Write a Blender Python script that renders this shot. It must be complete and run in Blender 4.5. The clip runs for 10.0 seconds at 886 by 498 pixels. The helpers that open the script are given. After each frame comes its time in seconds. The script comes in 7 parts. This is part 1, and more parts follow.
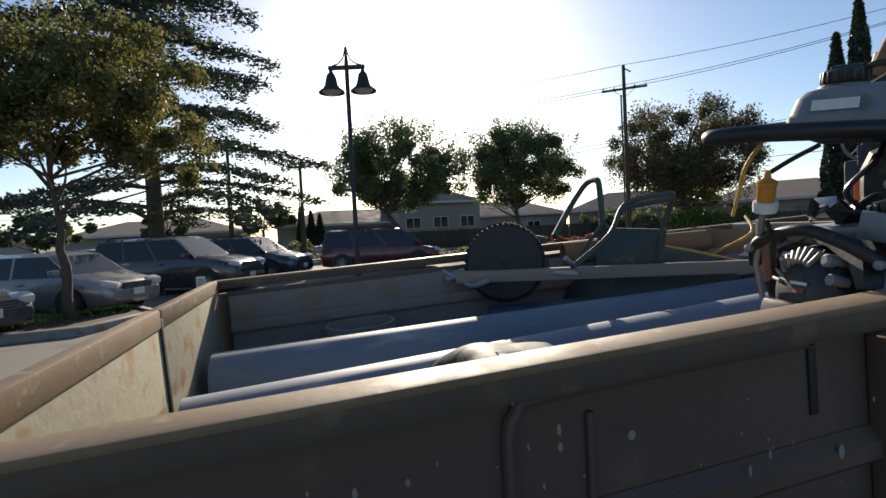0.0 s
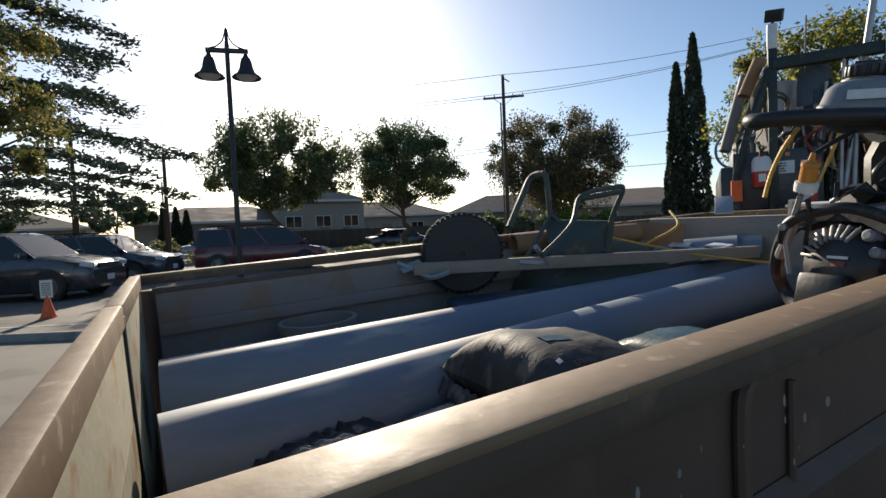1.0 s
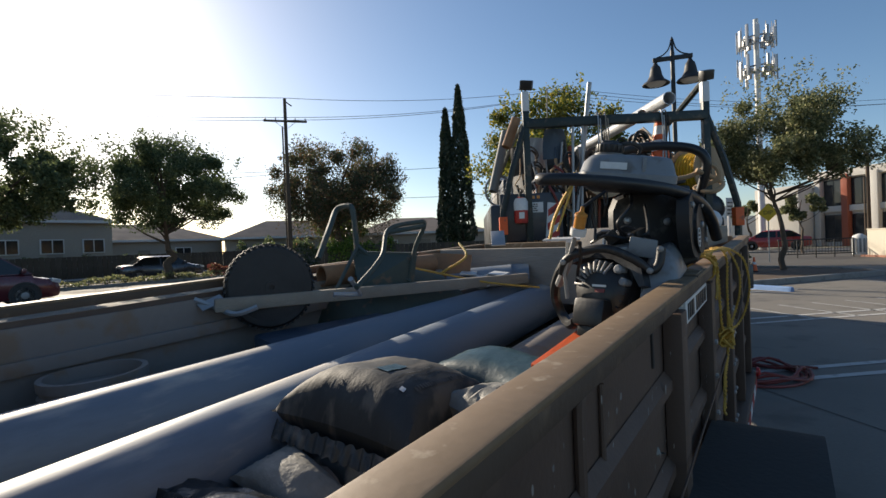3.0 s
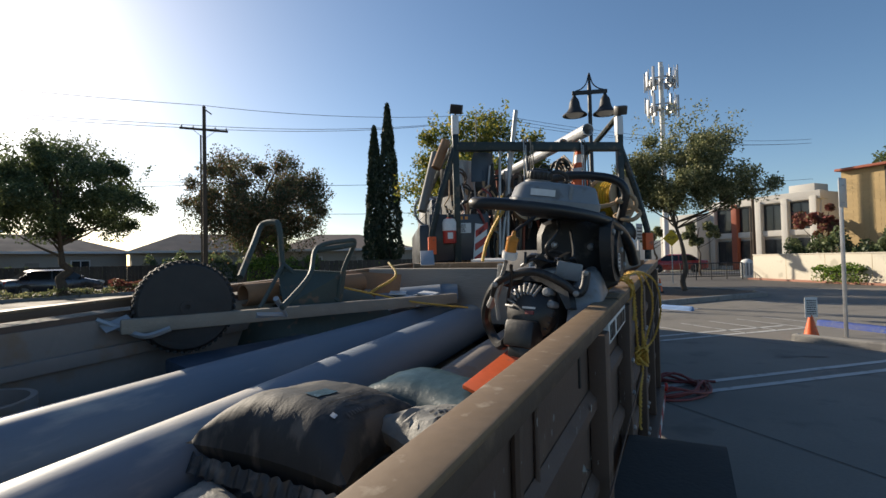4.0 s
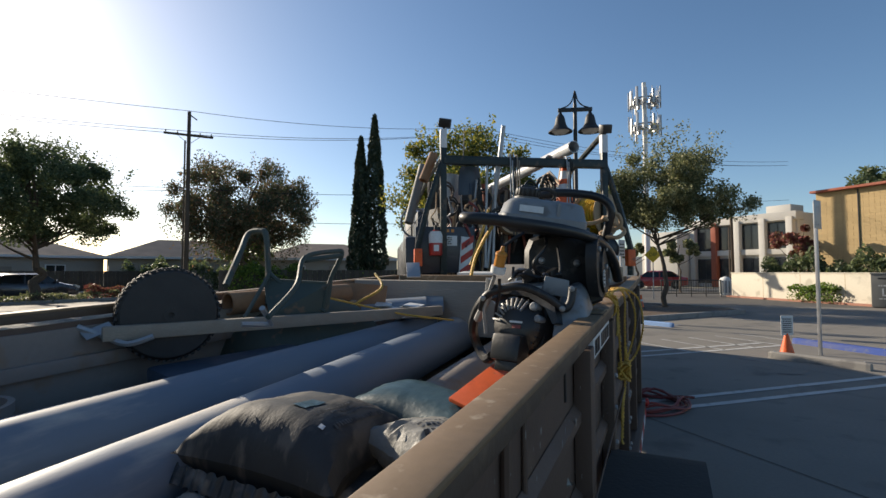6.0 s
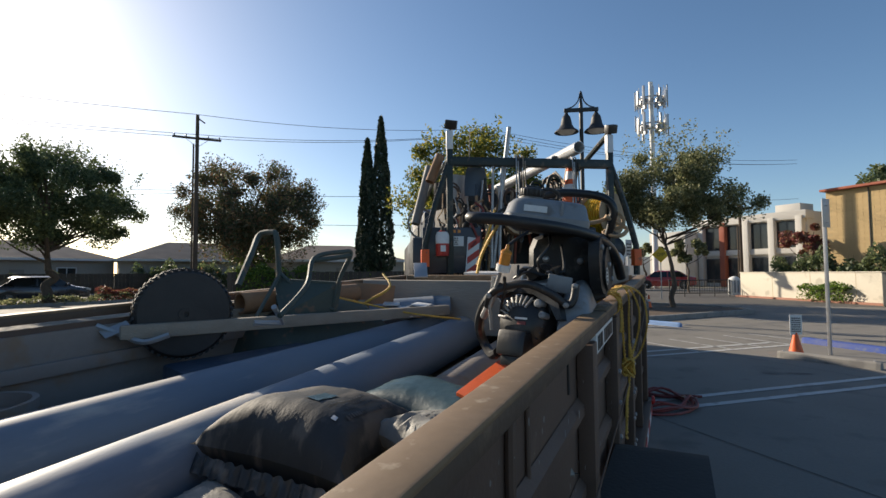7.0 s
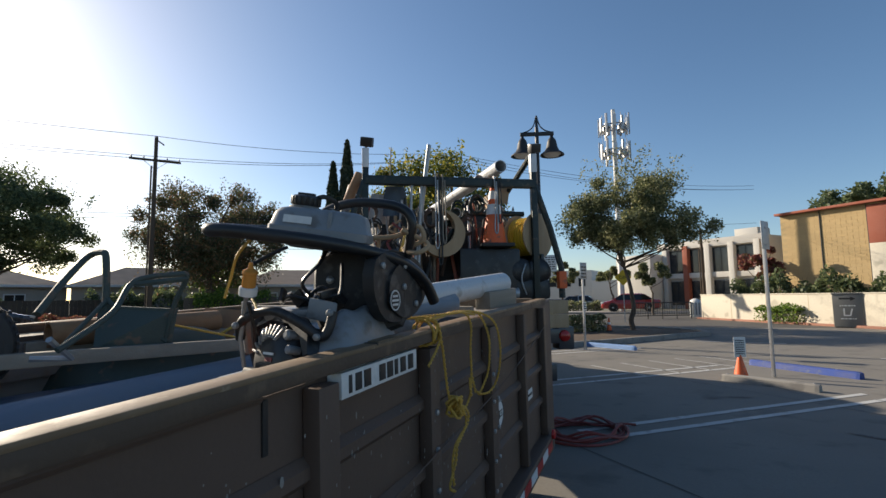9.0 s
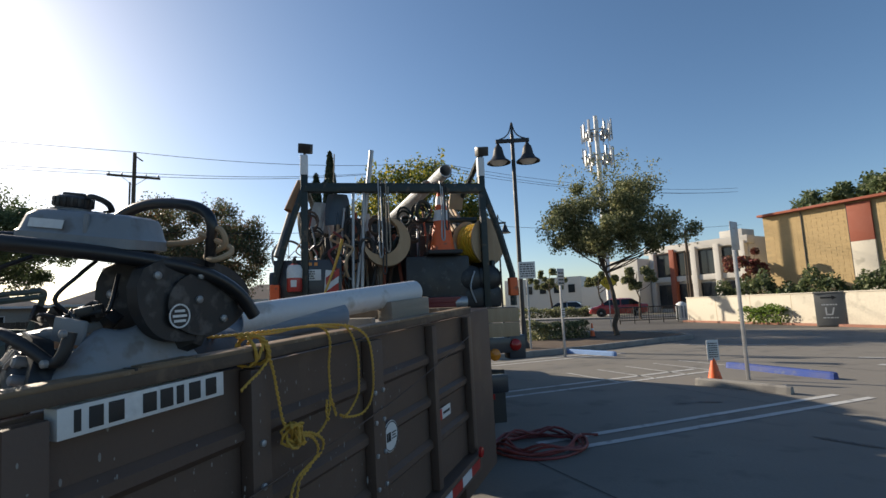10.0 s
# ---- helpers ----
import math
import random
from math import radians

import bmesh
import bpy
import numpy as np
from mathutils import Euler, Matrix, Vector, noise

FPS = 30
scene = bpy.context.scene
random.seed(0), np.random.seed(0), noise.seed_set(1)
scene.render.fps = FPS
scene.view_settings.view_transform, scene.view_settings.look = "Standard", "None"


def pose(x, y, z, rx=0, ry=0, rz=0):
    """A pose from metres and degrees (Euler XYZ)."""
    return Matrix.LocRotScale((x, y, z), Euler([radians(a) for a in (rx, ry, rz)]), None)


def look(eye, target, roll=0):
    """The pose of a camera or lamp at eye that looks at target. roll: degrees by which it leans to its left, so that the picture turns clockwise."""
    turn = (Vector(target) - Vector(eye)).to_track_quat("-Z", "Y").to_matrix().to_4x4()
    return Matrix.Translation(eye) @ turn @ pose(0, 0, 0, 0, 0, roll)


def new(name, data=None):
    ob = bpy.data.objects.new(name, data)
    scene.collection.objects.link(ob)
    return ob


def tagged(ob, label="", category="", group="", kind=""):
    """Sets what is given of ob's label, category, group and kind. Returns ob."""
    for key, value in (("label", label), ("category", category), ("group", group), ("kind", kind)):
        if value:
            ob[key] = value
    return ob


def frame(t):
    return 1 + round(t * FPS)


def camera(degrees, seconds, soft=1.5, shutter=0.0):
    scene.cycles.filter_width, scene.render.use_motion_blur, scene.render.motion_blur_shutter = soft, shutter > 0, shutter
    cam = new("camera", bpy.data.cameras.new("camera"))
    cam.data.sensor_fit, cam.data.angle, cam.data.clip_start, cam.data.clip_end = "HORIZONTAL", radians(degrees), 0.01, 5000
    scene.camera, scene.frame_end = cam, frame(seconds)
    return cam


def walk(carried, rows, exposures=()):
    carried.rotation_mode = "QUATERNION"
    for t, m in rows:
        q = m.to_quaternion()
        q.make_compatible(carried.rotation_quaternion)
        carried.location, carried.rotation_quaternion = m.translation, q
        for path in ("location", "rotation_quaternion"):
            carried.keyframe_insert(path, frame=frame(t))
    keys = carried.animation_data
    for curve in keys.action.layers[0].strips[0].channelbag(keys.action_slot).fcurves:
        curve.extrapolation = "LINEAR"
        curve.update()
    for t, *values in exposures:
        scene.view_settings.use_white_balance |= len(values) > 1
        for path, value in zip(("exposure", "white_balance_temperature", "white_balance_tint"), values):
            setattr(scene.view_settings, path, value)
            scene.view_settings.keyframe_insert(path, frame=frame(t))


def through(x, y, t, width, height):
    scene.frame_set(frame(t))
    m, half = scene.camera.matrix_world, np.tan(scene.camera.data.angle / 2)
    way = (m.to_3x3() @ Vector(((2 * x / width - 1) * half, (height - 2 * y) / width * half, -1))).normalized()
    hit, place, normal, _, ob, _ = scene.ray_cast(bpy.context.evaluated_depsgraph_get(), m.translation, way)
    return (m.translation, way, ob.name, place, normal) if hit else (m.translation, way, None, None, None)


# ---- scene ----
cam = camera(84.3, 10.0)
PATH = [
    (0, (0.516, 0.396, 1.447), (-1.407, 0.938, 1.378), -3.0),
    (0.5, (0.41, 0.199, 1.416), (-1.486, 0.831, 1.327), -4.5),
    (1, (0.287, 0.102, 1.414), (-1.45, 1.09, 1.324), -2.5),
    (1.5, (0.244, 0.032, 1.414), (-1.199, 1.415, 1.34), -2.2),
    (2, (0.246, -0.014, 1.433), (-1.102, 1.461, 1.354), -1.7),
    (2.5, (0.247, -0.024, 1.44), (-1.01, 1.53, 1.386), -2.4),
    (4, (0.222, -0.039, 1.453), (-0.671, 1.75, 1.5), -1.3),
    (4.5, (0.219, -0.038, 1.455), (-0.527, 1.816, 1.523), -1.1),
    (5, (0.201, -0.017, 1.468), (-0.495, 1.856, 1.538), 0.4),
    (5.5, (0.206, -0.033, 1.463), (-0.572, 1.808, 1.544), 0.4),
    (7, (0.235, -0.102, 1.449), (-0.624, 1.702, 1.548), -0.4),
    (7.5, (0.275, -0.077, 1.443), (-0.59, 1.724, 1.525), -1.2),
    (8, (0.463, 0.024, 1.431), (-0.562, 1.738, 1.544), -2.5),
    (8.5, (0.617, 0.145, 1.424), (-0.307, 1.915, 1.539), -1.9),
    (9, (0.646, 0.357, 1.443), (-0.115, 2.196, 1.639), -0.8),
    (9.5, (0.773, 0.512, 1.433), (0.157, 2.394, 1.716), -0.7),
    (10, (0.988, 0.692, 1.432), (0.26, 2.54, 1.667), -2.4),
]
walk(cam, [(t, look(eye, target, roll)) for t, eye, target, roll in PATH], exposures=[(0.0, 0.48, 6950, 10), (10.0, 0.55, 6950, 10)])

# ---- daylight: low sun in a clear, slightly hazy sky ----
SUN_AZ, SUN_EL = 166.0, 22.3
world = bpy.data.worlds.new("sky")
scene.world = world
world.use_nodes = True
wn = world.node_tree.nodes
sky = wn.new("ShaderNodeTexSky")
sky.sky_type, sky.sun_disc = "NISHITA", False
sky.sun_elevation, sky.sun_rotation = radians(SUN_EL), radians(90 - SUN_AZ)
sky.air_density, sky.dust_density, sky.ozone_density = 0.85, 0.7, 2.6
wn["Background"].inputs["Strength"].default_value = 0.102
tint = wn.new("ShaderNodeHueSaturation")
tint.inputs["Saturation"].default_value, tint.inputs["Hue"].default_value = 1.1, 0.4985
world.node_tree.links.new(sky.outputs["Color"], tint.inputs["Color"])
world.node_tree.links.new(tint.outputs["Color"], wn["Background"].inputs["Color"])
sun = new("sun", bpy.data.lights.new("sun", "SUN"))
sun.data.energy, sun.data.angle, sun.data.color = 5.0, radians(0.55), (1.0, 0.9, 0.76)
toward_sun = Vector((math.cos(radians(SUN_AZ)) * math.cos(radians(SUN_EL)), math.sin(radians(SUN_AZ)) * math.cos(radians(SUN_EL)), math.sin(radians(SUN_EL))))
sun.matrix_world = look(toward_sun * 50, (0, 0, 0))


# ---- materials ----
def mat(name, c1, c2=None, rough=0.6, metal=0.0, scale=6.0, fine=60.0, bump=0.12, third=None, amount=0.45, spread=0.12, coat=0.0, rand=0.0, stretch=(1, 1, 1), transmit=0.0):
    """A surface that mixes two colours at a large and a fine grain, with a third for stains or wear."""
    m = bpy.data.materials.new(name)
    m.use_nodes = True
    nt = m.node_tree
    n, l = nt.nodes, nt.links
    b = n["Principled BSDF"]
    c2 = c2 or tuple(v * 0.72 for v in c1)
    tc, mp = n.new("ShaderNodeTexCoord"), n.new("ShaderNodeMapping")
    mp.inputs["Scale"].default_value = stretch
    l.new(tc.outputs["Object"], mp.inputs["Vector"])

    def noise_at(s, detail, rng):
        t = n.new("ShaderNodeTexNoise")
        t.inputs["Scale"].default_value, t.inputs["Detail"].default_value = s, detail
        l.new(mp.outputs["Vector"], t.inputs["Vector"])
        r = n.new("ShaderNodeMapRange")
        r.inputs["From Min"].default_value, r.inputs["From Max"].default_value = rng
        l.new(t.outputs["Fac"], r.inputs["Value"])
        return t.outputs["Fac"], r.outputs["Result"]

    def mix(fac, a, bb):
        x = n.new("ShaderNodeMix")
        x.data_type = "RGBA"
        l.new(fac, x.inputs["Factor"])
        for sock, v in ((x.inputs[6], a), (x.inputs[7], bb)):
            if isinstance(v, tuple):
                sock.default_value = (*v, 1)
            else:
                l.new(v, sock)
        return x.outputs[2]

    _, big = noise_at(scale, 5, (0.32, 0.68))
    rawf, small = noise_at(fine, 4, (0.3, 0.75))
    col = mix(big, c1, c2)
    col = mix(small, col, mix(big, tuple(v * 0.78 for v in c1), tuple(min(1, v * 1.12) for v in c2)))
    if third:
        _, st = noise_at(scale * 2.7 + 0.37, 7, (0.62 - 0.25 * amount, 0.70 - 0.15 * amount))
        col = mix(st, col, third)
    if rand:
        oi, hs = n.new("ShaderNodeObjectInfo"), n.new("ShaderNodeHueSaturation")
        r = n.new("ShaderNodeMapRange")
        r.inputs["To Min"].default_value, r.inputs["To Max"].default_value = 1 - rand, 1 + rand
        l.new(oi.outputs["Random"], r.inputs["Value"])
        l.new(r.outputs["Result"], hs.inputs["Value"])
        l.new(col, hs.inputs["Color"])
        col = hs.outputs["Color"]
    l.new(col, b.inputs["Base Color"])
    rr = n.new("ShaderNodeMapRange")
    rr.inputs["To Min"].default_value, rr.inputs["To Max"].default_value = max(0.02, rough - spread), min(1, rough + spread)
    l.new(big, rr.inputs["Value"])
    l.new(rr.outputs["Result"], b.inputs["Roughness"])
    b.inputs["Metallic"].default_value = metal
    b.inputs["Coat Weight"].default_value = coat
    b.inputs["Transmission Weight"].default_value = transmit
    if bump:
        bp = n.new("ShaderNodeBump")
        bp.inputs["Strength"].default_value, bp.inputs["Distance"].default_value = bump, 0.01
        l.new(rawf, bp.inputs["Height"])
        l.new(bp.outputs["Normal"], b.inputs["Normal"])
    return m


def leaf_mat(name, c1, c2, c3, through=0.5):
    """Leaves: each island its own green, and some light shining through."""
    m = bpy.data.materials.new(name)
    m.use_nodes = True
    n, l = m.node_tree.nodes, m.node_tree.links
    g, ramp = n.new("ShaderNodeNewGeometry"), n.new("ShaderNodeValToRGB")
    ramp.color_ramp.elements[0].color, ramp.color_ramp.elements[1].color = (*c1, 1), (*c3, 1)
    ramp.color_ramp.elements.new(0.55).color = (*c2, 1)
    l.new(g.outputs["Random Per Island"], ramp.inputs["Fac"])
    b = n["Principled BSDF"]
    l.new(ramp.outputs["Color"], b.inputs["Base Color"])
    b.inputs["Roughness"].default_value = 0.55
    tr, mx = n.new("ShaderNodeBsdfTranslucent"), n.new("ShaderNodeMixShader")
    l.new(ramp.outputs["Color"], tr.inputs["Color"])
    mx.inputs["Fac"].default_value = through
    l.new(b.outputs["BSDF"], mx.inputs[1])
    l.new(tr.outputs["BSDF"], mx.inputs[2])
    l.new(mx.outputs["Shader"], n["Material Output"].inputs["Surface"])
    return m


CONCRETE = mat("lot_concrete", (0.215, 0.198, 0.172), (0.165, 0.153, 0.135), 0.88, scale=0.5, fine=38, bump=0.2, third=(0.135, 0.126, 0.112), amount=0.22)
EARTH = mat("ground_far", (0.2, 0.18, 0.15), (0.15, 0.15, 0.11), 0.95, scale=0.05, fine=2)
ASPHALT = mat("street_asphalt", (0.1, 0.092, 0.082), (0.075, 0.069, 0.062), 0.9, scale=0.3, fine=30, bump=0.3)
KERB = mat("kerb_concrete", (0.3, 0.285, 0.26), (0.22, 0.21, 0.195), 0.9, scale=1.2, fine=25, third=(0.18, 0.17, 0.16), amount=0.3)
PAVER = mat("red_paver", (0.36, 0.17, 0.12), (0.28, 0.14, 0.1), 0.9, scale=0.8, fine=8)
LINE = mat("white_line", (0.55, 0.55, 0.53), (0.42, 0.42, 0.41), 0.8, scale=2, fine=40, third=(0.3, 0.3, 0.29), amount=0.25)
BLUE = mat("blue_paint", (0.008, 0.035, 0.2), (0.012, 0.05, 0.26), 0.6, scale=3, fine=40, third=(0.06, 0.09, 0.2), amount=0.15)
PALEBLUE = mat("worn_blue_paint", (0.12, 0.25, 0.52), (0.18, 0.3, 0.52), 0.7, scale=3, fine=30)
MULCH = mat("planting_soil", (0.13, 0.09, 0.06), (0.08, 0.055, 0.04), 1.0, scale=2, fine=25, bump=0.6)
STEEL = mat("dark_trailer_paint", (0.088, 0.058, 0.044), (0.112, 0.072, 0.053), 0.6, scale=1.6, fine=90, bump=0.08, third=(0.12, 0.08, 0.058), amount=0.1)
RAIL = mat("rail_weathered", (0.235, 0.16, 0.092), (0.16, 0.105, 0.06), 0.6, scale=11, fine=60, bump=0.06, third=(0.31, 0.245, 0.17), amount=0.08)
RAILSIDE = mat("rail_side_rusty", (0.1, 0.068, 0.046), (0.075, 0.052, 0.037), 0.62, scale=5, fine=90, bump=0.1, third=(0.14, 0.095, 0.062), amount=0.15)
PATINA = mat("gate_patina", (0.4, 0.365, 0.26), (0.31, 0.29, 0.21), 0.6, scale=4, fine=40, bump=0.15, third=(0.3, 0.17, 0.085), amount=0.22)
BEDIN = mat("bed_inside", (0.27, 0.235, 0.21), (0.22, 0.19, 0.17), 0.7, scale=3, fine=40, third=(0.24, 0.17, 0.12), amount=0.3)
PVC = mat("blue_grey_pvc", (0.19, 0.23, 0.28), (0.155, 0.19, 0.235), 0.58, scale=2.5, fine=60, bump=0.04, third=(0.42, 0.4, 0.37), amount=0.15, stretch=(1, 0.25, 1))
WHITEPVC = mat("white_pvc", (0.62, 0.63, 0.63), (0.52, 0.53, 0.54), 0.4, scale=4, fine=60, bump=0.04, third=(0.4, 0.38, 0.35), amount=0.2)
BAGBLACK = mat("black_sack_plastic", (0.035, 0.04, 0.042), (0.02, 0.024, 0.026), 0.33, scale=5, fine=28, bump=0.35, third=(0.17, 0.16, 0.14), amount=0.3)
BAGDUSTY = mat("dusty_black_sack", (0.03, 0.033, 0.033), (0.02, 0.022, 0.023), 0.66, scale=3.4, fine=70, bump=0.1, third=(0.1, 0.09, 0.075), amount=0.4, stretch=(1, 2.2, 1))
FADED = mat("faded_print", (0.1, 0.1, 0.098), (0.06, 0.06, 0.06), 0.65, scale=14, fine=90, third=(0.03, 0.033, 0.033), amount=0.5)
BAGSHINY = mat("shiny_black_film", (0.03, 0.032, 0.034), (0.018, 0.02, 0.022), 0.2, scale=7, fine=22, bump=0.6, spread=0.08)
BAGTAN = mat("dusty_paper", (0.27, 0.26, 0.23), (0.15, 0.15, 0.135), 0.6, scale=6, fine=50, bump=0.35)
BAGGREEN = mat("dark_green_sack", (0.025, 0.06, 0.065), (0.035, 0.075, 0.09), 0.4, scale=5, fine=30, bump=0.3)
WOOD = mat("weathered_wood", (0.32, 0.28, 0.225), (0.24, 0.205, 0.165), 0.8, scale=4, fine=40, bump=0.25, stretch=(6, 0.5, 6))
GREYWOOD = mat("grey_board", (0.34, 0.305, 0.265), (0.27, 0.24, 0.205), 0.85, scale=3, fine=30, bump=0.25, stretch=(0.5, 4, 4))
LIGHTWOOD = mat("light_wood", (0.46, 0.32, 0.19), (0.36, 0.24, 0.14), 0.75, scale=5, fine=40, stretch=(4, 4, 0.6))
CARDBOARD = mat("cardboard_brown", (0.3, 0.17, 0.09), (0.24, 0.13, 0.07), 0.85, scale=5, fine=40)
RUBBER = mat("rubber", (0.032, 0.032, 0.031), (0.05, 0.048, 0.046), 0.8, scale=10, fine=70, bump=0.2)
BLACKPL = mat("black_plastic", (0.012, 0.012, 0.013), (0.02, 0.02, 0.021), 0.42, scale=8, fine=80, bump=0.06, third=(0.05, 0.048, 0.046), amount=0.1)
BLACKMATT = mat("dusty_black_plastic", (0.016, 0.016, 0.017), (0.024, 0.023, 0.023), 0.6, scale=8, fine=80, bump=0.08, third=(0.075, 0.07, 0.066), amount=0.2)
GREYPL = mat("grey_plastic", (0.23, 0.25, 0.265), (0.185, 0.2, 0.215), 0.42, scale=6, fine=60, bump=0.06, third=(0.15, 0.14, 0.13), amount=0.25)
ALU = mat("cast_aluminium", (0.34, 0.34, 0.335), (0.25, 0.25, 0.245), 0.48, metal=0.35, scale=9, fine=80, bump=0.15)
GALV = mat("galvanised_steel", (0.42, 0.43, 0.44), (0.34, 0.35, 0.36), 0.5, metal=0.6, scale=8, fine=60, bump=0.08)
ORANGE = mat("cone_orange", (0.85, 0.14, 0.03), (0.7, 0.11, 0.025), 0.55, scale=6, fine=50, third=(0.35, 0.1, 0.05), amount=0.15)
AMBER = mat("amber_filter", (0.62, 0.26, 0.05), (0.5, 0.2, 0.04), 0.25, scale=6, fine=60, bump=0.02)
REFLECT = mat("reflective_white", (0.75, 0.75, 0.75), (0.62, 0.62, 0.62), 0.4, scale=8, fine=80)
RED = mat("reflective_red", (0.5, 0.035, 0.025), (0.4, 0.03, 0.02), 0.4, scale=8, fine=80)
HOSERED = mat("red_air_hose", (0.24, 0.04, 0.035), (0.17, 0.035, 0.03), 0.5, scale=6, fine=60)
YELLOWROPE = mat("yellow_rope", (0.72, 0.42, 0.06), (0.5, 0.3, 0.06), 0.6, scale=40, fine=300, bump=0.5)
YELLOW = mat("yellow_hose", (0.7, 0.45, 0.03), (0.58, 0.36, 0.03), 0.5, scale=6, fine=50)
RACK = mat("rack_green", (0.007, 0.016, 0.015), (0.011, 0.022, 0.021), 0.45, scale=6, fine=60, third=(0.08, 0.06, 0.04), amount=0.15)
BARROW = mat("barrow_green", (0.045, 0.065, 0.056), (0.06, 0.078, 0.068), 0.65, scale=6, fine=50, third=(0.14, 0.1, 0.07), amount=0.12)
TRUCKDARK = mat("truck_body_dark", (0.02, 0.022, 0.03), (0.03, 0.032, 0.04), 0.4, scale=4, fine=50, coat=0.2)
LAMPBLACK = mat("lamp_post_black", (0.018, 0.018, 0.02), (0.028, 0.027, 0.026), 0.5, scale=3, fine=50)
BARK = mat("bark", (0.12, 0.09, 0.065), (0.075, 0.055, 0.04), 0.95, scale=8, fine=40, bump=0.8, stretch=(3, 3, 0.7))
POLEWOOD = mat("pole_wood", (0.12, 0.085, 0.06), (0.09, 0.065, 0.045), 0.95, scale=5, fine=40, stretch=(4, 4, 0.3))
STUCCO = mat("white_stucco", (0.6, 0.58, 0.54), (0.52, 0.5, 0.46), 0.9, scale=0.6, fine=15, bump=0.2)
CREAM = mat("cream_wall", (0.6, 0.55, 0.45), (0.52, 0.48, 0.4), 0.9, scale=0.5, fine=12, bump=0.15, third=(0.4, 0.37, 0.3), amount=0.15)
BRICKTAN = mat("tan_brick", (0.5, 0.36, 0.18), (0.42, 0.3, 0.15), 0.9, scale=1.5, fine=14, bump=0.2, rand=0.04)
MORTAR = mat("tan_mortar", (0.44, 0.325, 0.17), (0.38, 0.285, 0.15), 0.95, scale=1.5, fine=14)
RUSTRED = mat("red_panel", (0.3, 0.085, 0.05), (0.26, 0.075, 0.045), 0.8, scale=0.8, fine=12)
ROOF = mat("house_roof", (0.26, 0.2, 0.16), (0.2, 0.16, 0.13), 0.9, scale=1, fine=12, bump=0.3)
HOUSE = mat("house_stucco", (0.42, 0.38, 0.32), (0.36, 0.32, 0.27), 0.9, scale=0.6, fine=10)
FENCE = mat("fence_boards", (0.11, 0.085, 0.065), (0.08, 0.065, 0.05), 0.9, scale=1.5, fine=20, rand=0.15)
DARKGLASS = mat("window_glass_dark", (0.02, 0.025, 0.03), (0.025, 0.03, 0.035), 0.06, scale=2, fine=20, bump=0)
CARGLASS = mat("car_glass", (0.012, 0.014, 0.016), (0.015, 0.017, 0.02), 0.04, scale=2, fine=20, bump=0, spread=0.02)
SILVER = mat("silver_paint", (0.3, 0.295, 0.285), (0.27, 0.265, 0.26), 0.32, metal=0.5, scale=2, fine=90, bump=0.01, coat=0.6)
CHARCOAL = mat("charcoal_paint", (0.07, 0.072, 0.08), (0.06, 0.062, 0.07), 0.3, metal=0.5, scale=2, fine=90, bump=0.01, coat=0.7)
NAVY = mat("dark_blue_grey_paint", (0.05, 0.06, 0.08), (0.045, 0.053, 0.07), 0.3, metal=0.5, scale=2, fine=90, bump=0.01, coat=0.7)
CARRED = mat("bright_red_paint", (0.36, 0.03, 0.025), (0.3, 0.025, 0.02), 0.3, scale=2, fine=90, bump=0.01, coat=0.7)
MAROON = mat("dark_red_paint", (0.13, 0.015, 0.02), (0.11, 0.013, 0.018), 0.3, metal=0.2, scale=2, fine=90, bump=0.01, coat=0.7)
LENS = mat("lamp_lens", (0.6, 0.62, 0.63), (0.5, 0.52, 0.53), 0.12, scale=12, fine=90, bump=0.05)
TAIL = mat("tail_lens", (0.45, 0.02, 0.015), (0.35, 0.015, 0.012), 0.2, scale=12, fine=90, bump=0.05)
AMBERLENS = mat("amber_lens", (0.75, 0.25, 0.02), (0.62, 0.2, 0.02), 0.2, scale=12, fine=90, bump=0.05)
WHITE = mat("white_label", (0.74, 0.74, 0.72), (0.62, 0.62, 0.6), 0.6, scale=8, fine=60)
INK = mat("black_ink", (0.015, 0.015, 0.016), (0.025, 0.025, 0.025), 0.6, scale=8, fine=60)
BIN = mat("bin_grey", (0.2, 0.2, 0.185), (0.16, 0.16, 0.15), 0.7, scale=2, fine=30)
SIGNYELLOW = mat("sign_yellow", (0.75, 0.5, 0.03), (0.66, 0.43, 0.03), 0.5, scale=4, fine=40)
SHOVELBLUE = mat("blue_plastic", (0.04, 0.07, 0.105), (0.035, 0.055, 0.085), 0.45, scale=5, fine=50)
LEAF_ROUND = leaf_mat("leaf_dark", (0.062, 0.09, 0.042), (0.105, 0.14, 0.062), (0.21, 0.24, 0.1), 0.45)
LEAF_GOLD = leaf_mat("leaf_gold_green", (0.059, 0.098, 0.023), (0.147, 0.176, 0.039), (0.469, 0.371, 0.059)  , 0.5)
LEAF_OLIVE = leaf_mat("leaf_olive", (0.085, 0.105, 0.05), (0.17, 0.19, 0.09), (0.4, 0.38, 0.19), 0.45)
LEAF_PEPPER = leaf_mat("leaf_pepper", (0.055, 0.075, 0.038), (0.1, 0.115, 0.055), (0.25, 0.14, 0.08), 0.4)
LEAF_CEDAR = leaf_mat("needle_blue_green", (0.027, 0.048, 0.031), (0.044, 0.071, 0.044), (0.085, 0.111, 0.071), 0.2)
LEAF_CYPRESS = leaf_mat("leaf_cypress", (0.020, 0.037, 0.020), (0.037, 0.058, 0.027), (0.128, 0.128, 0.076), 0.15)
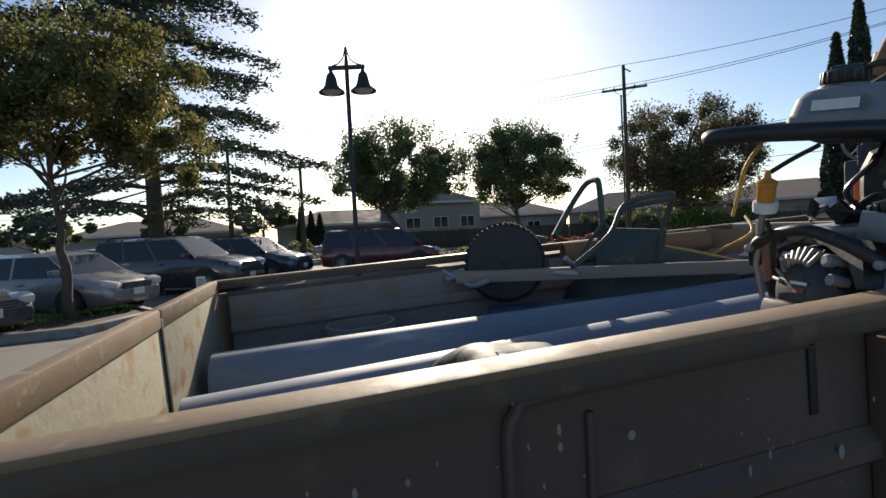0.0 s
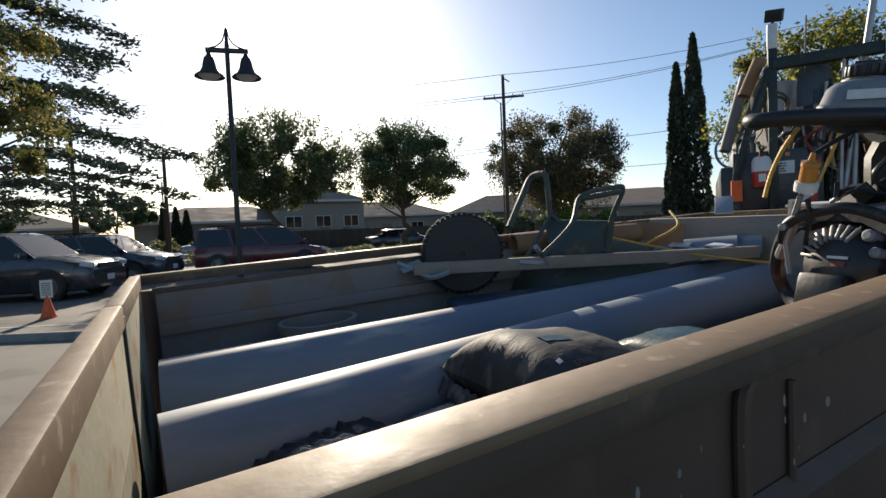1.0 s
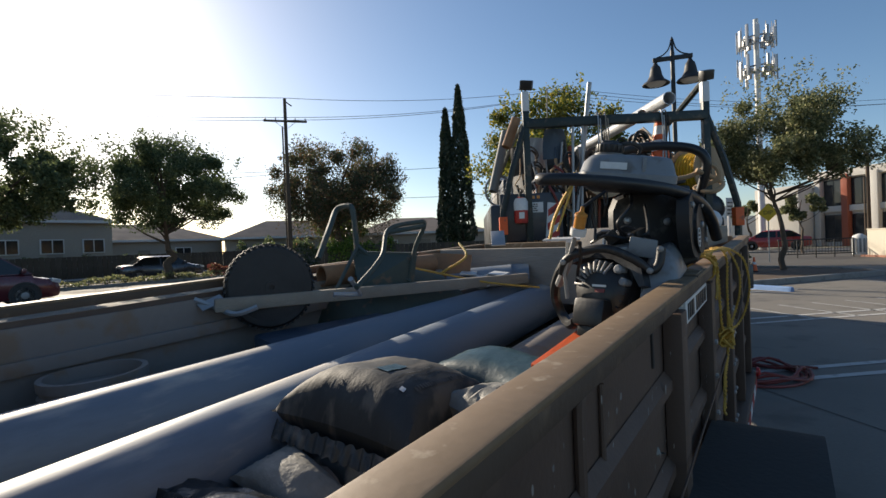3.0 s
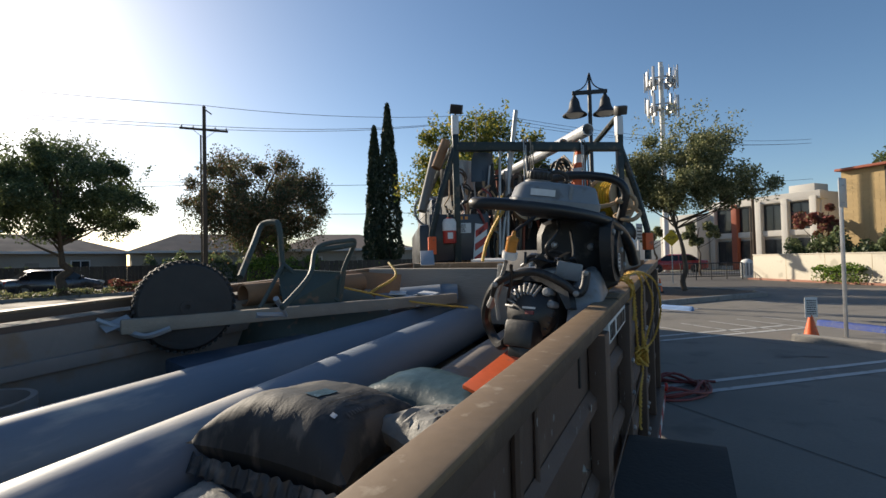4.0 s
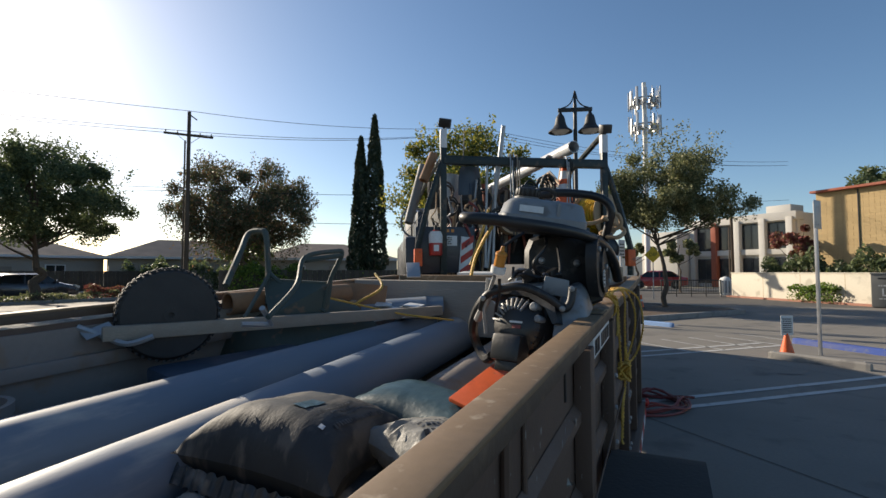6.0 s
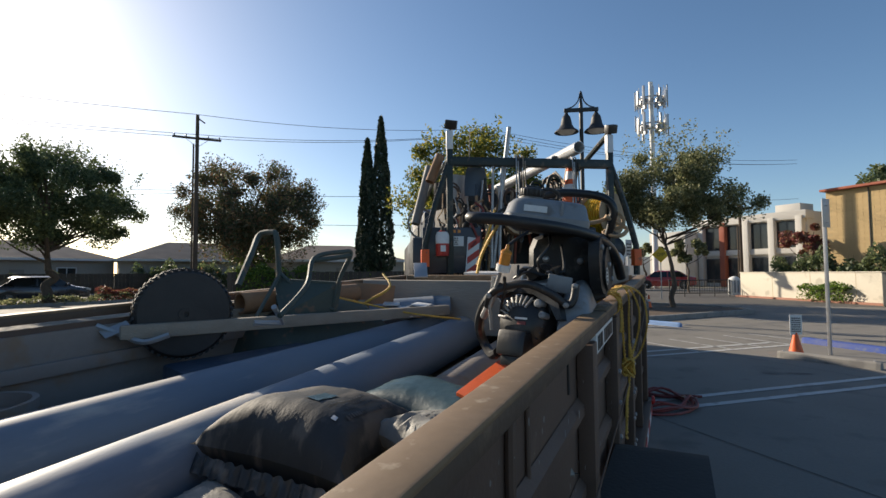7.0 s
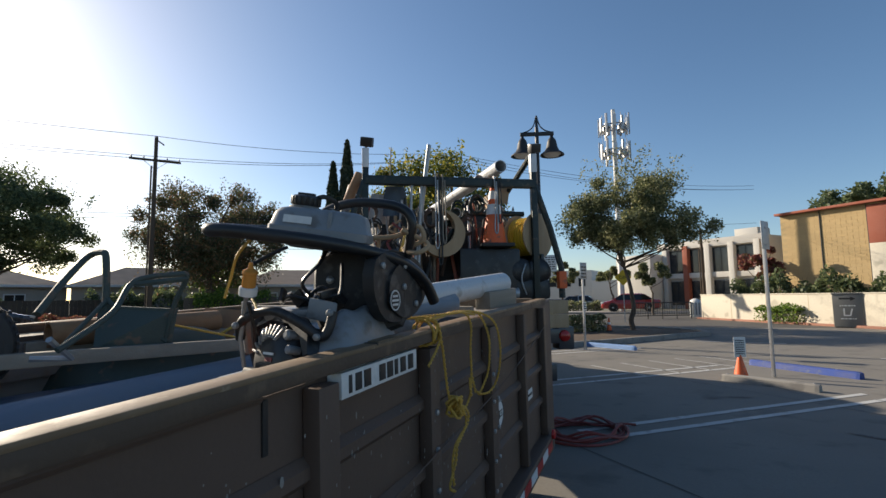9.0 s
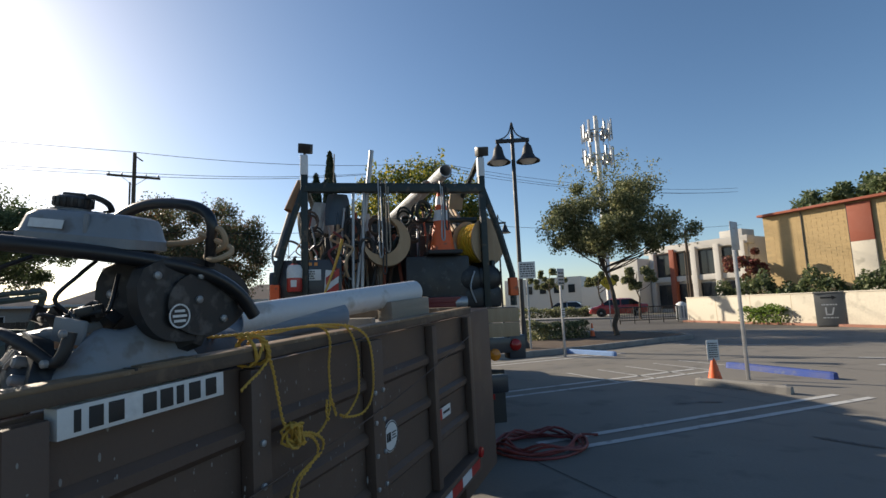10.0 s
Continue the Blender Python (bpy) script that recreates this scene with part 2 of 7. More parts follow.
LEAF_HEDGE = leaf_mat("leaf_hedge", (0.051, 0.102, 0.017), (0.119, 0.204, 0.031), (0.255, 0.340, 0.051), 0.45)
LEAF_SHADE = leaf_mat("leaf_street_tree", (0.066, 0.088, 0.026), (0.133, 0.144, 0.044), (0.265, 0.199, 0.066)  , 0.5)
LEAF_RED = leaf_mat("leaf_red_shrub", (0.170, 0.051, 0.043), (0.272, 0.085, 0.068), (0.204, 0.170, 0.068), 0.35)


# ---- mesh helpers ----
class Geo:
    """Collects vertices and faces of one part."""

    def __init__(self):
        self.v, self.f = [], []

    def add(self, verts, faces, m=None):
        o = len(self.v)
        self.v += [tuple(m @ Vector(p)) if m else tuple(p) for p in verts]
        self.f += [tuple(i + o for i in f) for f in faces]
        return self

    def box(self, c, s, rot=(0, 0, 0), bevel=0.0):
        m = pose(*c, *rot)
        hx, hy, hz = (d / 2 for d in s)
        if bevel <= 0:
            vs = [(x, y, z) for x in (-hx, hx) for y in (-hy, hy) for z in (-hz, hz)]
            return self.add(vs, [(0, 1, 3, 2), (4, 6, 7, 5), (0, 4, 5, 1), (2, 3, 7, 6), (0, 2, 6, 4), (1, 5, 7, 3)], m)
        bm = bmesh.new()
        bmesh.ops.create_cube(bm, size=1, matrix=Matrix.Diagonal((*s, 1)))
        bmesh.ops.bevel(bm, geom=bm.edges[:], offset=min(bevel, min(s) * 0.45), segments=2, affect="EDGES", profile=0.6)
        bm.verts.index_update()
        self.add([v.co.copy() for v in bm.verts], [[v.index for v in f.verts] for f in bm.faces], m)
        bm.free()
        return self

    def tube(self, pts, r, r1=None, seg=8, cap=True, closed=False, flat=1.0):
        """A round bar along points; its radius runs from r to r1."""
        pts = [Vector(p) for p in pts]
        n = len(pts)
        r1 = r if r1 is None else r1
        o = len(self.v)
        up = Vector((0, 0, 1))
        side = None
        for i, p in enumerate(pts):
            a, b = pts[(i - 1) % n if closed else max(0, i - 1)], pts[(i + 1) % n if closed else min(n - 1, i + 1)]
            d = (b - a).normalized() if (b - a).length > 1e-9 else Vector((0, 0, 1))
            if side is None:
                side = d.cross(up if abs(d.z) < 0.95 else Vector((1, 0, 0))).normalized()
            else:
                side = (side - d * side.dot(d))
                side = side.normalized() if side.length > 1e-6 else d.orthogonal().normalized()
            other = d.cross(side)
            rad = r + (r1 - r) * i / max(1, n - 1)
            for k in range(seg):
                w = 2 * math.pi * k / seg
                self.v.append(tuple(p + (side * math.cos(w) + other * math.sin(w) * flat) * rad))
        for i in range(n if closed else n - 1):
            j = (i + 1) % n
            for k in range(seg):
                k2 = (k + 1) % seg
                self.f.append((o + i * seg + k, o + i * seg + k2, o + j * seg + k2, o + j * seg + k))
        if cap and not closed:
            self.f.append(tuple(o + k for k in reversed(range(seg))))
            self.f.append(tuple(o + (n - 1) * seg + k for k in range(seg)))
        return self

    def lathe(self, profile, m=None, seg=20, close=False):
        """Turns (radius, height) pairs round the z axis of m."""
        n = len(profile)
        vs = [(r * math.cos(2 * math.pi * k / seg), r * math.sin(2 * math.pi * k / seg), z) for r, z in profile for k in range(seg)]
        fs = [(i * seg + k, i * seg + (k + 1) % seg, (i + 1) % n * seg + (k + 1) % seg, (i + 1) % n * seg + k) for i in range(n if close else n - 1) for k in range(seg)]
        if not close:
            if profile[0][0] > 1e-4:
                fs.append(tuple(reversed(range(seg))))
            if profile[-1][0] > 1e-4:
                fs.append(tuple((n - 1) * seg + k for k in range(seg)))
        return self.add(vs, fs, m)

    def pipe(self, p0, p1, r, wall=0.008, seg=24):
        """A hollow pipe."""
        d = Vector(p1) - Vector(p0)
        m = Matrix.Translation(p0) @ d.to_track_quat("Z", "Y").to_matrix().to_4x4()
        L = d.length
        return self.lathe([(r, 0), (r, L), (r - wall, L), (r - wall, 0)], m, seg, True)

    def prism(self, outline, depth, m=None):
        """A closed outline in the xy plane, drawn out along z."""
        n = len(outline)
        vs = [(x, y, z) for z in (0, depth) for x, y in outline]
        fs = [tuple(reversed(range(n))), tuple(range(n, 2 * n))] + [(i, (i + 1) % n, n + (i + 1) % n, n + i) for i in range(n)]
        return self.add(vs, fs, m)

    def grid(self, fn, nu, nv, wrap=False):
        """A sheet of points fn(u, v), both from 0 to 1."""
        cols = nu if wrap else nu + 1
        vs = [fn(i / nu, j / nv) for j in range(nv + 1) for i in range(cols)]
        fs = [(j * cols + i, j * cols + (i + 1) % cols, (j + 1) * cols + (i + 1) % cols, (j + 1) * cols + i) for j in range(nv) for i in range(nu)]
        return self.add(vs, fs)

    def mesh(self, name, material, smooth=True, angle=38):
        me = bpy.data.meshes.new(name)
        me.from_pydata(self.v, [], self.f)
        if smooth and self.f:
            me.shade_smooth()
            me.set_sharp_from_angle(angle=radians(angle))
        me.materials.append(material)
        return me


def part(name, geo, material, parent=None, label="", smooth=True):
    ob = new(name, geo.mesh(name, material, smooth))
    ob.parent = parent
    return tagged(ob, label)


def thing(name, m, label, category, group="", kind=""):
    ob = new(name)
    ob.empty_display_size = 0.1
    ob.matrix_world = m
    return tagged(ob, label, category, group, kind)


def single(name, geo, material, label, category, m=None, group="", kind="", smooth=True):
    ob = new(name, geo.mesh(name, material, smooth))
    if m:
        ob.matrix_world = m
    return tagged(ob, label, category, group, kind)


def curve_pts(pts, n=6):
    """A smooth line through the given points."""
    P = [Vector(p) for p in pts]
    out = []
    for i in range(len(P) - 1):
        a, b, c, d = P[max(0, i - 1)], P[i], P[i + 1], P[min(len(P) - 1, i + 2)]
        for k in range(n):
            t = k / n
            out.append(0.5 * ((2 * b) + (c - a) * t + (2 * a - 5 * b + 4 * c - d) * t * t + (3 * b - a - 3 * c + d) * t ** 3))
    return out + [P[-1]]


def leaves(name, centres, size, material, parent, rng, long=1.8, flat=0.0, kind="", droop=0.0):
    """Many small bent leaves at the given places, as one mesh."""
    c = np.asarray(centres, dtype=float)
    n = len(c)
    d = rng.normal(size=(n, 3))
    d[:, 2] = d[:, 2] * (1 - flat) - droop
    d /= np.linalg.norm(d, axis=1)[:, None] + 1e-9
    e = rng.normal(size=(n, 3))
    e[:, :2] *= 1 - 0.3 * flat
    e -= (e * d).sum(1)[:, None] * d
    e /= np.linalg.norm(e, axis=1)[:, None] + 1e-9
    s = size * rng.uniform(0.6, 1.3, n)[:, None]
    v = np.stack([c - d * s * long / 2, c + e * s / 2, c + d * s * long / 2, c - e * s / 2], axis=1).reshape(-1, 3)
    me = bpy.data.meshes.new(name)
    me.vertices.add(4 * n)
    me.vertices.foreach_set("co", v.ravel())
    me.loops.add(4 * n)
    me.loops.foreach_set("vertex_index", np.arange(4 * n))
    me.polygons.add(n)
    me.polygons.foreach_set("loop_start", np.arange(0, 4 * n, 4))
    me.materials.append(material)
    me.update()
    ob = new(name, me)
    ob.parent = parent
    return ob


def ball_points(rng, n, centre, radii, shell=0.55):
    """Places in an ellipsoid, most of them near its skin."""
    d = rng.normal(size=(n, 3))
    d /= np.linalg.norm(d, axis=1)[:, None]
    r = rng.uniform(shell, 1, n) ** 0.7
    return np.array(centre) + d * r[:, None] * np.array(radii)


def tree(at, height, trunk_r, crown_z, radii, label, leaf, n=9000, size=0.15, seed=1, clumps=34, fork=0.3, tall_sprouts=0, extra=(), droop=0.0, lean=0.0):
    """A broad-leaved tree: trunk, limbs to each clump, and a crown of clumps."""
    rng = np.random.default_rng(seed)
    root = thing("tree", pose(*at), label, "tree")
    fork_z = max(0.8, crown_z - radii[2] * 1.0) if fork is None else fork
    g = Geo()
    wob = rng.normal(size=(6, 2)) * trunk_r * 0.5
    trunk = curve_pts([(lean * fork_z * k / 5 + wob[k][0] * (k > 0), wob[k][1] * (k > 0), fork_z * k / 5) for k in range(6)], 3)
    g.tube(trunk, trunk_r * 1.25, trunk_r * 0.8, 10)
    leader = curve_pts([trunk[-1], trunk[-1] + Vector((wob[1][0] * 3, wob[1][1] * 3, (crown_z - fork_z) * 0.5)), Vector((wob[2][0] * 4, wob[2][1] * 4, crown_z + radii[2] * 0.4))], 6)
    g.tube(leader, trunk_r * 0.78, 0.02, 8)
    cl = []
    for k in range(clumps):
        d = rng.normal(size=3)
        d /= np.linalg.norm(d)
        d[2] = d[2] * (0.95 if d[2] > 0 else 0.72)
        q = rng.uniform(0.25, 1.0) ** 0.55 * rng.uniform(0.92, 1.06)
        cl.append(np.array((0, 0, crown_z)) + d * q * np.array(radii))
    cl += [np.array(p, dtype=float) for p in extra]
    for k, c in enumerate(cl):
        if k % 6 == 0 or k >= clumps:
            top = leader[min(len(leader) - 1, int(max(0.0, (c[2] - fork_z) / (crown_z + radii[2] - fork_z)) * 0.75 * len(leader)))]
            mid = top.lerp(Vector(c), 0.5) + Vector((rng.normal() * 0.15, rng.normal() * 0.15, -0.05 * radii[2]))
            g.tube(curve_pts([top, mid, c], 4), trunk_r * 0.42, 0.01, 6, cap=False)
    part("trunk", g, BARK, root)
    pts = []
    for k, c in enumerate(cl):
        rr = rng.uniform(0.13, 0.27) * min(radii)
        m = n // len(cl)
        pts.append(ball_points(rng, m, c, (rr * 1.15, rr * 1.15, rr), 0.1))
        fz = np.clip(rng.normal(size=(m // 3, 3)), -1.25, 1.25) * rr * 0.72 + c
        pts.append(fz)
        if droop:
            s = pts[-2][: m // 2].copy()
            s[:, 2] -= rng.uniform(0, 1, len(s)) ** 1.5 * droop
            s[:, :2] = c[:2] + (s[:, :2] - c[:2]) * 0.9
            pts.append(s)
    for k in range(tall_sprouts):
        a = rng.uniform(0, 2 * math.pi)
        q = rng.uniform(0, 0.85)
        base = np.array((math.cos(a) * q * radii[0], math.sin(a) * q * radii[1], crown_z + radii[2] * math.sqrt(1 - q * q) * 0.8))
        tip = base + np.array((math.cos(a) * (0.2 + 0.5 * q), math.sin(a) * (0.2 + 0.5 * q), 1)) * rng.uniform(0.5, 1.3)
        w = rng.uniform(0, 1, 26)[:, None]
        pts.append(base + (tip - base) * w + rng.normal(size=(26, 3)) * 0.09)
    leaves("crown", np.concatenate(pts), size, leaf, root, rng, droop=0.6 if droop else 0.0)
    return root


# ---- ground, lot and street ----
def slab(name, x0, y0, x1, y1, z, material, label="", category="", rot=None, kind="structure", thick=0.0):
    g = Geo()
    if thick:
        g.box(((x0 + x1) / 2, (y0 + y1) / 2, z - thick / 2), (x1 - x0, y1 - y0, thick), bevel=0.012)
    else:
        g.add([(x0, y0, z), (x1, y0, z), (x1, y1, z), (x0, y1, z)], [(0, 1, 2, 3)])
    return single(name, g, material, label, category, rot, kind=kind)


slab("ground", -900, -900, 900, 900, -0.03, EARTH, "dry dusty earth and paving out to the horizon", "ground")
slab("parking_lot", -30, -40, 14, 24.5, 0.0, CONCRETE, "worn grey parking lot surface with stains", "parking lot")
ROW = pose(0, 0, 0, 0, 0, 45)


def stripe(a, b, w=0.1, name="parking_line"):
    a, b = Vector((*a, 0.005)), Vector((*b, 0.005))
    s = (b - a).normalized().cross(Vector((0, 0, 1))) * w / 2
    return single(name, Geo().add([a - s, b - s, b + s, a + s], [(0, 1, 2, 3)]), LINE, "worn white painted parking line on the lot", "road marking", kind="structure")


stripe((0.0, 5.53), (3.75, 9.0))
stripe((-0.1, 5.88), (3.4, 9.15))
stripe((1.3, 3.67), (4.6, 6.9))
stripe((-1.6, 7.75), (2.2, 11.5))
stripe((-1.9, 8.0), (1.9, 11.75))
stripe((-4.2, 10.2), (0.5, 14.9))
stripe((-4.5, 10.5), (0.2, 15.2))
for k in range(5):
    stripe((0.6 + k * 0.55, 9.9 + k * 0.55), (-0.5 + k * 0.55, 11.0 + k * 0.55), 0.06)
stripe((5.2, 13.8), (8.4, 13.2))
stripe((4.4, 9.3), (7.0, 12.0))
stripe((2.0, 17.3), (4.2, 17.0))
for k in range(5):
    y = -9.6 + k * 2.75
    stripe((-9.3 + k * 0.1, y), (-11.6 + k * 0.1, y - 4.6))
for k in range(3):
    slab("accessible_paint", 2.3, 5.7 + k * 0.62, 3.6, 5.9 + k * 0.62, 0.006, LINE, "white painted bar of a floor symbol", "road marking", pose(-0.6, 10.1, 0, 0, 0, -45))


def ground_shape(name, outline, material, label, category, z=0.004):
    return single(name, Geo().add([(x, y, z) for x, y in outline], [tuple(range(len(outline)))]), material, label, category, kind="structure")


# saw-cut joints in the concrete and a few dark oil stains
for a, b in (((-0.6, 5.88), (4.2, 1.24)), ((0.6, 10.2), (6.4, 4.6)), ((3.4, 13.0), (8.0, 8.5))):
    d = (Vector(b) - Vector(a)).normalized() * 0.006
    ground_shape("slab_joint", [(a[0] - d.y, a[1] + d.x), (b[0] - d.y, b[1] + d.x), (b[0] + d.y, b[1] - d.x), (a[0] + d.y, a[1] - d.x)], INK, "thin dark joint between concrete slabs", "joint")
STAIN = mat("oil_stain", (0.06, 0.056, 0.052), (0.09, 0.084, 0.077), 0.7, scale=9, fine=60, third=(0.13, 0.122, 0.11), amount=0.4)
rng = np.random.default_rng(5)
for cx, cy, rx, ry, turn in ((2.62, 6.62, 0.16, 0.05, -30), (2.82, 6.48, 0.14, 0.045, -25), (1.75, 8.35, 0.2, 0.04, 10), (1.4, 8.2, 0.09, 0.03, 0), (3.1, 5.9, 0.07, 0.04, 40)):
    c, q = math.cos(radians(turn)), math.sin(radians(turn))
    ring = [(k * math.pi / 14, rng.uniform(0.6, 1.15)) for k in range(28)]
    ground_shape("oil_stain", [(cx + rx * r * math.cos(a) * c - ry * r * math.sin(a) * q, cy + rx * r * math.cos(a) * q + ry * r * math.sin(a) * c) for a, r in ring], STAIN, "dark irregular oil stain on the concrete", "stain", 0.006)

# street with its kerbs beyond the planted island, pavers along the cream wall
slab("road", -60, 24.5, 60, 40, 0.002, ASPHALT, "dark asphalt street beside the lot", "road")
slab("paver_strip", 0, -14, 1.6, 0, 0.1, PAVER, "red paver strip along the cream wall", "pavement", pose(3.2, 32.2, 0, 0, 0, 34), thick=0.12)
slab("pavement_strip", -60, 40, 60, 43, 0.12, KERB, "pale concrete pavement across the street", "pavement", thick=0.14)
slab("street_left", -36, -80, -28.5, 24, 0.003, ASPHALT, "asphalt street behind the parked cars", "road")
slab("pavement_left", -39, -80, -36, 60, 0.11, KERB, "pale pavement strip along the far street", "pavement", thick=0.14)


def kerb(outline, name, label, fill):
    """A planted island with a real raised kerb."""
    P = [Vector((*p, 0)) for p in outline]
    c = sum(P, Vector()) / len(P)
    root = thing(name, pose(0, 0, 0), label, "kerb island", kind="structure")
    g, n = Geo(), len(P)
    inner = [p + (c - p).normalized() * 0.16 for p in P]
    vs = [(p.x, p.y, 0) for p in P] + [(p.x, p.y, 0.13) for p in P] + [(p.x, p.y, 0.15) for p in [q + (c - q).normalized() * 0.03 for q in P]] + [(p.x, p.y, 0.15) for p in inner] + [(p.x, p.y, 0.08) for p in inner]
    fs = [(r * n + i, r * n + (i + 1) % n, (r + 1) * n + (i + 1) % n, (r + 1) * n + i) for r in range(4) for i in range(n)]
    part("kerb_stone", g.add(vs, fs), KERB, root)
    part("planting_bed", Geo().add([(p.x, p.y, 0.1) for p in inner], [tuple(range(n))]), fill, root)
    return root


kerb([(-2.6, 13.2), (-0.4, 15.6), (1.4, 18.0), (2.6, 19.6), (2.4, 20.6), (0.8, 21.9), (-1.6, 22.6), (-5.5, 22.4), (-6.5, 16.5)], "planted_island", "planted island with a pale concrete kerb", MULCH)
kerb([(-9.2, -3.3), (-9.0, -4.6), (-10.2, -6.2), (-12.2, -5.2), (-12.3, -3.4), (-10.9, -2.6)], "tree_island", "small planted island round the street tree", MULCH)
kerb([(-27.6, 0), (-27.0, 12), (-26.0, 26), (-28.2, 26.2), (-29.4, 12), (-29.2, 0)], "verge", "narrow planted verge with low shrubs", MULCH)


def wheel_stop(at, turn, material, label, L=1.83):
    prof = [(-0.075, 0), (-0.06, 0.09), (-0.04, 0.115), (0.04, 0.115), (0.06, 0.09), (0.075, 0)]
    root = thing("wheel_stop", pose(*at, 0, 0, turn), label, "wheel stop", "wheel stops")
    g = Geo()
    ends = [(-L / 2, 0.9), (-L / 2 + 0.05, 1), (L / 2 - 0.05, 1), (L / 2, 0.9)]
    vs = [(x, y * s, z * s) for x, s in ends for y, z in prof]
    n = len(prof)
    fs = [(i * n + k, i * n + (k + 1) % n, (i + 1) * n + (k + 1) % n, (i + 1) * n + k) for i in range(3) for k in range(n)]
    fs += [tuple(range(n)), tuple(reversed(range(3 * n, 4 * n)))]
    part("block", g.add(vs, fs), material, root, smooth=False)
    for x in (-0.6, 0.6):
        part("pin", Geo().lathe([(0.018, 0.1), (0.018, 0.121), (0.008, 0.125)], pose(x, 0, 0), 10), GALV, root)
    return root


wheel_stop((3.18, 11.3, 0), -47, BLUE, "deep blue painted concrete wheel stop on the lot", 1.95)
wheel_stop((2.32, 9.48, 0), -32, KERB, "bare grey concrete wheel stop beside a sign post", 1.35)
wheel_stop((-0.38, 14.6, 0), -32, PALEBLUE, "faded light blue wheel stop by the island", 1.6)
wheel_stop((-8.9, -1.5, 0), 60, KERB, "weathered concrete wheel stop near a small cone", 1.6)


def bars(g, w, h, rows, z=0.0, seed=1, y0=0.0):
    """Unreadable lines of writing, as plain bars in the xz plane."""
    rng = np.random.default_rng(seed)
    for r in range(rows):
        x = -w / 2
        zz = z + h / 2 - (r + 0.5) * h / rows
        while x < w / 2 - 0.01:
            L = min(rng.uniform(0.08, 0.25) * w, w / 2 - x)
            g.box((x + L / 2, y0, zz), (L * 0.85, 0.002, h / rows * 0.5))
            x += L + 0.03 * w
    return g


def sign_post(at, turn, h, w, hh, label, text_rows=4, lower=False):
    root = thing("sign_post", pose(*at, 0, 0, turn), label, "sign")
    part("post", Geo().box((0, 0, h / 2), (0.05, 0.05, h), bevel=0.004), GALV, root)
    p = part("panel", Geo().box((0, -0.032, h - hh / 2 + 0.02), (w, 0.006, hh), bevel=0.002), GALV, root, "aluminium sign panel seen edge on")
    for k in range(text_rows):
        part("lettering", Geo().box((0, -0.037, h - 0.1 - 0.09 * k), (w * 0.7, 0.002, 0.035)), INK, p)
    if lower:
        q = part("lower_panel", Geo().box((0, -0.032, h * 0.5), (w * 0.5, 0.006, hh * 0.5), bevel=0.002), WHITE, root)
        part("lettering", bars(Geo(), w * 0.4, hh * 0.4, 3, h * 0.5, 4, -0.037), INK, q)
    for z in (h - hh * 0.2, h - hh * 0.8):
        part("bolt", Geo().lathe([(0.012, 0), (0.012, 0.012), (0.004, 0.016)], pose(0, -0.034, z, 90), 8), GALV, root)
    return root


sign_post((2.586, 10.44, 0), 58, 2.68, 0.3, 0.5, "galvanised parking sign post turned edge on", 0)
sign_post((-0.94, 14.0, 0), 62, 2.3, 0.3, 0.45, "galvanised parking sign post by the island", lower=True)


def cone(m, h, label, bands=2, sign=False, base=True):
    root = thing("traffic_cone", m, label, "traffic cone")
    rb, rt = h * (0.27 if sign else 0.19), h * 0.04
    part("body", Geo().lathe([(rb, 0.03), (rb * 0.96, 0.05), (rt, h), (rt * 0.6, h)], None, 24), ORANGE, root)
    if base:
        part("base", Geo().box((0, 0, 0.018), (h * 0.5, h * 0.5, 0.036), bevel=0.012), RUBBER if bands else ORANGE, root)
    for k in range(bands):
        z0 = h * (0.5 + 0.24 * k)
        z1 = z0 + h * (0.16 if k == 0 else 0.13)
        r = lambda z: rb * 0.96 + (rt - rb * 0.96) * (z - 0.05) / (h - 0.05) + 0.003
        part("band", Geo().lathe([(r(z0), z0), (r(z1), z1)], None, 24), REFLECT, root, "white reflective collar")
    if sign:
        s = part("sign_board", Geo().box((0, -0.02, h + 0.1), (0.2, 0.008, 0.34), bevel=0.004), WHITE, root, "white notice board fixed to the cone")
        part("lettering", bars(Geo(), 0.15, 0.26, 7, h + 0.1, 7, -0.026), INK, s)
    return root


cone(pose(2.06, 10.2, 0.0, 0, 0, 20), 0.42, "orange cone with a white notice beside a wheel stop", 0, True)
cone(pose(-0.72, 19.7, 0.1), 0.5, "orange cone with a white collar by the island", 1)
cone(pose(-11.6, -1.9, 0, 0, 0, 80), 0.46, "orange cone with a white notice near parked cars", 0, True)

# red hose coiled on the lot
g = Geo()
rng = np.random.default_rng(3)
pts = []
for k in range(6 * 26):
    a = 2 * math.pi * k / 26
    r = 0.36 + 0.05 * math.sin(k / 26 * 2.1) + 0.02 * math.sin(a * 3 + k * 0.05)
    pts.append((r * 1.2 * math.cos(a), r * 0.95 * math.sin(a), 0.014 + 0.022 * (k // 26) * (0.7 + 0.3 * math.sin(a + k))))
g.tube(pts + [(0.6, 0.2, 0.014), (0.75, 0.1, 0.014)], 0.0135, seg=7)
single("air_hose", g, HOSERED, "dull red hose coiled on the lot beside the trailer", "hose", pose(-0.05, 5.75, 0, 0, 0, 40))

# ---- the dump trailer ----
T = pose(0, 0, 1.272, 2.48, 0.25, 0)
W, L, FLOOR = 1.83, 3.5, -0.72
trailer = thing("dump_trailer", T, "dark painted steel dump trailer with weathered top rails", "trailer")


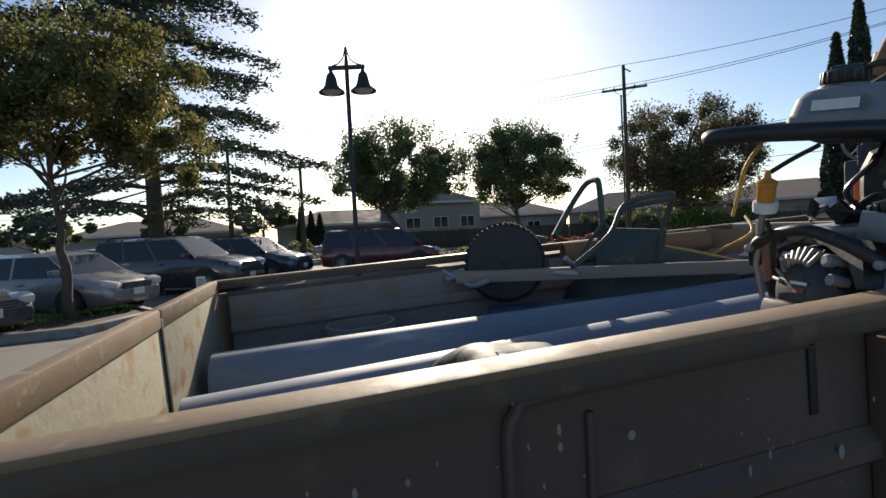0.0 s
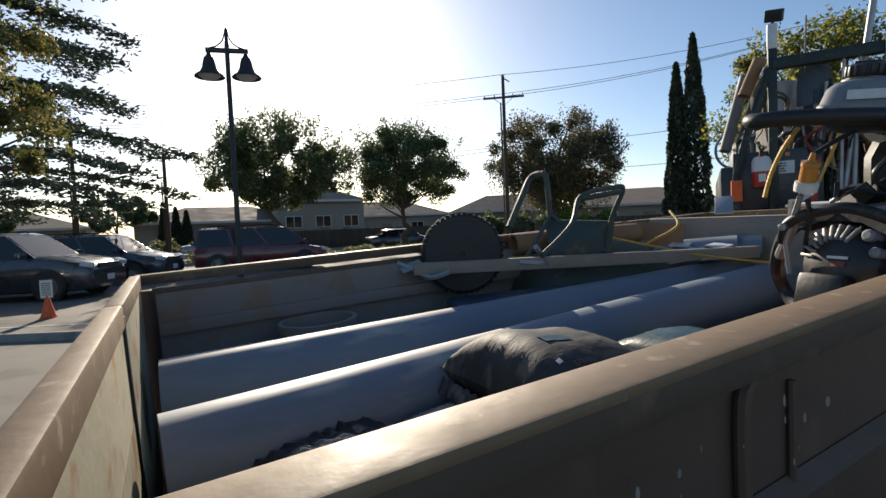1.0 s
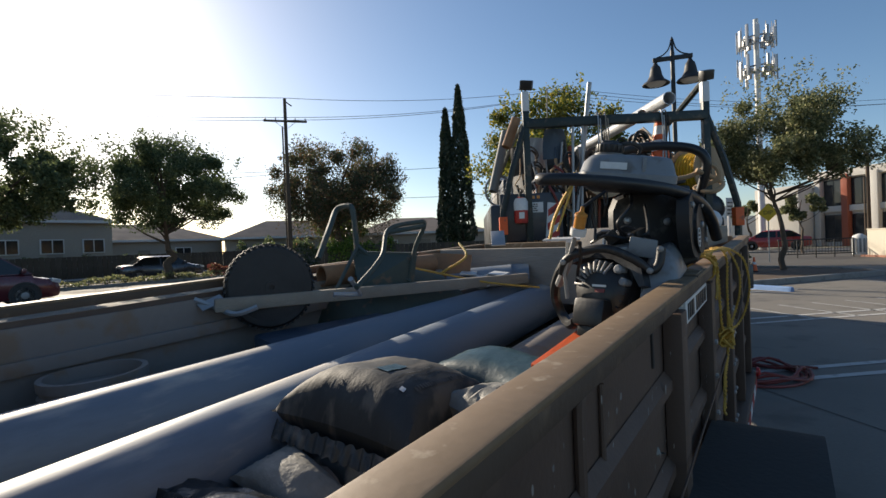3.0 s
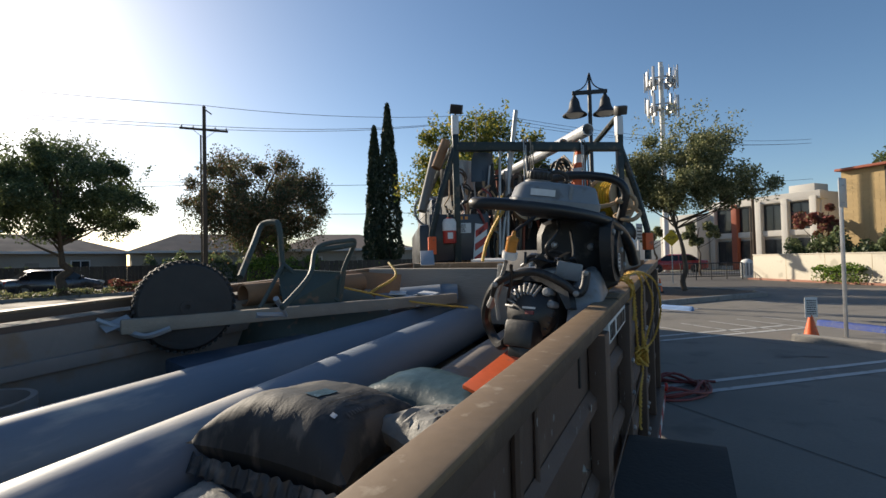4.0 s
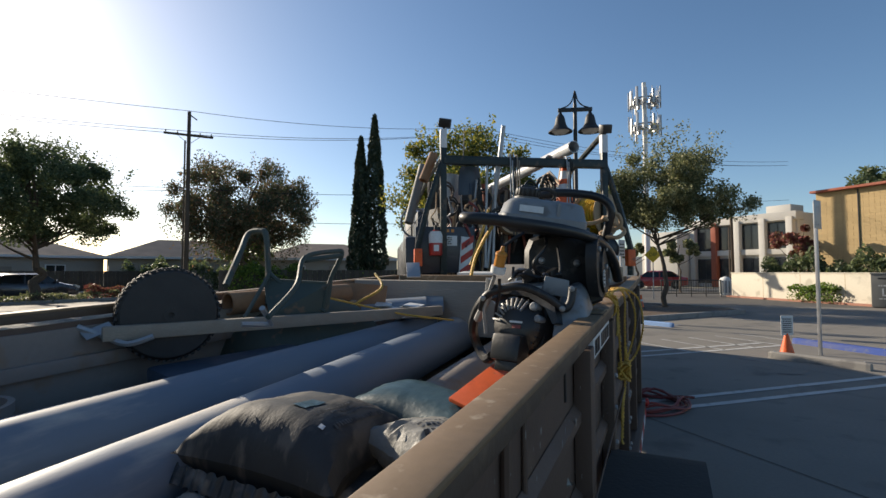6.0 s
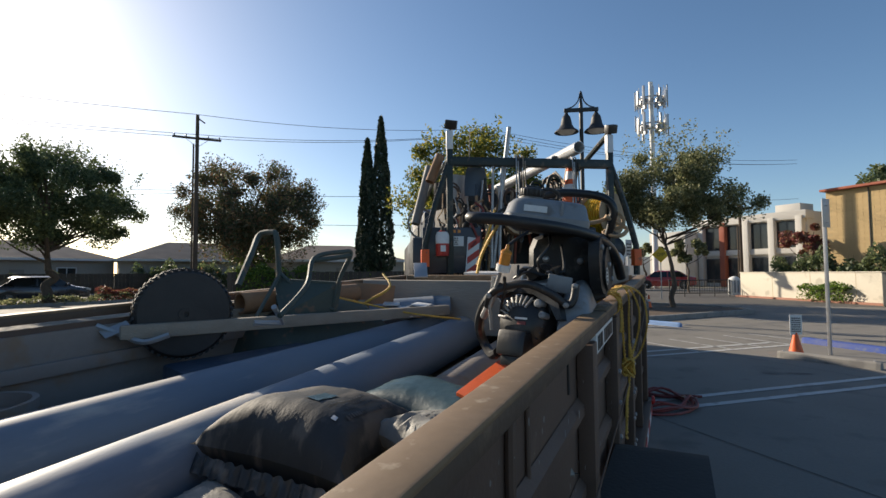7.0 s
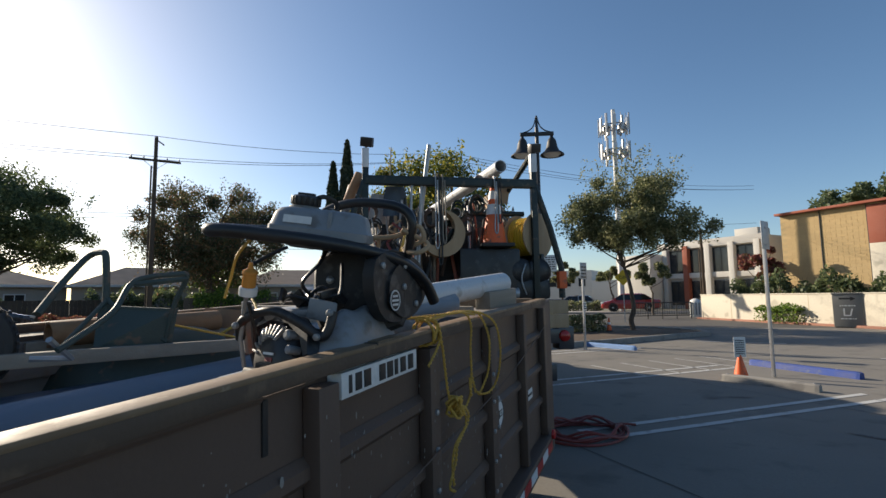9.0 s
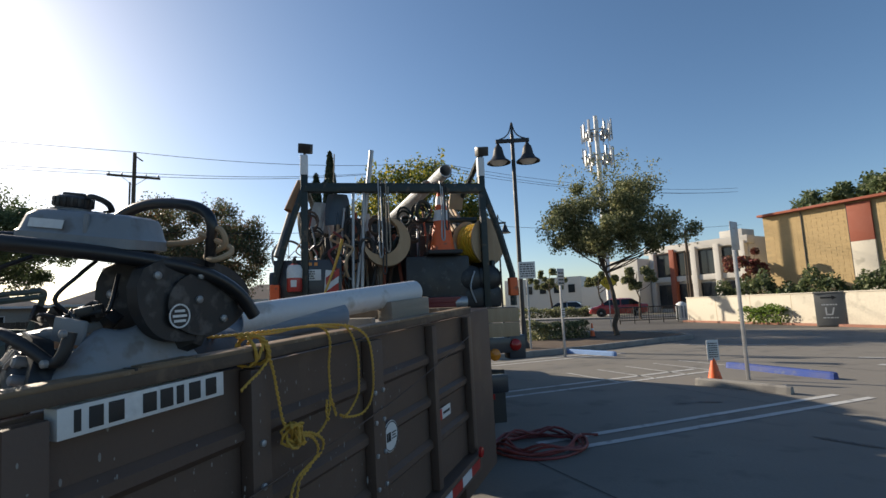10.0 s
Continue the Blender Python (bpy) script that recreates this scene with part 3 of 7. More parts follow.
def wall(side):
    x = -0.012 if side == "right" else -W + 0.012
    s = 1 if side == "right" else -1
    out = 0 if side == "right" else -W
    wl = part("side_wall", Geo().box((x, L / 2 + 0.02, -0.45), (0.02, L - 0.06, 0.8)), STEEL, trailer)
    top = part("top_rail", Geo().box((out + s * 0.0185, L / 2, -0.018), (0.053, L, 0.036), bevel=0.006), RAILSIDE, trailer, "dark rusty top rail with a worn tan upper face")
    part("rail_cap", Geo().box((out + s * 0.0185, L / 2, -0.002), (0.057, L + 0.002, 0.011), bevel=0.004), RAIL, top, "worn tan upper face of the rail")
    part("lower_rail", Geo().box((out + s * 0.022, L / 2, -0.885), (0.085, L, 0.1), bevel=0.008), STEEL, trailer)
    for y, w in ((0.04, 0.06), (1.205, 0.07), (1.74, 0.07), (2.36, 0.09), (2.93, 0.05), (3.47, 0.06)):
        part("post", Geo().box((out + s * 0.021, y, -0.445), (0.042, w, 0.778), bevel=0.005), STEEL, trailer)
    for z in (-0.22, -0.42, -0.62):
        part("stiffener", Geo().prism([(0, -0.03), (0.018, -0.012), (0.018, 0.012), (0, 0.03)], L - 0.1, pose(out, 0.05, z, -90, 0, 0) @ Matrix.Diagonal((s, 1, 1, 1))), STEEL, wl)
    return wl, top


right_wall, right_rail = wall("right")
left_wall, left_rail = wall("left")
part("liner", Geo().box((-W + 0.03, L / 2, -0.39), (0.014, L - 0.12, 0.64)), BEDIN, left_wall)
part("liner_step", Geo().box((-W + 0.05, L / 2, -0.2), (0.03, L - 0.12, 0.05), bevel=0.006), BEDIN, left_wall)
part("liner", Geo().box((-0.03, L / 2, -0.39), (0.014, L - 0.12, 0.64)), BEDIN, right_wall)
part("front_wall", Geo().box((-W / 2, L - 0.02, -0.44), (W - 0.05, 0.03, 0.8), bevel=0.004), STEEL, trailer)
part("front_rail", Geo().box((-W / 2, L - 0.02, -0.02), (W - 0.08, 0.06, 0.05), bevel=0.006), RAIL, trailer)
part("bed_floor", Geo().box((-W / 2, L / 2, FLOOR - 0.02), (W - 0.04, L - 0.04, 0.04)), BEDIN, trailer)
# embossed panel, seam in the rail, bolts along the posts
bead = curve_pts([(0.004, 0.6, -0.34), (0.006, 0.6, -0.2), (0.006, 0.603, -0.09), (0.006, 0.615, -0.062), (0.006, 0.645, -0.05), (0.006, 0.85, -0.048), (0.006, 1.02, -0.048), (0.002, 1.05, -0.05)], 5)
part("panel_bead", Geo().tube(bead, 0.0085, seg=8), STEEL, right_wall)
part("panel_bead", Geo().tube([(0.002, 0.71, -0.08), (0.003, 0.705, -0.2), (0.001, 0.7, -0.5)], 0.005, seg=8), STEEL, right_wall)
part("panel_slot", Geo().box((-0.0005, 1.066, -0.105), (0.006, 0.014, 0.1), bevel=0.002), INK, right_wall, "narrow dark slot pressed in the panel")
part("rail_joint", Geo().box((0.013, 1.39, 0.002), (0.069, 0.006, 0.006)), INK, right_rail)
part("rail_patch", Geo().box((0.012, 1.47, 0.004), (0.06, 0.13, 0.005), bevel=0.002), RAIL, right_rail)
part("tarp_cable", Geo().tube(curve_pts([(0.05, 0.9, -0.42), (0.055, 1.7, -0.36), (0.055, 2.5, -0.30), (0.05, 3.45, -0.16)], 6), 0.0025, seg=6), STEEL, right_wall)
rng = np.random.default_rng(11)
for y in (1.74, 2.33, 2.39):
    for z in (-0.25, -0.36, -0.48, -0.6, -0.72):
        part("bolt", Geo().lathe([(0.009, 0), (0.009, 0.006), (0.003, 0.009)], pose(0.042, y, z, 0, 90, 0), 8), GALV, right_wall)
g = Geo()
for k in range(420):
    y, z = rng.uniform(0.3, 2.6), -rng.uniform(0.08, 0.78)
    r = rng.uniform(0.0008, 0.0032) * (2.0 if k % 12 == 0 else 1)
    st = rng.uniform(1, 3.2)
    xx = 0.0435 if min(abs(y - q) for q in (0.62, 1.22, 1.74, 2.36)) < 0.03 else 0.019
    g.add([(xx, y + r * math.cos(a), z + r * st * math.sin(a)) for a in (0, 0.9, 1.8, 2.7, 3.6, 4.5, 5.4)], [tuple(range(7))])
tagged(part("paint_drips", g, KERB, right_wall, "pale spatter and drips on the dark side"), kind="stuff")
# number strip: characters as plain bars
strip = part("number_strip", Geo().box((0.0195, 1.435, -0.07), (0.037, 0.366, 0.055), bevel=0.001), WHITE, right_wall, "white strip with large dark characters")
for k, (y, w) in enumerate(((1.285, 0.012), (1.318, 0.026), (1.356, 0.03), (1.425, 0.03), (1.464, 0.03), (1.497, 0.018), (1.535, 0.03), (1.58, 0.03))):
    part("character", Geo().box((0.0388, y, -0.07), (0.002, w, 0.039), bevel=0.0005), INK, strip)
disc = part("round_sticker", Geo().lathe([(0.061, 0), (0.061, 0.003)], pose(0.0185, 2.48, -0.452, 0, 90, 0), 32), WHITE, right_wall, "round white sticker with dark marks")
part("sticker_rim", Geo().lathe([(0.058, 0.0032), (0.058, 0.0042), (0.054, 0.0042), (0.054, 0.0032)], pose(0.0185, 2.48, -0.452, 0, 90, 0), 32, True), INK, disc)
for y, w, h in ((2.449, 0.009, 0.034), (2.462, 0.007, 0.034), (2.472, 0.008, 0.034)):
    part("mark", Geo().box((0.0225, y, -0.452), (0.002, w, h)), INK, disc)
for z, w in ((-0.441, 0.034), (-0.452, 0.026), (-0.463, 0.038)):
    part("mark", Geo().box((0.0225, 2.504, z), (0.002, w, 0.004)), INK, disc)
small = part("small_label", Geo().box((0.0195, 3.06, -0.505), (0.003, 0.17, 0.055), bevel=0.001), WHITE, right_wall, "small white label with a red end")
part("label_end", Geo().box((0.0212, 3.0, -0.505), (0.002, 0.05, 0.053)), RED, small)
part("label_bar", Geo().box((0.0212, 3.085, -0.505), (0.002, 0.09, 0.012)), INK, small)
for k in range(6):
    part("reflector_tape", Geo().box((0.0665, 2.62 + k * 0.15, -0.885), (0.003, 0.145, 0.05)), RED if k % 2 else REFLECT, trailer, "red and white reflective tape")
part("side_marker", Geo().lathe([(0.03, 0), (0.028, 0.015), (0.01, 0.022)], pose(0.065, 3.46, -0.83, 0, 90, 0), 14), TAIL, trailer)

# barn doors, closed, sun on their inner faces
for x0, x1 in ((-0.925, -0.02), (-W + 0.02, -0.935)):
    c, w = (x0 + x1) / 2, x1 - x0
    d = part("tailgate_door", Geo().box((c, 0.0, -0.42), (w, 0.03, 0.8), bevel=0.004), PATINA, trailer, "olive tan steel door with rust stains")
    part("door_rail", Geo().box((c, 0.002, -0.02), (w, 0.036, 0.05), bevel=0.006), RAIL, d)
    part("door_foot", Geo().prism([(0, 0), (0.1, 0), (0, 0.12)], w - 0.02, pose(x1 - 0.01, 0.016, -0.36, 90, 0, -90)), PATINA, d)
    for xx in (x0 + 0.03, x1 - 0.03):
        part("door_stile", Geo().box((xx, -0.02, -0.42), (0.05, 0.04, 0.8), bevel=0.005), STEEL, d)
# black strip puts in the shade of the door gap, along with its strap
part("door_seal", Geo().box((-0.93, 0.012, -0.41), (0.022, 0.018, 0.78), bevel=0.004), INK, trailer, "black strip drawn for the shaded door gap and its strap")
# added box, sized to keep low sun out of the gap before the truck
part("tongue_box", Geo().box((-W / 2, L + 0.37, -0.6), (1.72, 0.68, 1.12), bevel=0.02), STEEL, trailer)
for x in (0.175, -W - 0.175):
    s = 1 if x > 0 else -1
    for y in (0.82, 1.58):
        wh = part("wheel", Geo().lathe([(0.19, 0.08), (0.18, 0.05), (0.06, 0.02), (0.05, 0.06), (0.02, 0.07)], pose(x, y, -1.0, 0, 90 * s, 0), 20), GALV, trailer)
        part("tyre", Geo().lathe([(0.19, -0.09), (0.29, -0.1), (0.325, -0.07), (0.335, 0), (0.325, 0.07), (0.29, 0.1), (0.19, 0.09)], pose(x, y, -1.0, 0, 90 * s, 0), 28, True), RUBBER, wh)
    arch = curve_pts([(a, b, 0) for a, b in ((0.36, -0.96), (0.38, -0.68), (0.46, -0.53), (0.66, -0.485), (1.56, -0.485), (1.78, -0.53), (1.89, -0.68), (1.92, -0.96))], 5)
    lip = ((0.03, 0), (0.315, 0), (0.315, -0.05), (0.303, -0.05), (0.303, -0.012), (0.03, -0.012))
    g = Geo().grid(lambda u, v: ((0 if s > 0 else -W) + s * lip[round(u * 6) % 6][0], arch[round(v * 35)].x, arch[round(v * 35)].y + lip[round(u * 6) % 6][1]), 6, 35, True)
    part("fender", g, RUBBER, trailer, "black rounded steel fender")
part("frame_rail", Geo().box((-0.45, L / 2, -0.83), (0.08, L, 0.14)).box((-W + 0.45, L / 2, -0.83), (0.08, L, 0.14)).box((-W / 2, 1.75, -0.95), (W - 0.5, 0.08, 0.08)), STEEL, trailer)
# unseen boxes added below the bed so that no sunlight passes under it
part("hydraulic_box", Geo().box((-W / 2, 2.9, -1.0), (1.2, 0.5, 0.3), bevel=0.02).box((-W / 2, 0.4, -1.0), (1.5, 0.1, 0.3), bevel=0.02), STEEL, trailer)
part("drawbar", Geo().tube([(-0.45, L, -0.83), (-W / 2, L + 1.0, -0.83)], 0.05, seg=8).tube([(-W + 0.45, L, -0.83), (-W / 2, L + 1.0, -0.83)], 0.05, seg=8), STEEL, trailer)


def inbed(x, y, z, rx=0, ry=0, rz=0):
    """A pose inside the bed, from the rear right corner of the top rail."""
    return T @ pose(x, y, z, rx, ry, rz)


# ---- load in the bed ----
def placed(geo, m):
    geo.v = [tuple(m @ Vector(p)) for p in geo.v]
    return geo


# fill under the load: dark sacks and boards on the bed floor
def sack(name, m, size, material, label, seed, wrinkle=1.0, prints=()):
    """A filled sack with drawn-in corners and creases."""
    rng = np.random.default_rng(seed)
    ph = rng.uniform(0, 6, 8)
    sx, sy, sz = size

    def skin(sign):
        def fn(u, v):
            a, b = 2 * u - 1, 2 * v - 1
            edge = (1 - abs(a) ** 2.6) * (1 - abs(b) ** 2.6)
            h = max(0, edge) ** 0.5
            n1 = noise.noise((a * 1.3 + ph[0], b * 1.3, seed))
            n2 = noise.noise((a * 3.5, b * 8 + ph[1], seed))
            n3 = noise.noise((a * 9 + ph[2], b * 9, seed))
            rim = max(abs(a) ** 4, abs(b) ** 5)
            w = wrinkle * (0.05 * n1 + 0.10 * n2 * (0.15 + rim) + 0.05 * n3 * (0.12 + rim) + 0.06 * math.sin(34 * b + ph[3] + 2 * n1) * abs(a) ** 6)
            drag = 1 - 0.1 * (1 - abs(a)) * abs(b) ** 3
            return (a * sx / 2 * (1 - 0.11 * (1 - b * b)), b * sy / 2 * (1 - 0.13 * (1 - a * a)) * drag, sign * (h * sz / 2 * (1 + w * 2) if h > 0 else 0) + 0.012 * w * sz * 3 + 0.05 * sz * math.sin(3 * a + ph[4]))
        return fn

    g = Geo()
    g.grid(skin(1), 30, 22)
    o = Geo()
    o.grid(skin(-1), 30, 22)
    g.add(o.v, [tuple(reversed(f)) for f in o.f])
    root = thing(name, m, label, "sack", "sacks in the trailer")
    part("bag", g, material, root)
    top = skin(1)
    for nm, u0, u1, v0, v1, mm in prints:
        def lifted(u, v):
            p = Vector(top(u0 + (u1 - u0) * u, v0 + (v1 - v0) * v))
            return tuple(p + Vector((p.x * 0.006, p.y * 0.006, 0.0022)))
        part(nm, Geo().grid(lifted, 5, 5), mm, root)
    return root


def text_rows(u, width, v0, v1, n, material, seed, name="print_bar"):
    """Unreadable printing: short bars in a row across a sack."""
    rng = np.random.default_rng(seed)
    out, step = [], (v1 - v0) / n
    for k in range(n):
        v = v0 + k * step
        out.append((name, v, v + step * rng.uniform(0.5, 0.75), u + rng.uniform(0, 0.004), u + width, material))
    return out


black = sack("cement_sack", inbed(-0.585, 0.875, -0.268, 3, 0, 91), (0.38, 0.44, 0.235), BAGDUSTY, "black plastic sack with a dusty top on the load", 4, wrinkle=0.6, prints=text_rows(0.12, 0.035, 0.3, 0.82, 17, FADED, 1) + text_rows(0.19, 0.014, 0.35, 0.8, 16, FADED, 2) + text_rows(0.23, 0.014, 0.4, 0.8, 14, FADED, 3) + text_rows(0.27, 0.014, 0.3, 0.7, 13, FADED, 4) + [("print_panel", 0.3, 0.52, 0.36, 0.46, BAGGREEN), ("price_tag", 0.2, 0.235, 0.17, 0.205, WHITE)])
part("seam_fold", Geo().grid(lambda u, v: (-0.188 - 0.02 * u + 0.0025 * math.sin(v * 90), 0.4 * (v - 0.5), -0.012 - 0.035 * u + 0.003 * math.sin(v * 71 + 3 * u)), 4, 90), BAGBLACK, black, "crimped end of the sack")
sack("folded_sack", inbed(-0.52, 0.87, -0.385, 2, 0, 88), (0.44, 0.5, 0.2), BAGBLACK, "black plastic sack with a folded end under another", 8, wrinkle=1.8)
sack("paper_sack", inbed(-0.62, 0.61, -0.37, 8, 14, -6), (0.3, 0.16, 0.1), BAGTAN, "dusty tan sack lying under the black sack", 7)
sack("torn_sack", inbed(-0.62, 0.4, -0.37, 3, 5, 15), (0.42, 0.34, 0.13), BAGSHINY, "crumpled shiny black plastic sack near the tailgate", 9, wrinkle=3.4)
sack("torn_sack", inbed(-0.3, 0.28, -0.41, -6, 10, 10), (0.46, 0.4, 0.14), BAGSHINY, "crumpled shiny black plastic sack in the bed corner", 12, wrinkle=3.4)
sack("green_sack", inbed(-0.47, 1.3, -0.31, 0, 0, -12), (0.5, 0.32, 0.16), BAGGREEN, "dark blue-green sack lying behind the black sack", 14)
sack("printed_sack", inbed(-0.225, 1.0, -0.3, 4, 12, 62), (0.4, 0.34, 0.17), BAGTAN, "pale printed sack against the trailer side", 16, wrinkle=2.0, prints=[("print_panel", 0.1, 0.5, 0.28, 0.4, BAGGREEN)] + text_rows(0.45, 0.04, 0.12, 0.8, 13, FADED, 6) + text_rows(0.55, 0.02, 0.15, 0.85, 17, FADED, 7) + text_rows(0.6, 0.02, 0.15, 0.7, 14, FADED, 9) + text_rows(0.2, 0.04, 0.2, 0.8, 12, FADED, 8))
sack("flat_sack", inbed(-0.45, 1.0, -0.5, 0, 0, 75), (0.75, 0.5, 0.26), BAGBLACK, "dark sack at the bottom of the pile", 21)
sack("flat_sack", inbed(-0.4, 0.45, -0.6, 0, 0, 80), (0.75, 0.6, 0.28), BAGBLACK, "dark sack at the bottom of the pile", 22)
sack("flat_sack", inbed(-0.4, 1.5, -0.54, 0, 0, 80), (0.75, 0.6, 0.3), BAGBLACK, "dark sack at the bottom of the pile", 23)
single("orange_board", Geo().box((0, 0, 0), (0.26, 0.3, 0.014), bevel=0.004), ORANGE, "bright orange plastic board leaning on the load", "board", inbed(-0.2, 1.34, -0.23, 14, 14, -12))
for k, (y, w) in enumerate(((0.5, 0.9), (1.5, 0.9), (2.5, 0.9))):
    single("deck_board", Geo().box((0, 0, 0), (1.0, w, 0.1), bevel=0.01), GREYWOOD, "rough board lying under the pipes", "board", inbed(-1.2, y, -0.56))


def pvc(a, b, r, material, label, wall=0.008):
    d = Vector(b) - Vector(a)
    m = T @ Matrix.Translation(a) @ d.to_track_quat("Y", "Z").to_matrix().to_4x4()
    return single("pipe", Geo().pipe((0, 0, 0), (0, d.length, 0), r, wall, 36), material, label, "pipe", m, "pipes in the trailer")


pvc((-0.86, 0.06, -0.34), (-1.02, 3.1, -0.335), 0.115, PVC, "long blue-grey plastic pipe lying in the bed")
pvc((-1.31, 0.06, -0.325), (-1.21, 3.12, -0.33), 0.115, PVC, "long blue-grey plastic pipe lying beside another")
pvc((-1.09, 0.1, -0.455), (-1.12, 3.05, -0.455), 0.06, PVC, "thinner blue-grey pipe between two big ones")
pvc((-0.62, 0.4, -0.45), (-0.7, 3.2, -0.42), 0.1, BEDIN, "dull brown-grey pipe low in the bed")
pvc((-1.72, 1.66, -0.045), (-1.56, 2.4, -0.05), 0.055, CARDBOARD, "short brown pipe lying behind the wheelbarrow")
pvc((-0.35, 2.05, 0.05), (-0.10, 3.02, 0.115), 0.057, WHITEPVC, "thick white pipe with a cut open end on the rail", 0.006)
pvc((-0.42, 1.9, 0.0), (-0.2, 2.5, 0.035), 0.05, PVC, "blue pipe lying on the load", 0.006)
for k, (x, y) in enumerate(((-1.52, 2.86), (-1.46, 2.99))):
    g = Geo()
    g.grid(lambda u, v: (0.11 * math.cos(math.pi * u), 0.4 * v, 0.09 * math.sin(math.pi * u)), 14, 1)
    g.grid(lambda u, v: (0.104 * math.cos(math.pi * (1 - u)), 0.4 * v, 0.084 * math.sin(math.pi * u)), 14, 1)
    single("pipe_offcut", g, PVC, "half round offcut of blue-grey pipe", "pipe", inbed(x, y - 0.35, -0.2, 3, 0, -60 - 6 * k), "pipe offcuts")

board = single("divider_board", Geo().box((0, 0, 0), (1.62, 0.035, 0.34), bevel=0.006), GREYWOOD, "weathered grey board standing across the bed", "board", inbed(-0.98, 2.78, -0.165, 2, 0, -4))
single("load_boards", Geo().box((0, 0, 0), (1.5, 0.6, 0.1), bevel=0.01), GREYWOOD, "boards filling the front of the bed", "board", inbed(-0.95, 3.15, -0.1))
single("plywood_sheet", Geo().box((0, 0, 0), (0.34, 0.01, 0.22), bevel=0.002), CARDBOARD, "brown cardboard sheet leaning in the bed", "sheet", inbed(-1.52, 2.46, -0.1, -25, 6, 25))
g = Geo()
rng = np.random.default_rng(8)
for k in range(14):
    g.box((rng.uniform(-0.12, 0.12), rng.uniform(-0.1, 0.1), 0.01 + 0.007 * k), (rng.uniform(0.1, 0.22), rng.uniform(0.03, 0.1), 0.006), rot=(rng.uniform(-14, 14), rng.uniform(-14, 14), rng.uniform(0, 180)))
single("scrap_pile", g, WHITEPVC, "small heap of pale plastic scraps", "scrap", inbed(-1.28, 2.5, -0.22), kind="stuff")
single("wood_block", Geo().box((0, 0, 0), (0.09, 0.3, 0.09), bevel=0.006), WOOD, "short wooden block behind the white pipe", "block", inbed(-0.1, 2.9, 0.035, 2, 0, -12))
for k, (x, y, z, rx, rz, s) in enumerate(((-0.5, 3.0, 0.07, 8, 20, (0.5, 0.3, 0.012)), (-0.8, 3.05, 0.04, 4, -8, (0.6, 0.1, 0.014)), (-1.5, 3.15, 0.06, 30, 30, (0.1, 0.2, 0.008)), (-0.62, 2.7, 0.05, 20, 10, (0.2, 0.3, 0.012)))):
    single("scrap_sheet", Geo().box((0, 0, 0), s, bevel=0.003), (GREYWOOD, WHITEPVC, GALV, WOOD)[k], ("grey board on the load", "pale plank lying over the load", "bent metal sheet on the load", "rough wood piece on the load")[k], "board", inbed(x, y, z, rx, 0, rz))

# bucket by the far wall
bucket = thing("bucket", inbed(-1.62, 0.6, -0.56), "dirty brown plastic bucket against the trailer wall", "bucket")
part("shell", Geo().lathe([(0.12, 0), (0.145, 0.3), (0.152, 0.3), (0.152, 0.33), (0.135, 0.33), (0.13, 0.02)], None, 28), BEDIN, bucket)
for z in (0.24, 0.27):
    part("ring", Geo().lathe([(0.142, z), (0.152, z + 0.004), (0.152, z + 0.01), (0.143, z + 0.014)], None, 28), BEDIN, bucket)
single("deck_board", Geo().box((0, 0, 0), (0.4, 1.0, 0.14), bevel=0.01), GREYWOOD, "board on the bed floor by the wall", "board", inbed(-1.58, 0.6, -0.64))
single("tool_case", Geo().box((0, 0, 0), (0.28, 0.62, 0.36), bevel=0.02), SHOVELBLUE, "dull blue case under the wheelbarrow", "case", inbed(-1.42, 1.45, -0.42, 0, 0, -18))

# wheelbarrow upside down on the load
wb = thing("wheelbarrow", inbed(-1.6, 1.3, 0), "old green wheelbarrow lying upside down on the load", "wheelbarrow")
wc = (-0.075, 0.02, -0.05)
tread = Geo()
R = pose(*wc, 0, 0, -27) @ pose(0, 0, 0, 0, 90, 0) @ Matrix.Diagonal((0.94, 0.94, 1, 1))
tyre = part("tyre", Geo().lathe([(0.12, -0.035), (0.16, -0.05), (0.185, -0.045), (0.2, -0.02), (0.2, 0.02), (0.185, 0.045), (0.16, 0.05), (0.12, 0.035)], R, 44, True), RUBBER, wb)
for k in range(44):
    for s in (-1, 1):
        tread.box((0.2, 0, s * 0.022), (0.009, 0.013, 0.034), rot=(s * 20, 0, 0))
        n8 = len(tread.v) - 8
        rot = R @ pose(0, 0, 0, 0, 0, 360 / 44 * (k + 0.25 * s))
        for i in range(n8, n8 + 8):
            tread.v[i] = tuple(rot @ Vector(tread.v[i]))
part("tread", tread, RUBBER, tyre)
part("wheel_disc", Geo().lathe([(0.16, -0.05), (0.15, -0.052), (0.02, -0.056), (0.02, 0.056), (0.15, 0.052), (0.16, 0.05)], R, 32), RUBBER, wb)
part("rim", Geo().lathe([(0.12, -0.034), (0.1, -0.02), (0.03, -0.012), (0.03, -0.06), (0.012, -0.06), (0.012, 0.06), (0.03, 0.06), (0.03, 0.012), (0.1, 0.02), (0.12, 0.034)], R, 28, True), RUBBER, wb)
for a, b in (((-0.12, -0.22, -0.1), (0.56, 1.34, -0.166)), ((-0.17, 0.3, -0.1), (0.1, 1.3, -0.13))):
    d = Vector(b) - Vector(a)
    m = Matrix.Translation(a) @ d.to_track_quat("Y", "Z").to_matrix().to_4x4()
    gg = Geo().box((0, d.length / 2, 0), (0.036, d.length, 0.058), bevel=0.008)
    gg.v = [tuple(m @ Vector(p)) for p in gg.v]
    part("handle", gg, WOOD, wb, "pale worn wooden handle")
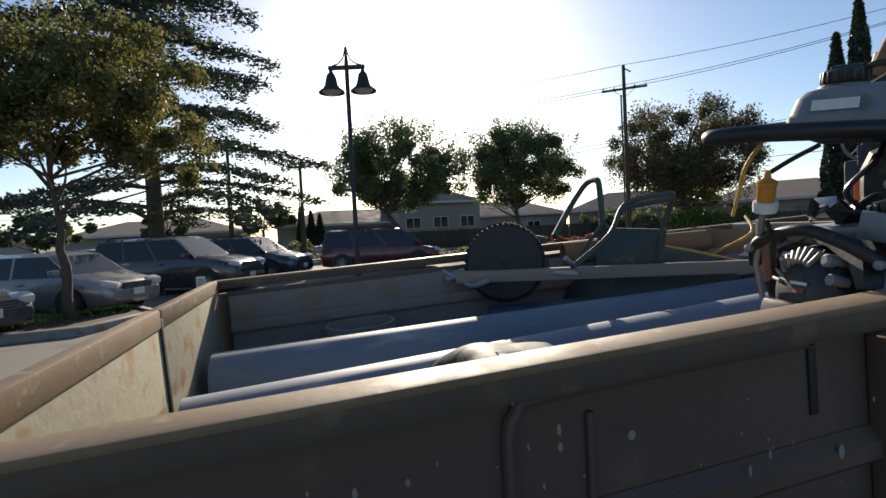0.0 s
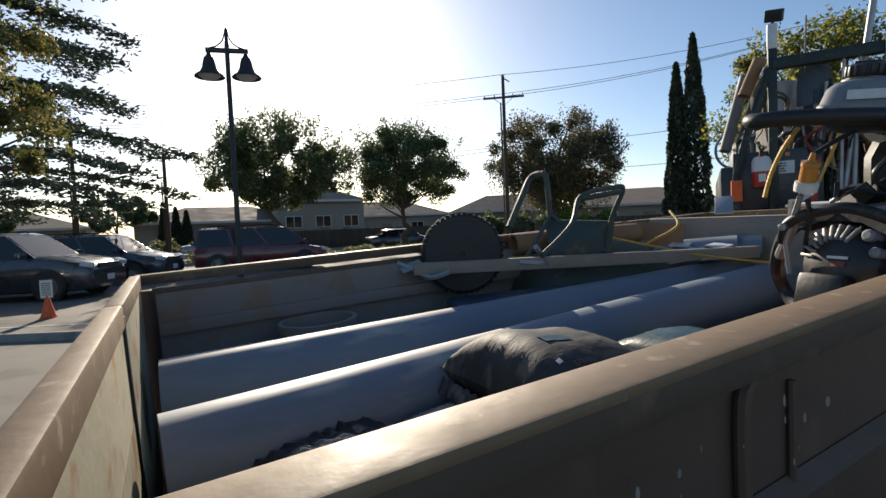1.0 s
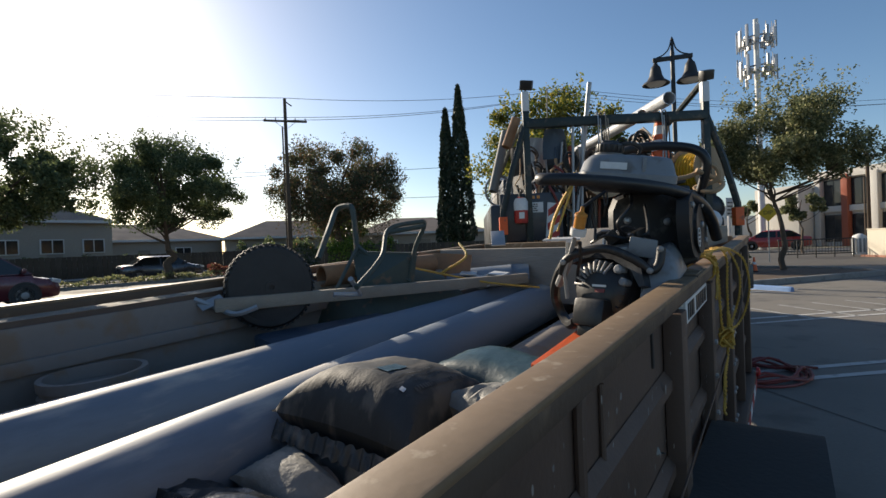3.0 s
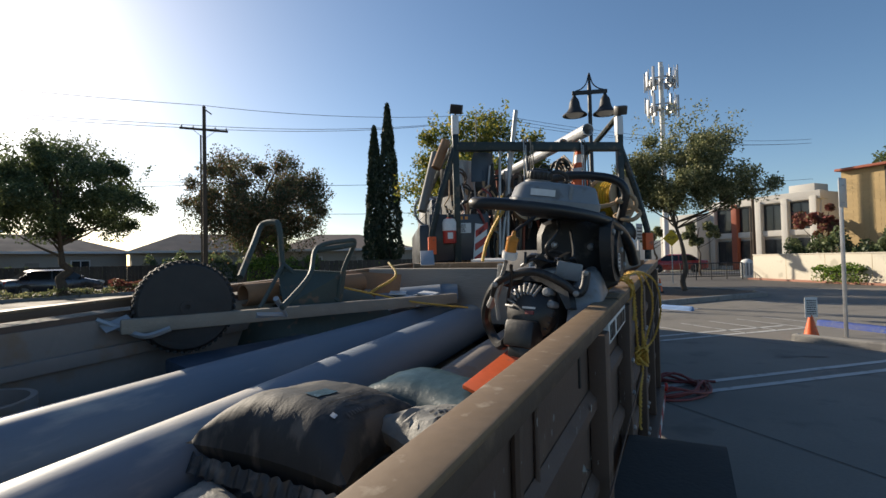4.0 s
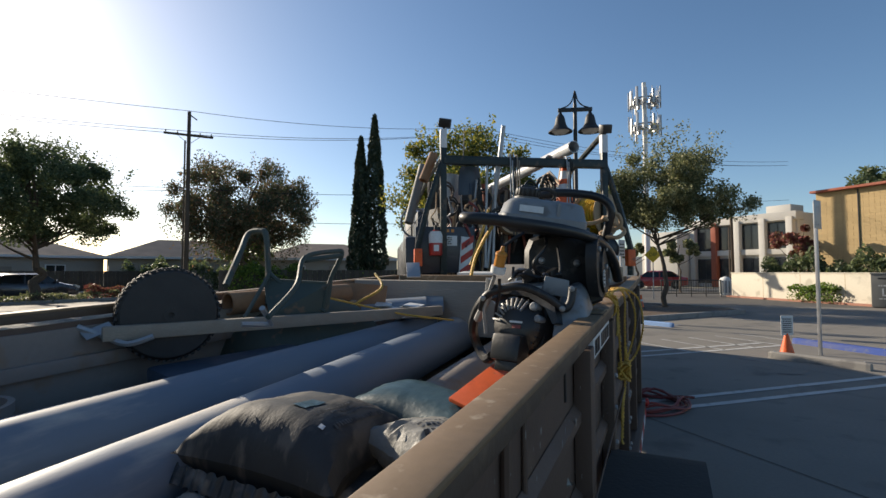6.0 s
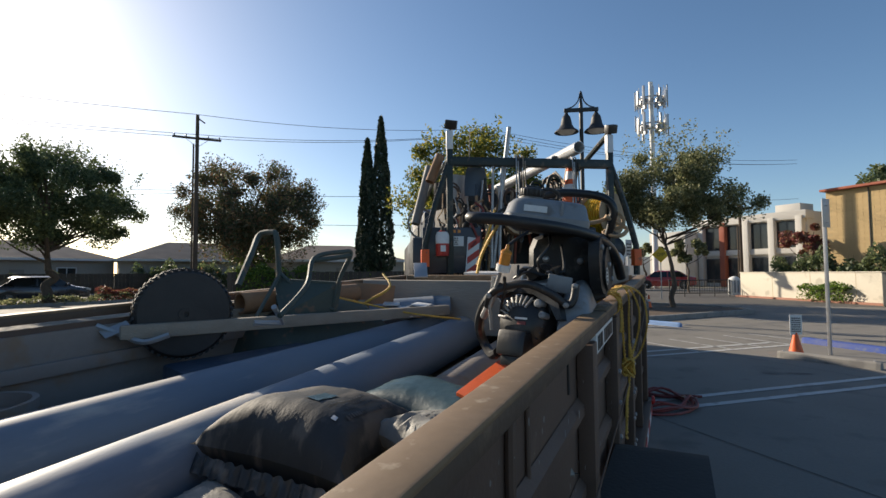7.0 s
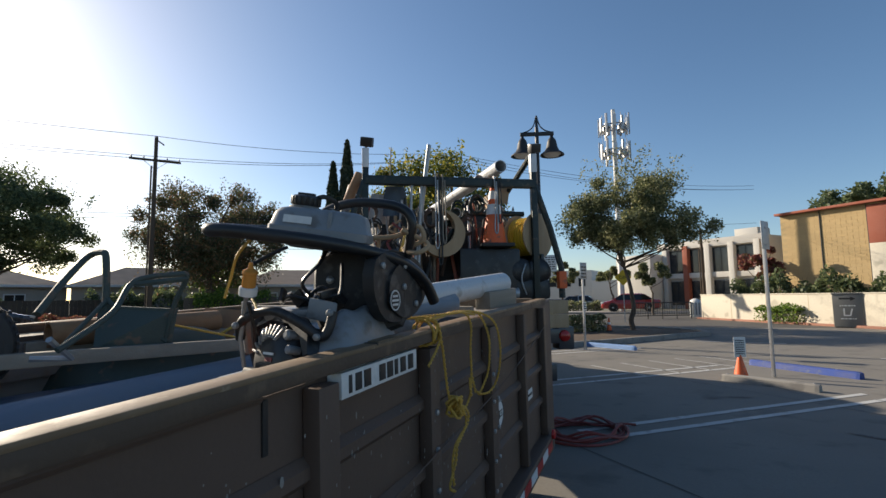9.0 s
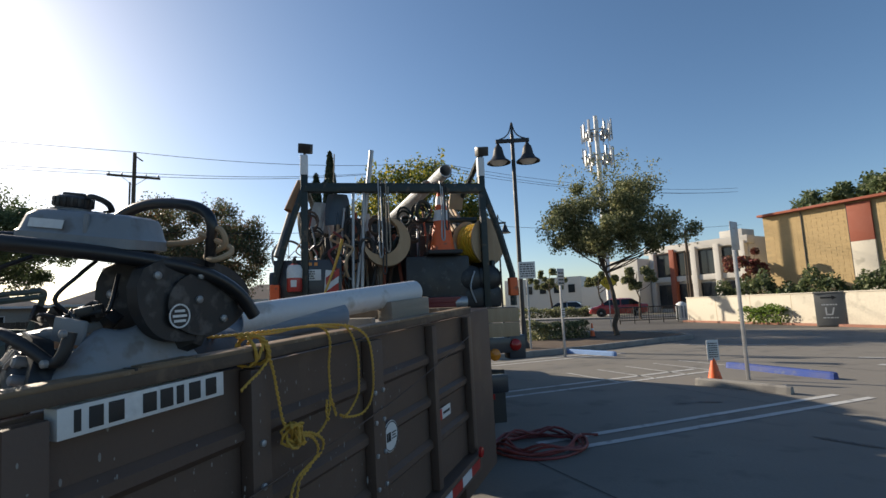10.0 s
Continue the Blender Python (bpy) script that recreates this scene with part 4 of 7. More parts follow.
part("nose_brace", Geo().tube(curve_pts([(-0.2, -0.26, -0.07), (-0.14, -0.2, -0.11), (-0.05, -0.17, -0.14), (0.0, -0.1, -0.12)], 5), 0.012, seg=6).box((-0.16, -0.21, -0.09), (0.05, 0.1, 0.004), rot=(20, 30, 0)), GALV, wb)


def basin(u, v):
    a, b = 2 * u - 1, 2 * v - 1
    h = (1 - abs(a) ** 4) * (1 - abs(b) ** 4)
    return (a * 0.26 + 0.12 * b - 0.02, b * 0.38 + 0.72, -0.34 + 0.27 * h + 0.05 * b)


part("tray", Geo().grid(basin, 18, 18), BARROW, wb, "dented dark green steel tray")
legs = (
    [(-0.03, 0.27, 0.05), (-0.1, 0.42, 0.2), (-0.2, 0.57, 0.3), (-0.12, 0.58, 0.315), (-0.075, 0.57, 0.28), (-0.045, 0.55, 0.08), (0.0, 0.5, -0.06)],
    [(0.37, 0.12, -0.06), (0.33, 0.33, 0.05), (0.26, 0.47, 0.172), (0.32, 0.62, 0.2), (0.335, 0.66, 0.186), (0.27, 0.65, 0.06), (0.22, 0.64, -0.12)],
)
for p, r in zip(legs, (0.0155, 0.0115)):
    part("leg", Geo().tube(curve_pts(p, 6), r, seg=8), BARROW, wb)
part("tray_plate", Geo().add([(-0.06, 0.53, 0.07), (0.26, 0.66, 0.045), (0.24, 0.64, -0.12), (0.08, 0.42, -0.1), (-0.055, 0.545, 0.07), (0.265, 0.675, 0.045), (0.245, 0.655, -0.12), (0.085, 0.435, -0.1)], [(0, 1, 2, 3), (7, 6, 5, 4), (0, 4, 5, 1), (1, 5, 6, 2), (2, 6, 7, 3), (3, 7, 4, 0)]), BARROW, wb, smooth=False)
part("cross_brace", Geo().tube([(-0.045, 0.55, 0.1), (0.1, 0.58, -0.02), (0.24, 0.64, -0.1)], 0.011, seg=6).tube([(-0.04, 0.56, 0.1), (0.05, 0.3, -0.1)], 0.01, seg=6).tube([(0.26, 0.47, 0.16), (0.335, 0.66, 0.18)], 0.014, seg=6), BARROW, wb)
part("axle_bracket", Geo().tube([(0.25, 0.1, -0.09), (0.31, 0.2, -0.1), (0.36, 0.1, -0.02)], 0.012, seg=6), GALV, wb)

# rope lying over the boards
g = Geo()
g.tube(curve_pts([(-1.5, 2.0, -0.02), (-1.3, 2.2, -0.1), (-1.15, 2.32, -0.15), (-1.0, 2.36, -0.17), (-0.9, 2.5, -0.2)], 8), 0.006, seg=6)
g.tube(curve_pts([(-1.45, 2.55, 0.06), (-1.36, 2.48, -0.02), (-1.45, 2.36, -0.1), (-1.5, 2.3, -0.15)], 8), 0.008, seg=6)
single("load_rope", g, YELLOWROPE, "thin tan rope lying across the load", "rope", T)

# yellow rope tied over the rail


def twisted(g, pts, r=0.0026, pitch=0.03, off=0.0024):
    """Two strands laid round one another along a line."""
    pts = [Vector(p) for p in pts]
    run, ph = 0.0, []
    for i, q in enumerate(pts):
        run += (q - pts[i - 1]).length if i else 0
        ph.append(run / pitch * 2 * math.pi)
    for a0 in (0, math.pi):
        g.tube([q + Vector((math.cos(a + a0), math.sin(a + a0) * 0.6, math.sin(a + a0))) * off for q, a in zip(pts, ph)], r, seg=6)
    return g


rope = thing("yellow_rope", T, "frayed yellow poly rope tied and knotted over the rail", "rope")
strands = [
    [(-0.16, 1.62, 0.03), (-0.05, 1.68, 0.035), (0.035, 1.74, 0.03), (0.052, 1.765, -0.02), (0.055, 1.727, -0.058), (0.06, 1.682, -0.078), (0.06, 1.651, -0.096)],
    [(0.02, 1.72, 0.03), (0.05, 1.74, 0.02), (0.055, 1.769, -0.058), (0.055, 1.788, -0.137), (0.057, 1.804, -0.209), (0.062, 1.83, -0.251)],
    [(0.0, 1.7, 0.03), (0.03, 1.814, 0.03), (0.02, 1.93, 0.034), (0.03, 2.06, 0.026), (0.06, 2.15, 0.016), (0.1, 2.195, -0.03), (0.115, 2.2, -0.135), (0.095, 2.218, -0.236), (0.07, 2.195, -0.286), (0.056, 2.122, -0.282), (0.06, 2.073, -0.263)],
    [(0.0, 1.9, 0.03), (0.04, 2.0, 0.03), (0.056, 2.035, -0.014), (0.055, 2.027, -0.102), (0.055, 2.03, -0.191), (0.055, 2.011, -0.256), (0.055, 1.951, -0.29), (0.06, 1.873, -0.261)],
    [(0.01, 1.98, 0.034), (0.045, 2.1, 0.026), (0.06, 2.145, 0.001), (0.085, 2.15, -0.069), (0.085, 2.155, -0.147), (0.07, 2.17, -0.215), (0.057, 2.133, -0.266), (0.06, 2.092, -0.274)],
    [(0.055, 2.027, -0.19), (0.058, 2.038, -0.219), (0.062, 2.048, -0.257)],
    [(0.055, 2.012, -0.2), (0.06, 2.0, -0.235), (0.06, 2.01, -0.262)],
    [(0.062, 1.83, -0.251), (0.058, 1.925, -0.276), (0.056, 1.984, -0.317), (0.056, 1.962, -0.351), (0.056, 1.894, -0.368), (0.056, 1.847, -0.39), (0.056, 1.824, -0.44), (0.056, 1.835, -0.5)],
    [(0.062, 1.848, -0.263), (0.06, 1.919, -0.284), (0.058, 1.955, -0.332), (0.057, 1.915, -0.368), (0.057, 1.867, -0.39), (0.057, 1.85, -0.433), (0.056, 1.8, -0.49), (0.056, 1.84, -0.52)],
    [(-0.1, 1.66, 0.03), (-0.02, 1.74, 0.035), (0.03, 1.86, 0.035), (0.04, 1.98, 0.032), (0.05, 2.1, 0.015)],
]
for p in strands:
    part("strand", twisted(Geo(), curve_pts(p, 16)), YELLOWROPE, rope)
kn = []
rng = np.random.default_rng(2)
for k in range(60):
    a = k * 0.72
    kn.append((0.066 + 0.02 * math.sin(a * 1.3), 1.838 + 0.035 * math.cos(a) * (0.5 + 0.5 * math.sin(k * 0.37)), -0.255 + 0.032 * math.sin(a * 0.9 + 0.4)))
part("knot", Geo().tube(kn, 0.0042, seg=6), YELLOWROPE, rope)
kn = [(0.015 + 0.038 * math.cos(k * 0.8), 1.735 + 0.026 * math.sin(k * 0.53), -0.01 + 0.04 * math.sin(k * 0.8)) for k in range(46)]
part("lashing", Geo().tube(kn, 0.0042, seg=6), YELLOWROPE, rope)

# ---- engine-driven rammer, laid down on the load ----
rm = thing("rammer", inbed(-0.12, 1.4, 0.0), "petrol trench rammer with grey tank lying on the load", "rammer")
bar = [(0.181, 0.3, 0.085), (0.172, 0.255, 0.145), (0.155, 0.17, 0.195), (0.125, 0.04, 0.225), (0.06, -0.075, 0.247), (-0.04, -0.155, 0.266), (-0.11, -0.19, 0.276), (-0.155, -0.2, 0.28), (-0.183, -0.175, 0.285), (-0.19, -0.1, 0.29), (-0.175, 0.03, 0.295), (-0.13, 0.12, 0.298)]
part("handle_bar", Geo().tube(curve_pts(bar, 6), 0.0165, seg=12), BLACKPL, rm, "thick black rubbery guide handle")
part("rear_loop", Geo().tube(curve_pts([(-0.1, 0.1, 0.3), (-0.085, 0.14, 0.355), (0.0, 0.15, 0.375), (0.1, 0.16, 0.365), (0.155, 0.17, 0.345), (0.175, 0.175, 0.31), (0.165, 0.18, 0.26), (0.15, 0.19, 0.215)], 6), 0.0135, seg=10), BLACKPL, rm)


def shell(g, rings, n=24, power=3.2):
    """A rounded body through rings of (z, centre x, centre y, half x, half y)."""
    vs = []
    for z, cx, cy, hx, hy in rings:
        for k in range(n):
            a = 2 * math.pi * k / n
            c, s = math.cos(a), math.sin(a)
            q = (abs(c) ** power + abs(s) ** power) ** (-1 / power)
            vs.append((cx + hx * c * q, cy + hy * s * q, z))
    m = len(rings)
    fs = [(i * n + k, i * n + (k + 1) % n, (i + 1) * n + (k + 1) % n, (i + 1) * n + k) for i in range(m - 1) for k in range(n)]
    fs += [tuple(reversed(range(n))), tuple((m - 1) * n + k for k in range(n))]
    return g.add(vs, fs)


tilt = pose(-0.018, 0.03, 0.262, 3, 8, 24) @ Matrix.Diagonal((0.92, 0.92, 0.86, 1))
tank = part("fuel_tank", placed(shell(Geo(), [(0.0, 0, 0, 0.125, 0.088), (0.006, 0, 0, 0.138, 0.1), (0.03, 0, 0, 0.138, 0.1), (0.036, 0, 0, 0.133, 0.095), (0.07, 0, 0, 0.124, 0.088), (0.084, 0.004, 0, 0.114, 0.079), (0.09, 0.006, 0, 0.096, 0.063)], 40, 6), tilt), GREYPL, rm, "dusty grey plastic fuel tank")
part("tank_rib", placed(Geo().box((0.035, -0.001, 0.088), (0.012, 0.13, 0.008), bevel=0.003).box((0.035, -0.091, 0.058), (0.012, 0.008, 0.05), bevel=0.003), tilt), GREYPL, tank)
part("filler_neck", placed(Geo().lathe([(0.044, 0.08), (0.044, 0.098), (0.036, 0.1), (0.036, 0.106)], None, 22), tilt @ pose(-0.055, -0.01, -0.004)), GREYPL, tank)
cap = Geo()
for k in range(18):
    a = 2 * math.pi * k / 18
    cap.box((0.038 * math.cos(a), 0.038 * math.sin(a), 0.118), (0.008, 0.007, 0.024), rot=(0, 0, math.degrees(a)), bevel=0.002)
cap.lathe([(0.038, 0.104), (0.04, 0.108), (0.04, 0.128), (0.034, 0.134), (0.02, 0.136)], None, 26).box((0, 0, 0.138), (0.05, 0.014, 0.012), bevel=0.004)
part("fuel_cap", placed(cap, tilt @ pose(-0.055, -0.01, -0.006)), BLACKPL, tank)
part("cap_strap", placed(Geo().tube(curve_pts([(-0.03, -0.01, 0.122), (0.0, -0.03, 0.13), (0.03, -0.02, 0.118), (0.03, 0.0, 0.1), (0.01, 0.01, 0.096)], 5), 0.004, seg=6, flat=2.0), tilt), BLACKPL, tank)
part("tank_label", placed(Geo().box((-0.05, -0.0955, 0.052), (0.075, 0.002, 0.022), rot=(-10, 0, 0)), tilt), WHITE, tank)
part("tank_shield", placed(shell(Geo(), [(-0.03, 0.01, 0.03, 0.1, 0.06), (-0.015, 0.0, 0.01, 0.12, 0.08), (0.0, 0, 0, 0.128, 0.09)]), tilt), BLACKPL, rm)
back = pose(0.02, 0.12, 0.125, 86, 0, 24)
part("cowl", placed(shell(Geo(), [(-0.02, 0.02, 0, 0.12, 0.105), (0.0, 0.02, 0, 0.13, 0.115), (0.025, 0.02, 0, 0.12, 0.105)], power=5), back), BLACKMATT, rm, "black moulded cowl plate")
for x, y in ((-0.06, 0.03), (0.05, 0.02), (0.115, -0.05), (-0.12, -0.06), (0.12, 0.09)):
    part("cowl_bolt", placed(Geo().lathe([(0.011, 0.024), (0.011, 0.031), (0.005, 0.036)], pose(x, y, 0), 10), back), GALV, rm)
side = pose(0.118, -0.03, 0, 90, 0, 90)
edge = [(0.05, 0.205), (0.12, 0.232), (0.22, 0.225), (0.3, 0.2), (0.345, 0.155), (0.335, 0.105), (0.28, 0.062), (0.2, 0.043), (0.12, 0.045), (0.07, 0.07), (0.04, 0.12), (0.035, 0.17)]
edge = [(p.x, p.y) for p in curve_pts([(a, b, 0) for a, b in edge], 4)]
plate = part("side_plate", placed(Geo().prism(edge, 0.032, None), side), BLACKMATT, rm, "dusty black moulded side cowl")
lobe = [(0.2 + 0.1 * math.cos(k * math.pi / 14), 0.125 + 0.075 * math.sin(k * math.pi / 14)) for k in range(28)]
part("cowl_lobe", placed(Geo().prism(lobe, 0.008, None), side @ pose(0, 0, 0.032)), BLACKMATT, plate)
part("round_sticker", placed(Geo().lathe([(0.027, 0.04), (0.027, 0.042)], pose(0.127, 0.1, 0), 24), side), INK, plate)
part("sticker_ring", placed(Geo().lathe([(0.027, 0.0405), (0.027, 0.0428), (0.0235, 0.0428), (0.0235, 0.0405)], pose(0.127, 0.1, 0), 24, True), side), WHITE, plate)
for dy, w in ((0.011, 0.026), (0.0, 0.036), (-0.011, 0.03)):
    part("sticker_mark", placed(Geo().box((0.127, 0.1 + dy, 0.0425), (w, 0.0055, 0.001)), side), WHITE, plate)
for x, y, z in ((0.08, 0.19, 0), (0.18, 0.134, 0.008), (0.185, 0.19, 0.008), (0.265, 0.168, 0.008), (0.25, 0.085, 0.008)):
    part("plate_bolt", placed(Geo().lathe([(0.009, 0.032 + z), (0.009, 0.037 + z), (0.004, 0.04 + z)], pose(x, y, 0), 10), side), ALU, plate)
# engine with its finned recoil cover facing the tailgate
ef = pose(-0.052, -0.1, -0.022, 74, 0, -16) @ Matrix.Diagonal((0.93, 0.93, 1.0, 1))
part("engine_block", placed(shell(Geo(), [(-0.17, 0, 0, 0.07, 0.07), (-0.14, 0, 0, 0.085, 0.085), (-0.03, 0, 0, 0.09, 0.09), (-0.01, 0, 0, 0.085, 0.085)], power=4), ef), BLACKPL, rm)
cover = part("recoil_cover", placed(Geo().lathe([(0.086, -0.012), (0.086, 0.004), (0.078, 0.018), (0.05, 0.03), (0.02, 0.034), (0.001, 0.034)], None, 36), ef), BLACKPL, rm)
fins = Geo()
for k in range(9):
    a = math.radians(62 + k * 14)
    fins.box((0.06 * math.cos(a), 0.06 * math.sin(a), 0.026), (0.036, 0.006, 0.014), rot=(0, 14, math.degrees(a)), bevel=0.0015)
part("cover_fins", placed(fins, ef), ALU, cover, "pale ribs of the starter cover")
part("name_plate", placed(Geo().box((0.012, 0.004, 0.036), (0.044, 0.006, 0.002)), ef), WHITE, cover)
part("cover_badge", placed(Geo().box((0.014, -0.01, 0.034), (0.03, 0.01, 0.002)), ef), HOSERED, cover)
part("intake_box", placed(Geo().box((-0.0, -0.075, 0.03), (0.1, 0.08, 0.06), bevel=0.012), ef), BLACKPL, rm)
part("air_cleaner", placed(Geo().box((0.0, -0.12, 0.02), (0.08, 0.05, 0.05), bevel=0.01), ef), BLACKPL, rm)
part("crankcase_bracket", placed(Geo().prism([(-0.11, 0.07), (-0.1, 0.1), (-0.03, 0.118), (0.06, 0.105), (0.12, 0.06), (0.135, 0.015), (0.12, 0.01), (0.09, 0.055), (0.03, 0.085), (-0.05, 0.09)], 0.035, pose(0, 0, -0.02)), ef), BLACKPL, rm)
part("head_cover", Geo().box((-0.045, -0.03, 0.08), (0.15, 0.09, 0.022), rot=(6, -4, 10), bevel=0.01), ALU, rm, "pale cast cover with levers")


def fairing(u, v):
    a, b = 2 * u - 1, 2 * v - 1
    h = max(0, (1 - abs(a) ** 3) * (1 - abs(b) ** 2.6)) ** 0.45
    return (0.082 + 0.05 * b - 0.012 * a, 0.05 + 0.17 * a + 0.02 * b, -0.08 + (0.165 - 0.05 * a * a - 0.02 * a + 0.008 * math.sin(9 * a + 3 * b)) * h)


cross = [(-0.16, -0.11, 0.02), (-0.145, -0.125, 0.055), (-0.112, -0.13, 0.076), (-0.032, -0.14, 0.09), (0.033, -0.13, 0.064), (0.075, -0.11, 0.03), (0.092, -0.1, 0.045), (0.098, -0.09, 0.085)]
part("cross_guard", Geo().tube(curve_pts(cross, 6), 0.0115, seg=10), BLACKPL, rm, "curved black guard bar over the engine")
part("throttle_rod", Geo().tube([(-0.107, -0.145, 0.12), (-0.13, -0.13, 0.07), (-0.15, -0.12, 0.02), (-0.148, -0.11, -0.05)], 0.0055, seg=8), ALU, rm, "bright metal throttle rod")
for c in ((0.075, -0.118, 0.03), (0.098, -0.1, 0.083), (-0.145, -0.137, 0.055)):
    part("guard_bolt", Geo().lathe([(0.008, 0), (0.008, 0.008), (0.003, 0.011)], pose(*c, 90), 10), ALU, rm)
engine_fins = Geo()
for k in range(7):
    engine_fins.box((0.045, -0.045 + 0.016 * k, -0.03), (0.05, 0.005, 0.13), rot=(0, 0, -16), bevel=0.0015)
part("cooling_fin", engine_fins, BLACKPL, rm)
for k in range(10):
    a = math.radians(-70 + k * 15)
    part("shroud_rib", placed(Geo().box((0.078 * math.cos(a), 0.078 * math.sin(a), 0.004), (0.012, 0.005, 0.03), rot=(0, 0, math.degrees(a)), bevel=0.0015), ef), BLACKPL, cover)
part("muffler_guard", Geo().grid(fairing, 22, 16), GREYPL, rm, "rounded pale grey fairing")
part("guard_bracket", Geo().box((0.045, -0.06, 0.085), (0.07, 0.012, 0.05), rot=(0, 12, 15), bevel=0.006), GREYPL, rm)
part("oil_plug", placed(Geo().lathe([(0.013, 0), (0.013, 0.03), (0.008, 0.034)], pose(0.06, 0.055, 0.0), 12).lathe([(0.011, 0), (0.011, 0.03), (0.006, 0.034)], pose(0.078, 0.02, 0), 12), ef), GREYPL, rm)
part("guard_hoop", Geo().tube(curve_pts([(-0.13, -0.06, 0.075), (-0.19, -0.03, 0.03), (-0.235, 0.02, -0.03), (-0.25, 0.05, -0.08), (-0.235, 0.06, -0.13), (-0.2, 0.03, -0.155), (-0.17, 0.0, -0.14)], 6), 0.016, seg=8), BLACKPL, rm, "curved black guard hoop")
part("lift_arm", Geo().tube(curve_pts([(-0.13, -0.12, 0.11), (-0.14, -0.11, 0.06), (-0.175, -0.07, 0.01), (-0.2, -0.04, -0.02)], 6), 0.012, seg=8), ALU, rm)
filt = pose(-0.088, -0.155, 0.158, 8, 16, 0) @ Matrix.Diagonal((0.82, 0.82, 0.78, 1))
part("fuel_filter", placed(Geo().lathe([(0.008, -0.045), (0.022, -0.04), (0.024, -0.03), (0.024, -0.018), (0.019, -0.016), (0.019, 0.024), (0.021, 0.026), (0.02, 0.034), (0.008, 0.042), (0.005, 0.06)], None, 20), filt), AMBER, rm, "amber inline fuel filter with a white base")
part("filter_base", placed(Geo().lathe([(0.0245, -0.041), (0.0255, -0.03), (0.0255, -0.017), (0.02, -0.015)], None, 20), filt), WHITE, rm)
for p in ([(-0.09, -0.155, 0.11), (-0.1, -0.13, 0.06), (-0.12, -0.1, 0.02), (-0.13, -0.08, -0.03)], [(-0.08, -0.15, 0.2), (-0.06, -0.12, 0.22), (-0.04, -0.08, 0.24)], [(0.0, -0.02, 0.11), (-0.02, -0.05, 0.15), (0.01, -0.02, 0.2), (0.0, 0.02, 0.23)], [(-0.05, 0.0, 0.11), (-0.02, 0.03, 0.14), (0.04, 0.02, 0.12), (0.03, 0.05, 0.2)], [(-0.1, -0.03, 0.1), (-0.05, -0.06, 0.12), (0.0, -0.04, 0.11), (0.05, 0.0, 0.12)]):
    part("fuel_hose", Geo().tube(curve_pts(p, 6), 0.0048, seg=6), BLACKPL, rm)
rng = np.random.default_rng(6)
carb = part("carburettor", Geo().box((-0.035, 0.0, 0.105), (0.06, 0.05, 0.035), rot=(8, 5, 20), bevel=0.006), BLACKPL, rm, "dark carburettor and levers")
for k in range(14):
    part("lever", Geo().box((rng.uniform(-0.1, 0.03), rng.uniform(-0.05, 0.05), rng.uniform(0.098, 0.125)), tuple(rng.uniform(0.008, 0.035, 3)), rot=tuple(rng.uniform(0, 90, 3)), bevel=0.002), BLACKPL, carb)
part("ram_body", Geo().lathe([(0.09, 0), (0.1, 0.03), (0.1, 0.3), (0.075, 0.34), (0.075, 0.7)], pose(0.0, 0.1, -0.02, -96, 0, 6), 24), BLACKPL, rm)
part("bellows", Geo().lathe([(0.075 + 0.014 * (k % 2), 0.02 * k) for k in range(12)], pose(0.03, 0.78, -0.09, -96, 0, 6), 22), RUBBER, rm)
part("grip_rope", Geo().tube(curve_pts([(0.07, 0.14, 0.27), (0.13, 0.17, 0.275), (0.19, 0.18, 0.3), (0.2, 0.19, 0.26), (0.14, 0.19, 0.24), (0.19, 0.17, 0.225), (0.21, 0.2, 0.25), (0.15, 0.16, 0.29)], 6), 0.007, seg=7), LIGHTWOOD, rm, "tan rope wound round the handle")
part("hanging_strap", Geo().tube(curve_pts([(-0.12, -0.12, 0.26), (-0.14, -0.14, 0.22), (-0.17, -0.13, 0.17), (-0.18, -0.14, 0.12)], 6), 0.008, seg=6, flat=0.5), YELLOWROPE, rm)


# ---- utility truck ahead of the trailer ----
K = Matrix(((0.848, -0.529, 0, -1.085), (0.529, 0.848, 0, 4.79), (0, 0, 1, 0), (0, 0, 0, 1)))
truck = thing("utility_truck", K, "dark utility truck with a green pipe rack and loaded bed", "truck")
part("bed_deck", Geo().box((0, 2.3, 1.36), (2.16, 4.9, 0.09), bevel=0.008), STEEL, truck)
for z in (1.2, 1.335):
    part("bed_board", Geo().box((0.55, -0.17, z), (1.08, 0.04, 0.128), bevel=0.006), LIGHTWOOD, truck, "bare wooden board along the bed edge")
part("rear_frame", Geo().box((0, -0.12, 1.06), (2.1, 0.14, 0.14), bevel=0.01).box((0, -0.16, 0.72), (1.9, 0.1, 0.16), bevel=0.02), TRUCKDARK, truck)
for x, mm, nm in ((0.84, AMBERLENS, "amber_light"), (1.04, TAIL, "tail_light"), (-1.04, TAIL, "tail_light")):
    part(nm, Geo().lathe([(0.055, 0), (0.05, 0.02), (0.02, 0.034), (0.002, 0.036)], pose(x, -0.19, 0.98 + (0.08 if x > 1 else 0), 90), 18), mm, truck)
part("light_box", Geo().box((1.06, -0.1, 1.04), (0.16, 0.18, 0.22), bevel=0.02), TRUCKDARK, truck)
part("mud_flap", Geo().box((0.82, 0.15, 0.55), (0.4, 0.02, 0.5), bevel=0.005), RUBBER, truck)
part("red_flap_mark", Geo().box((0.82, 0.135, 0.55), (0.18, 0.004, 0.05)), TAIL, truck)
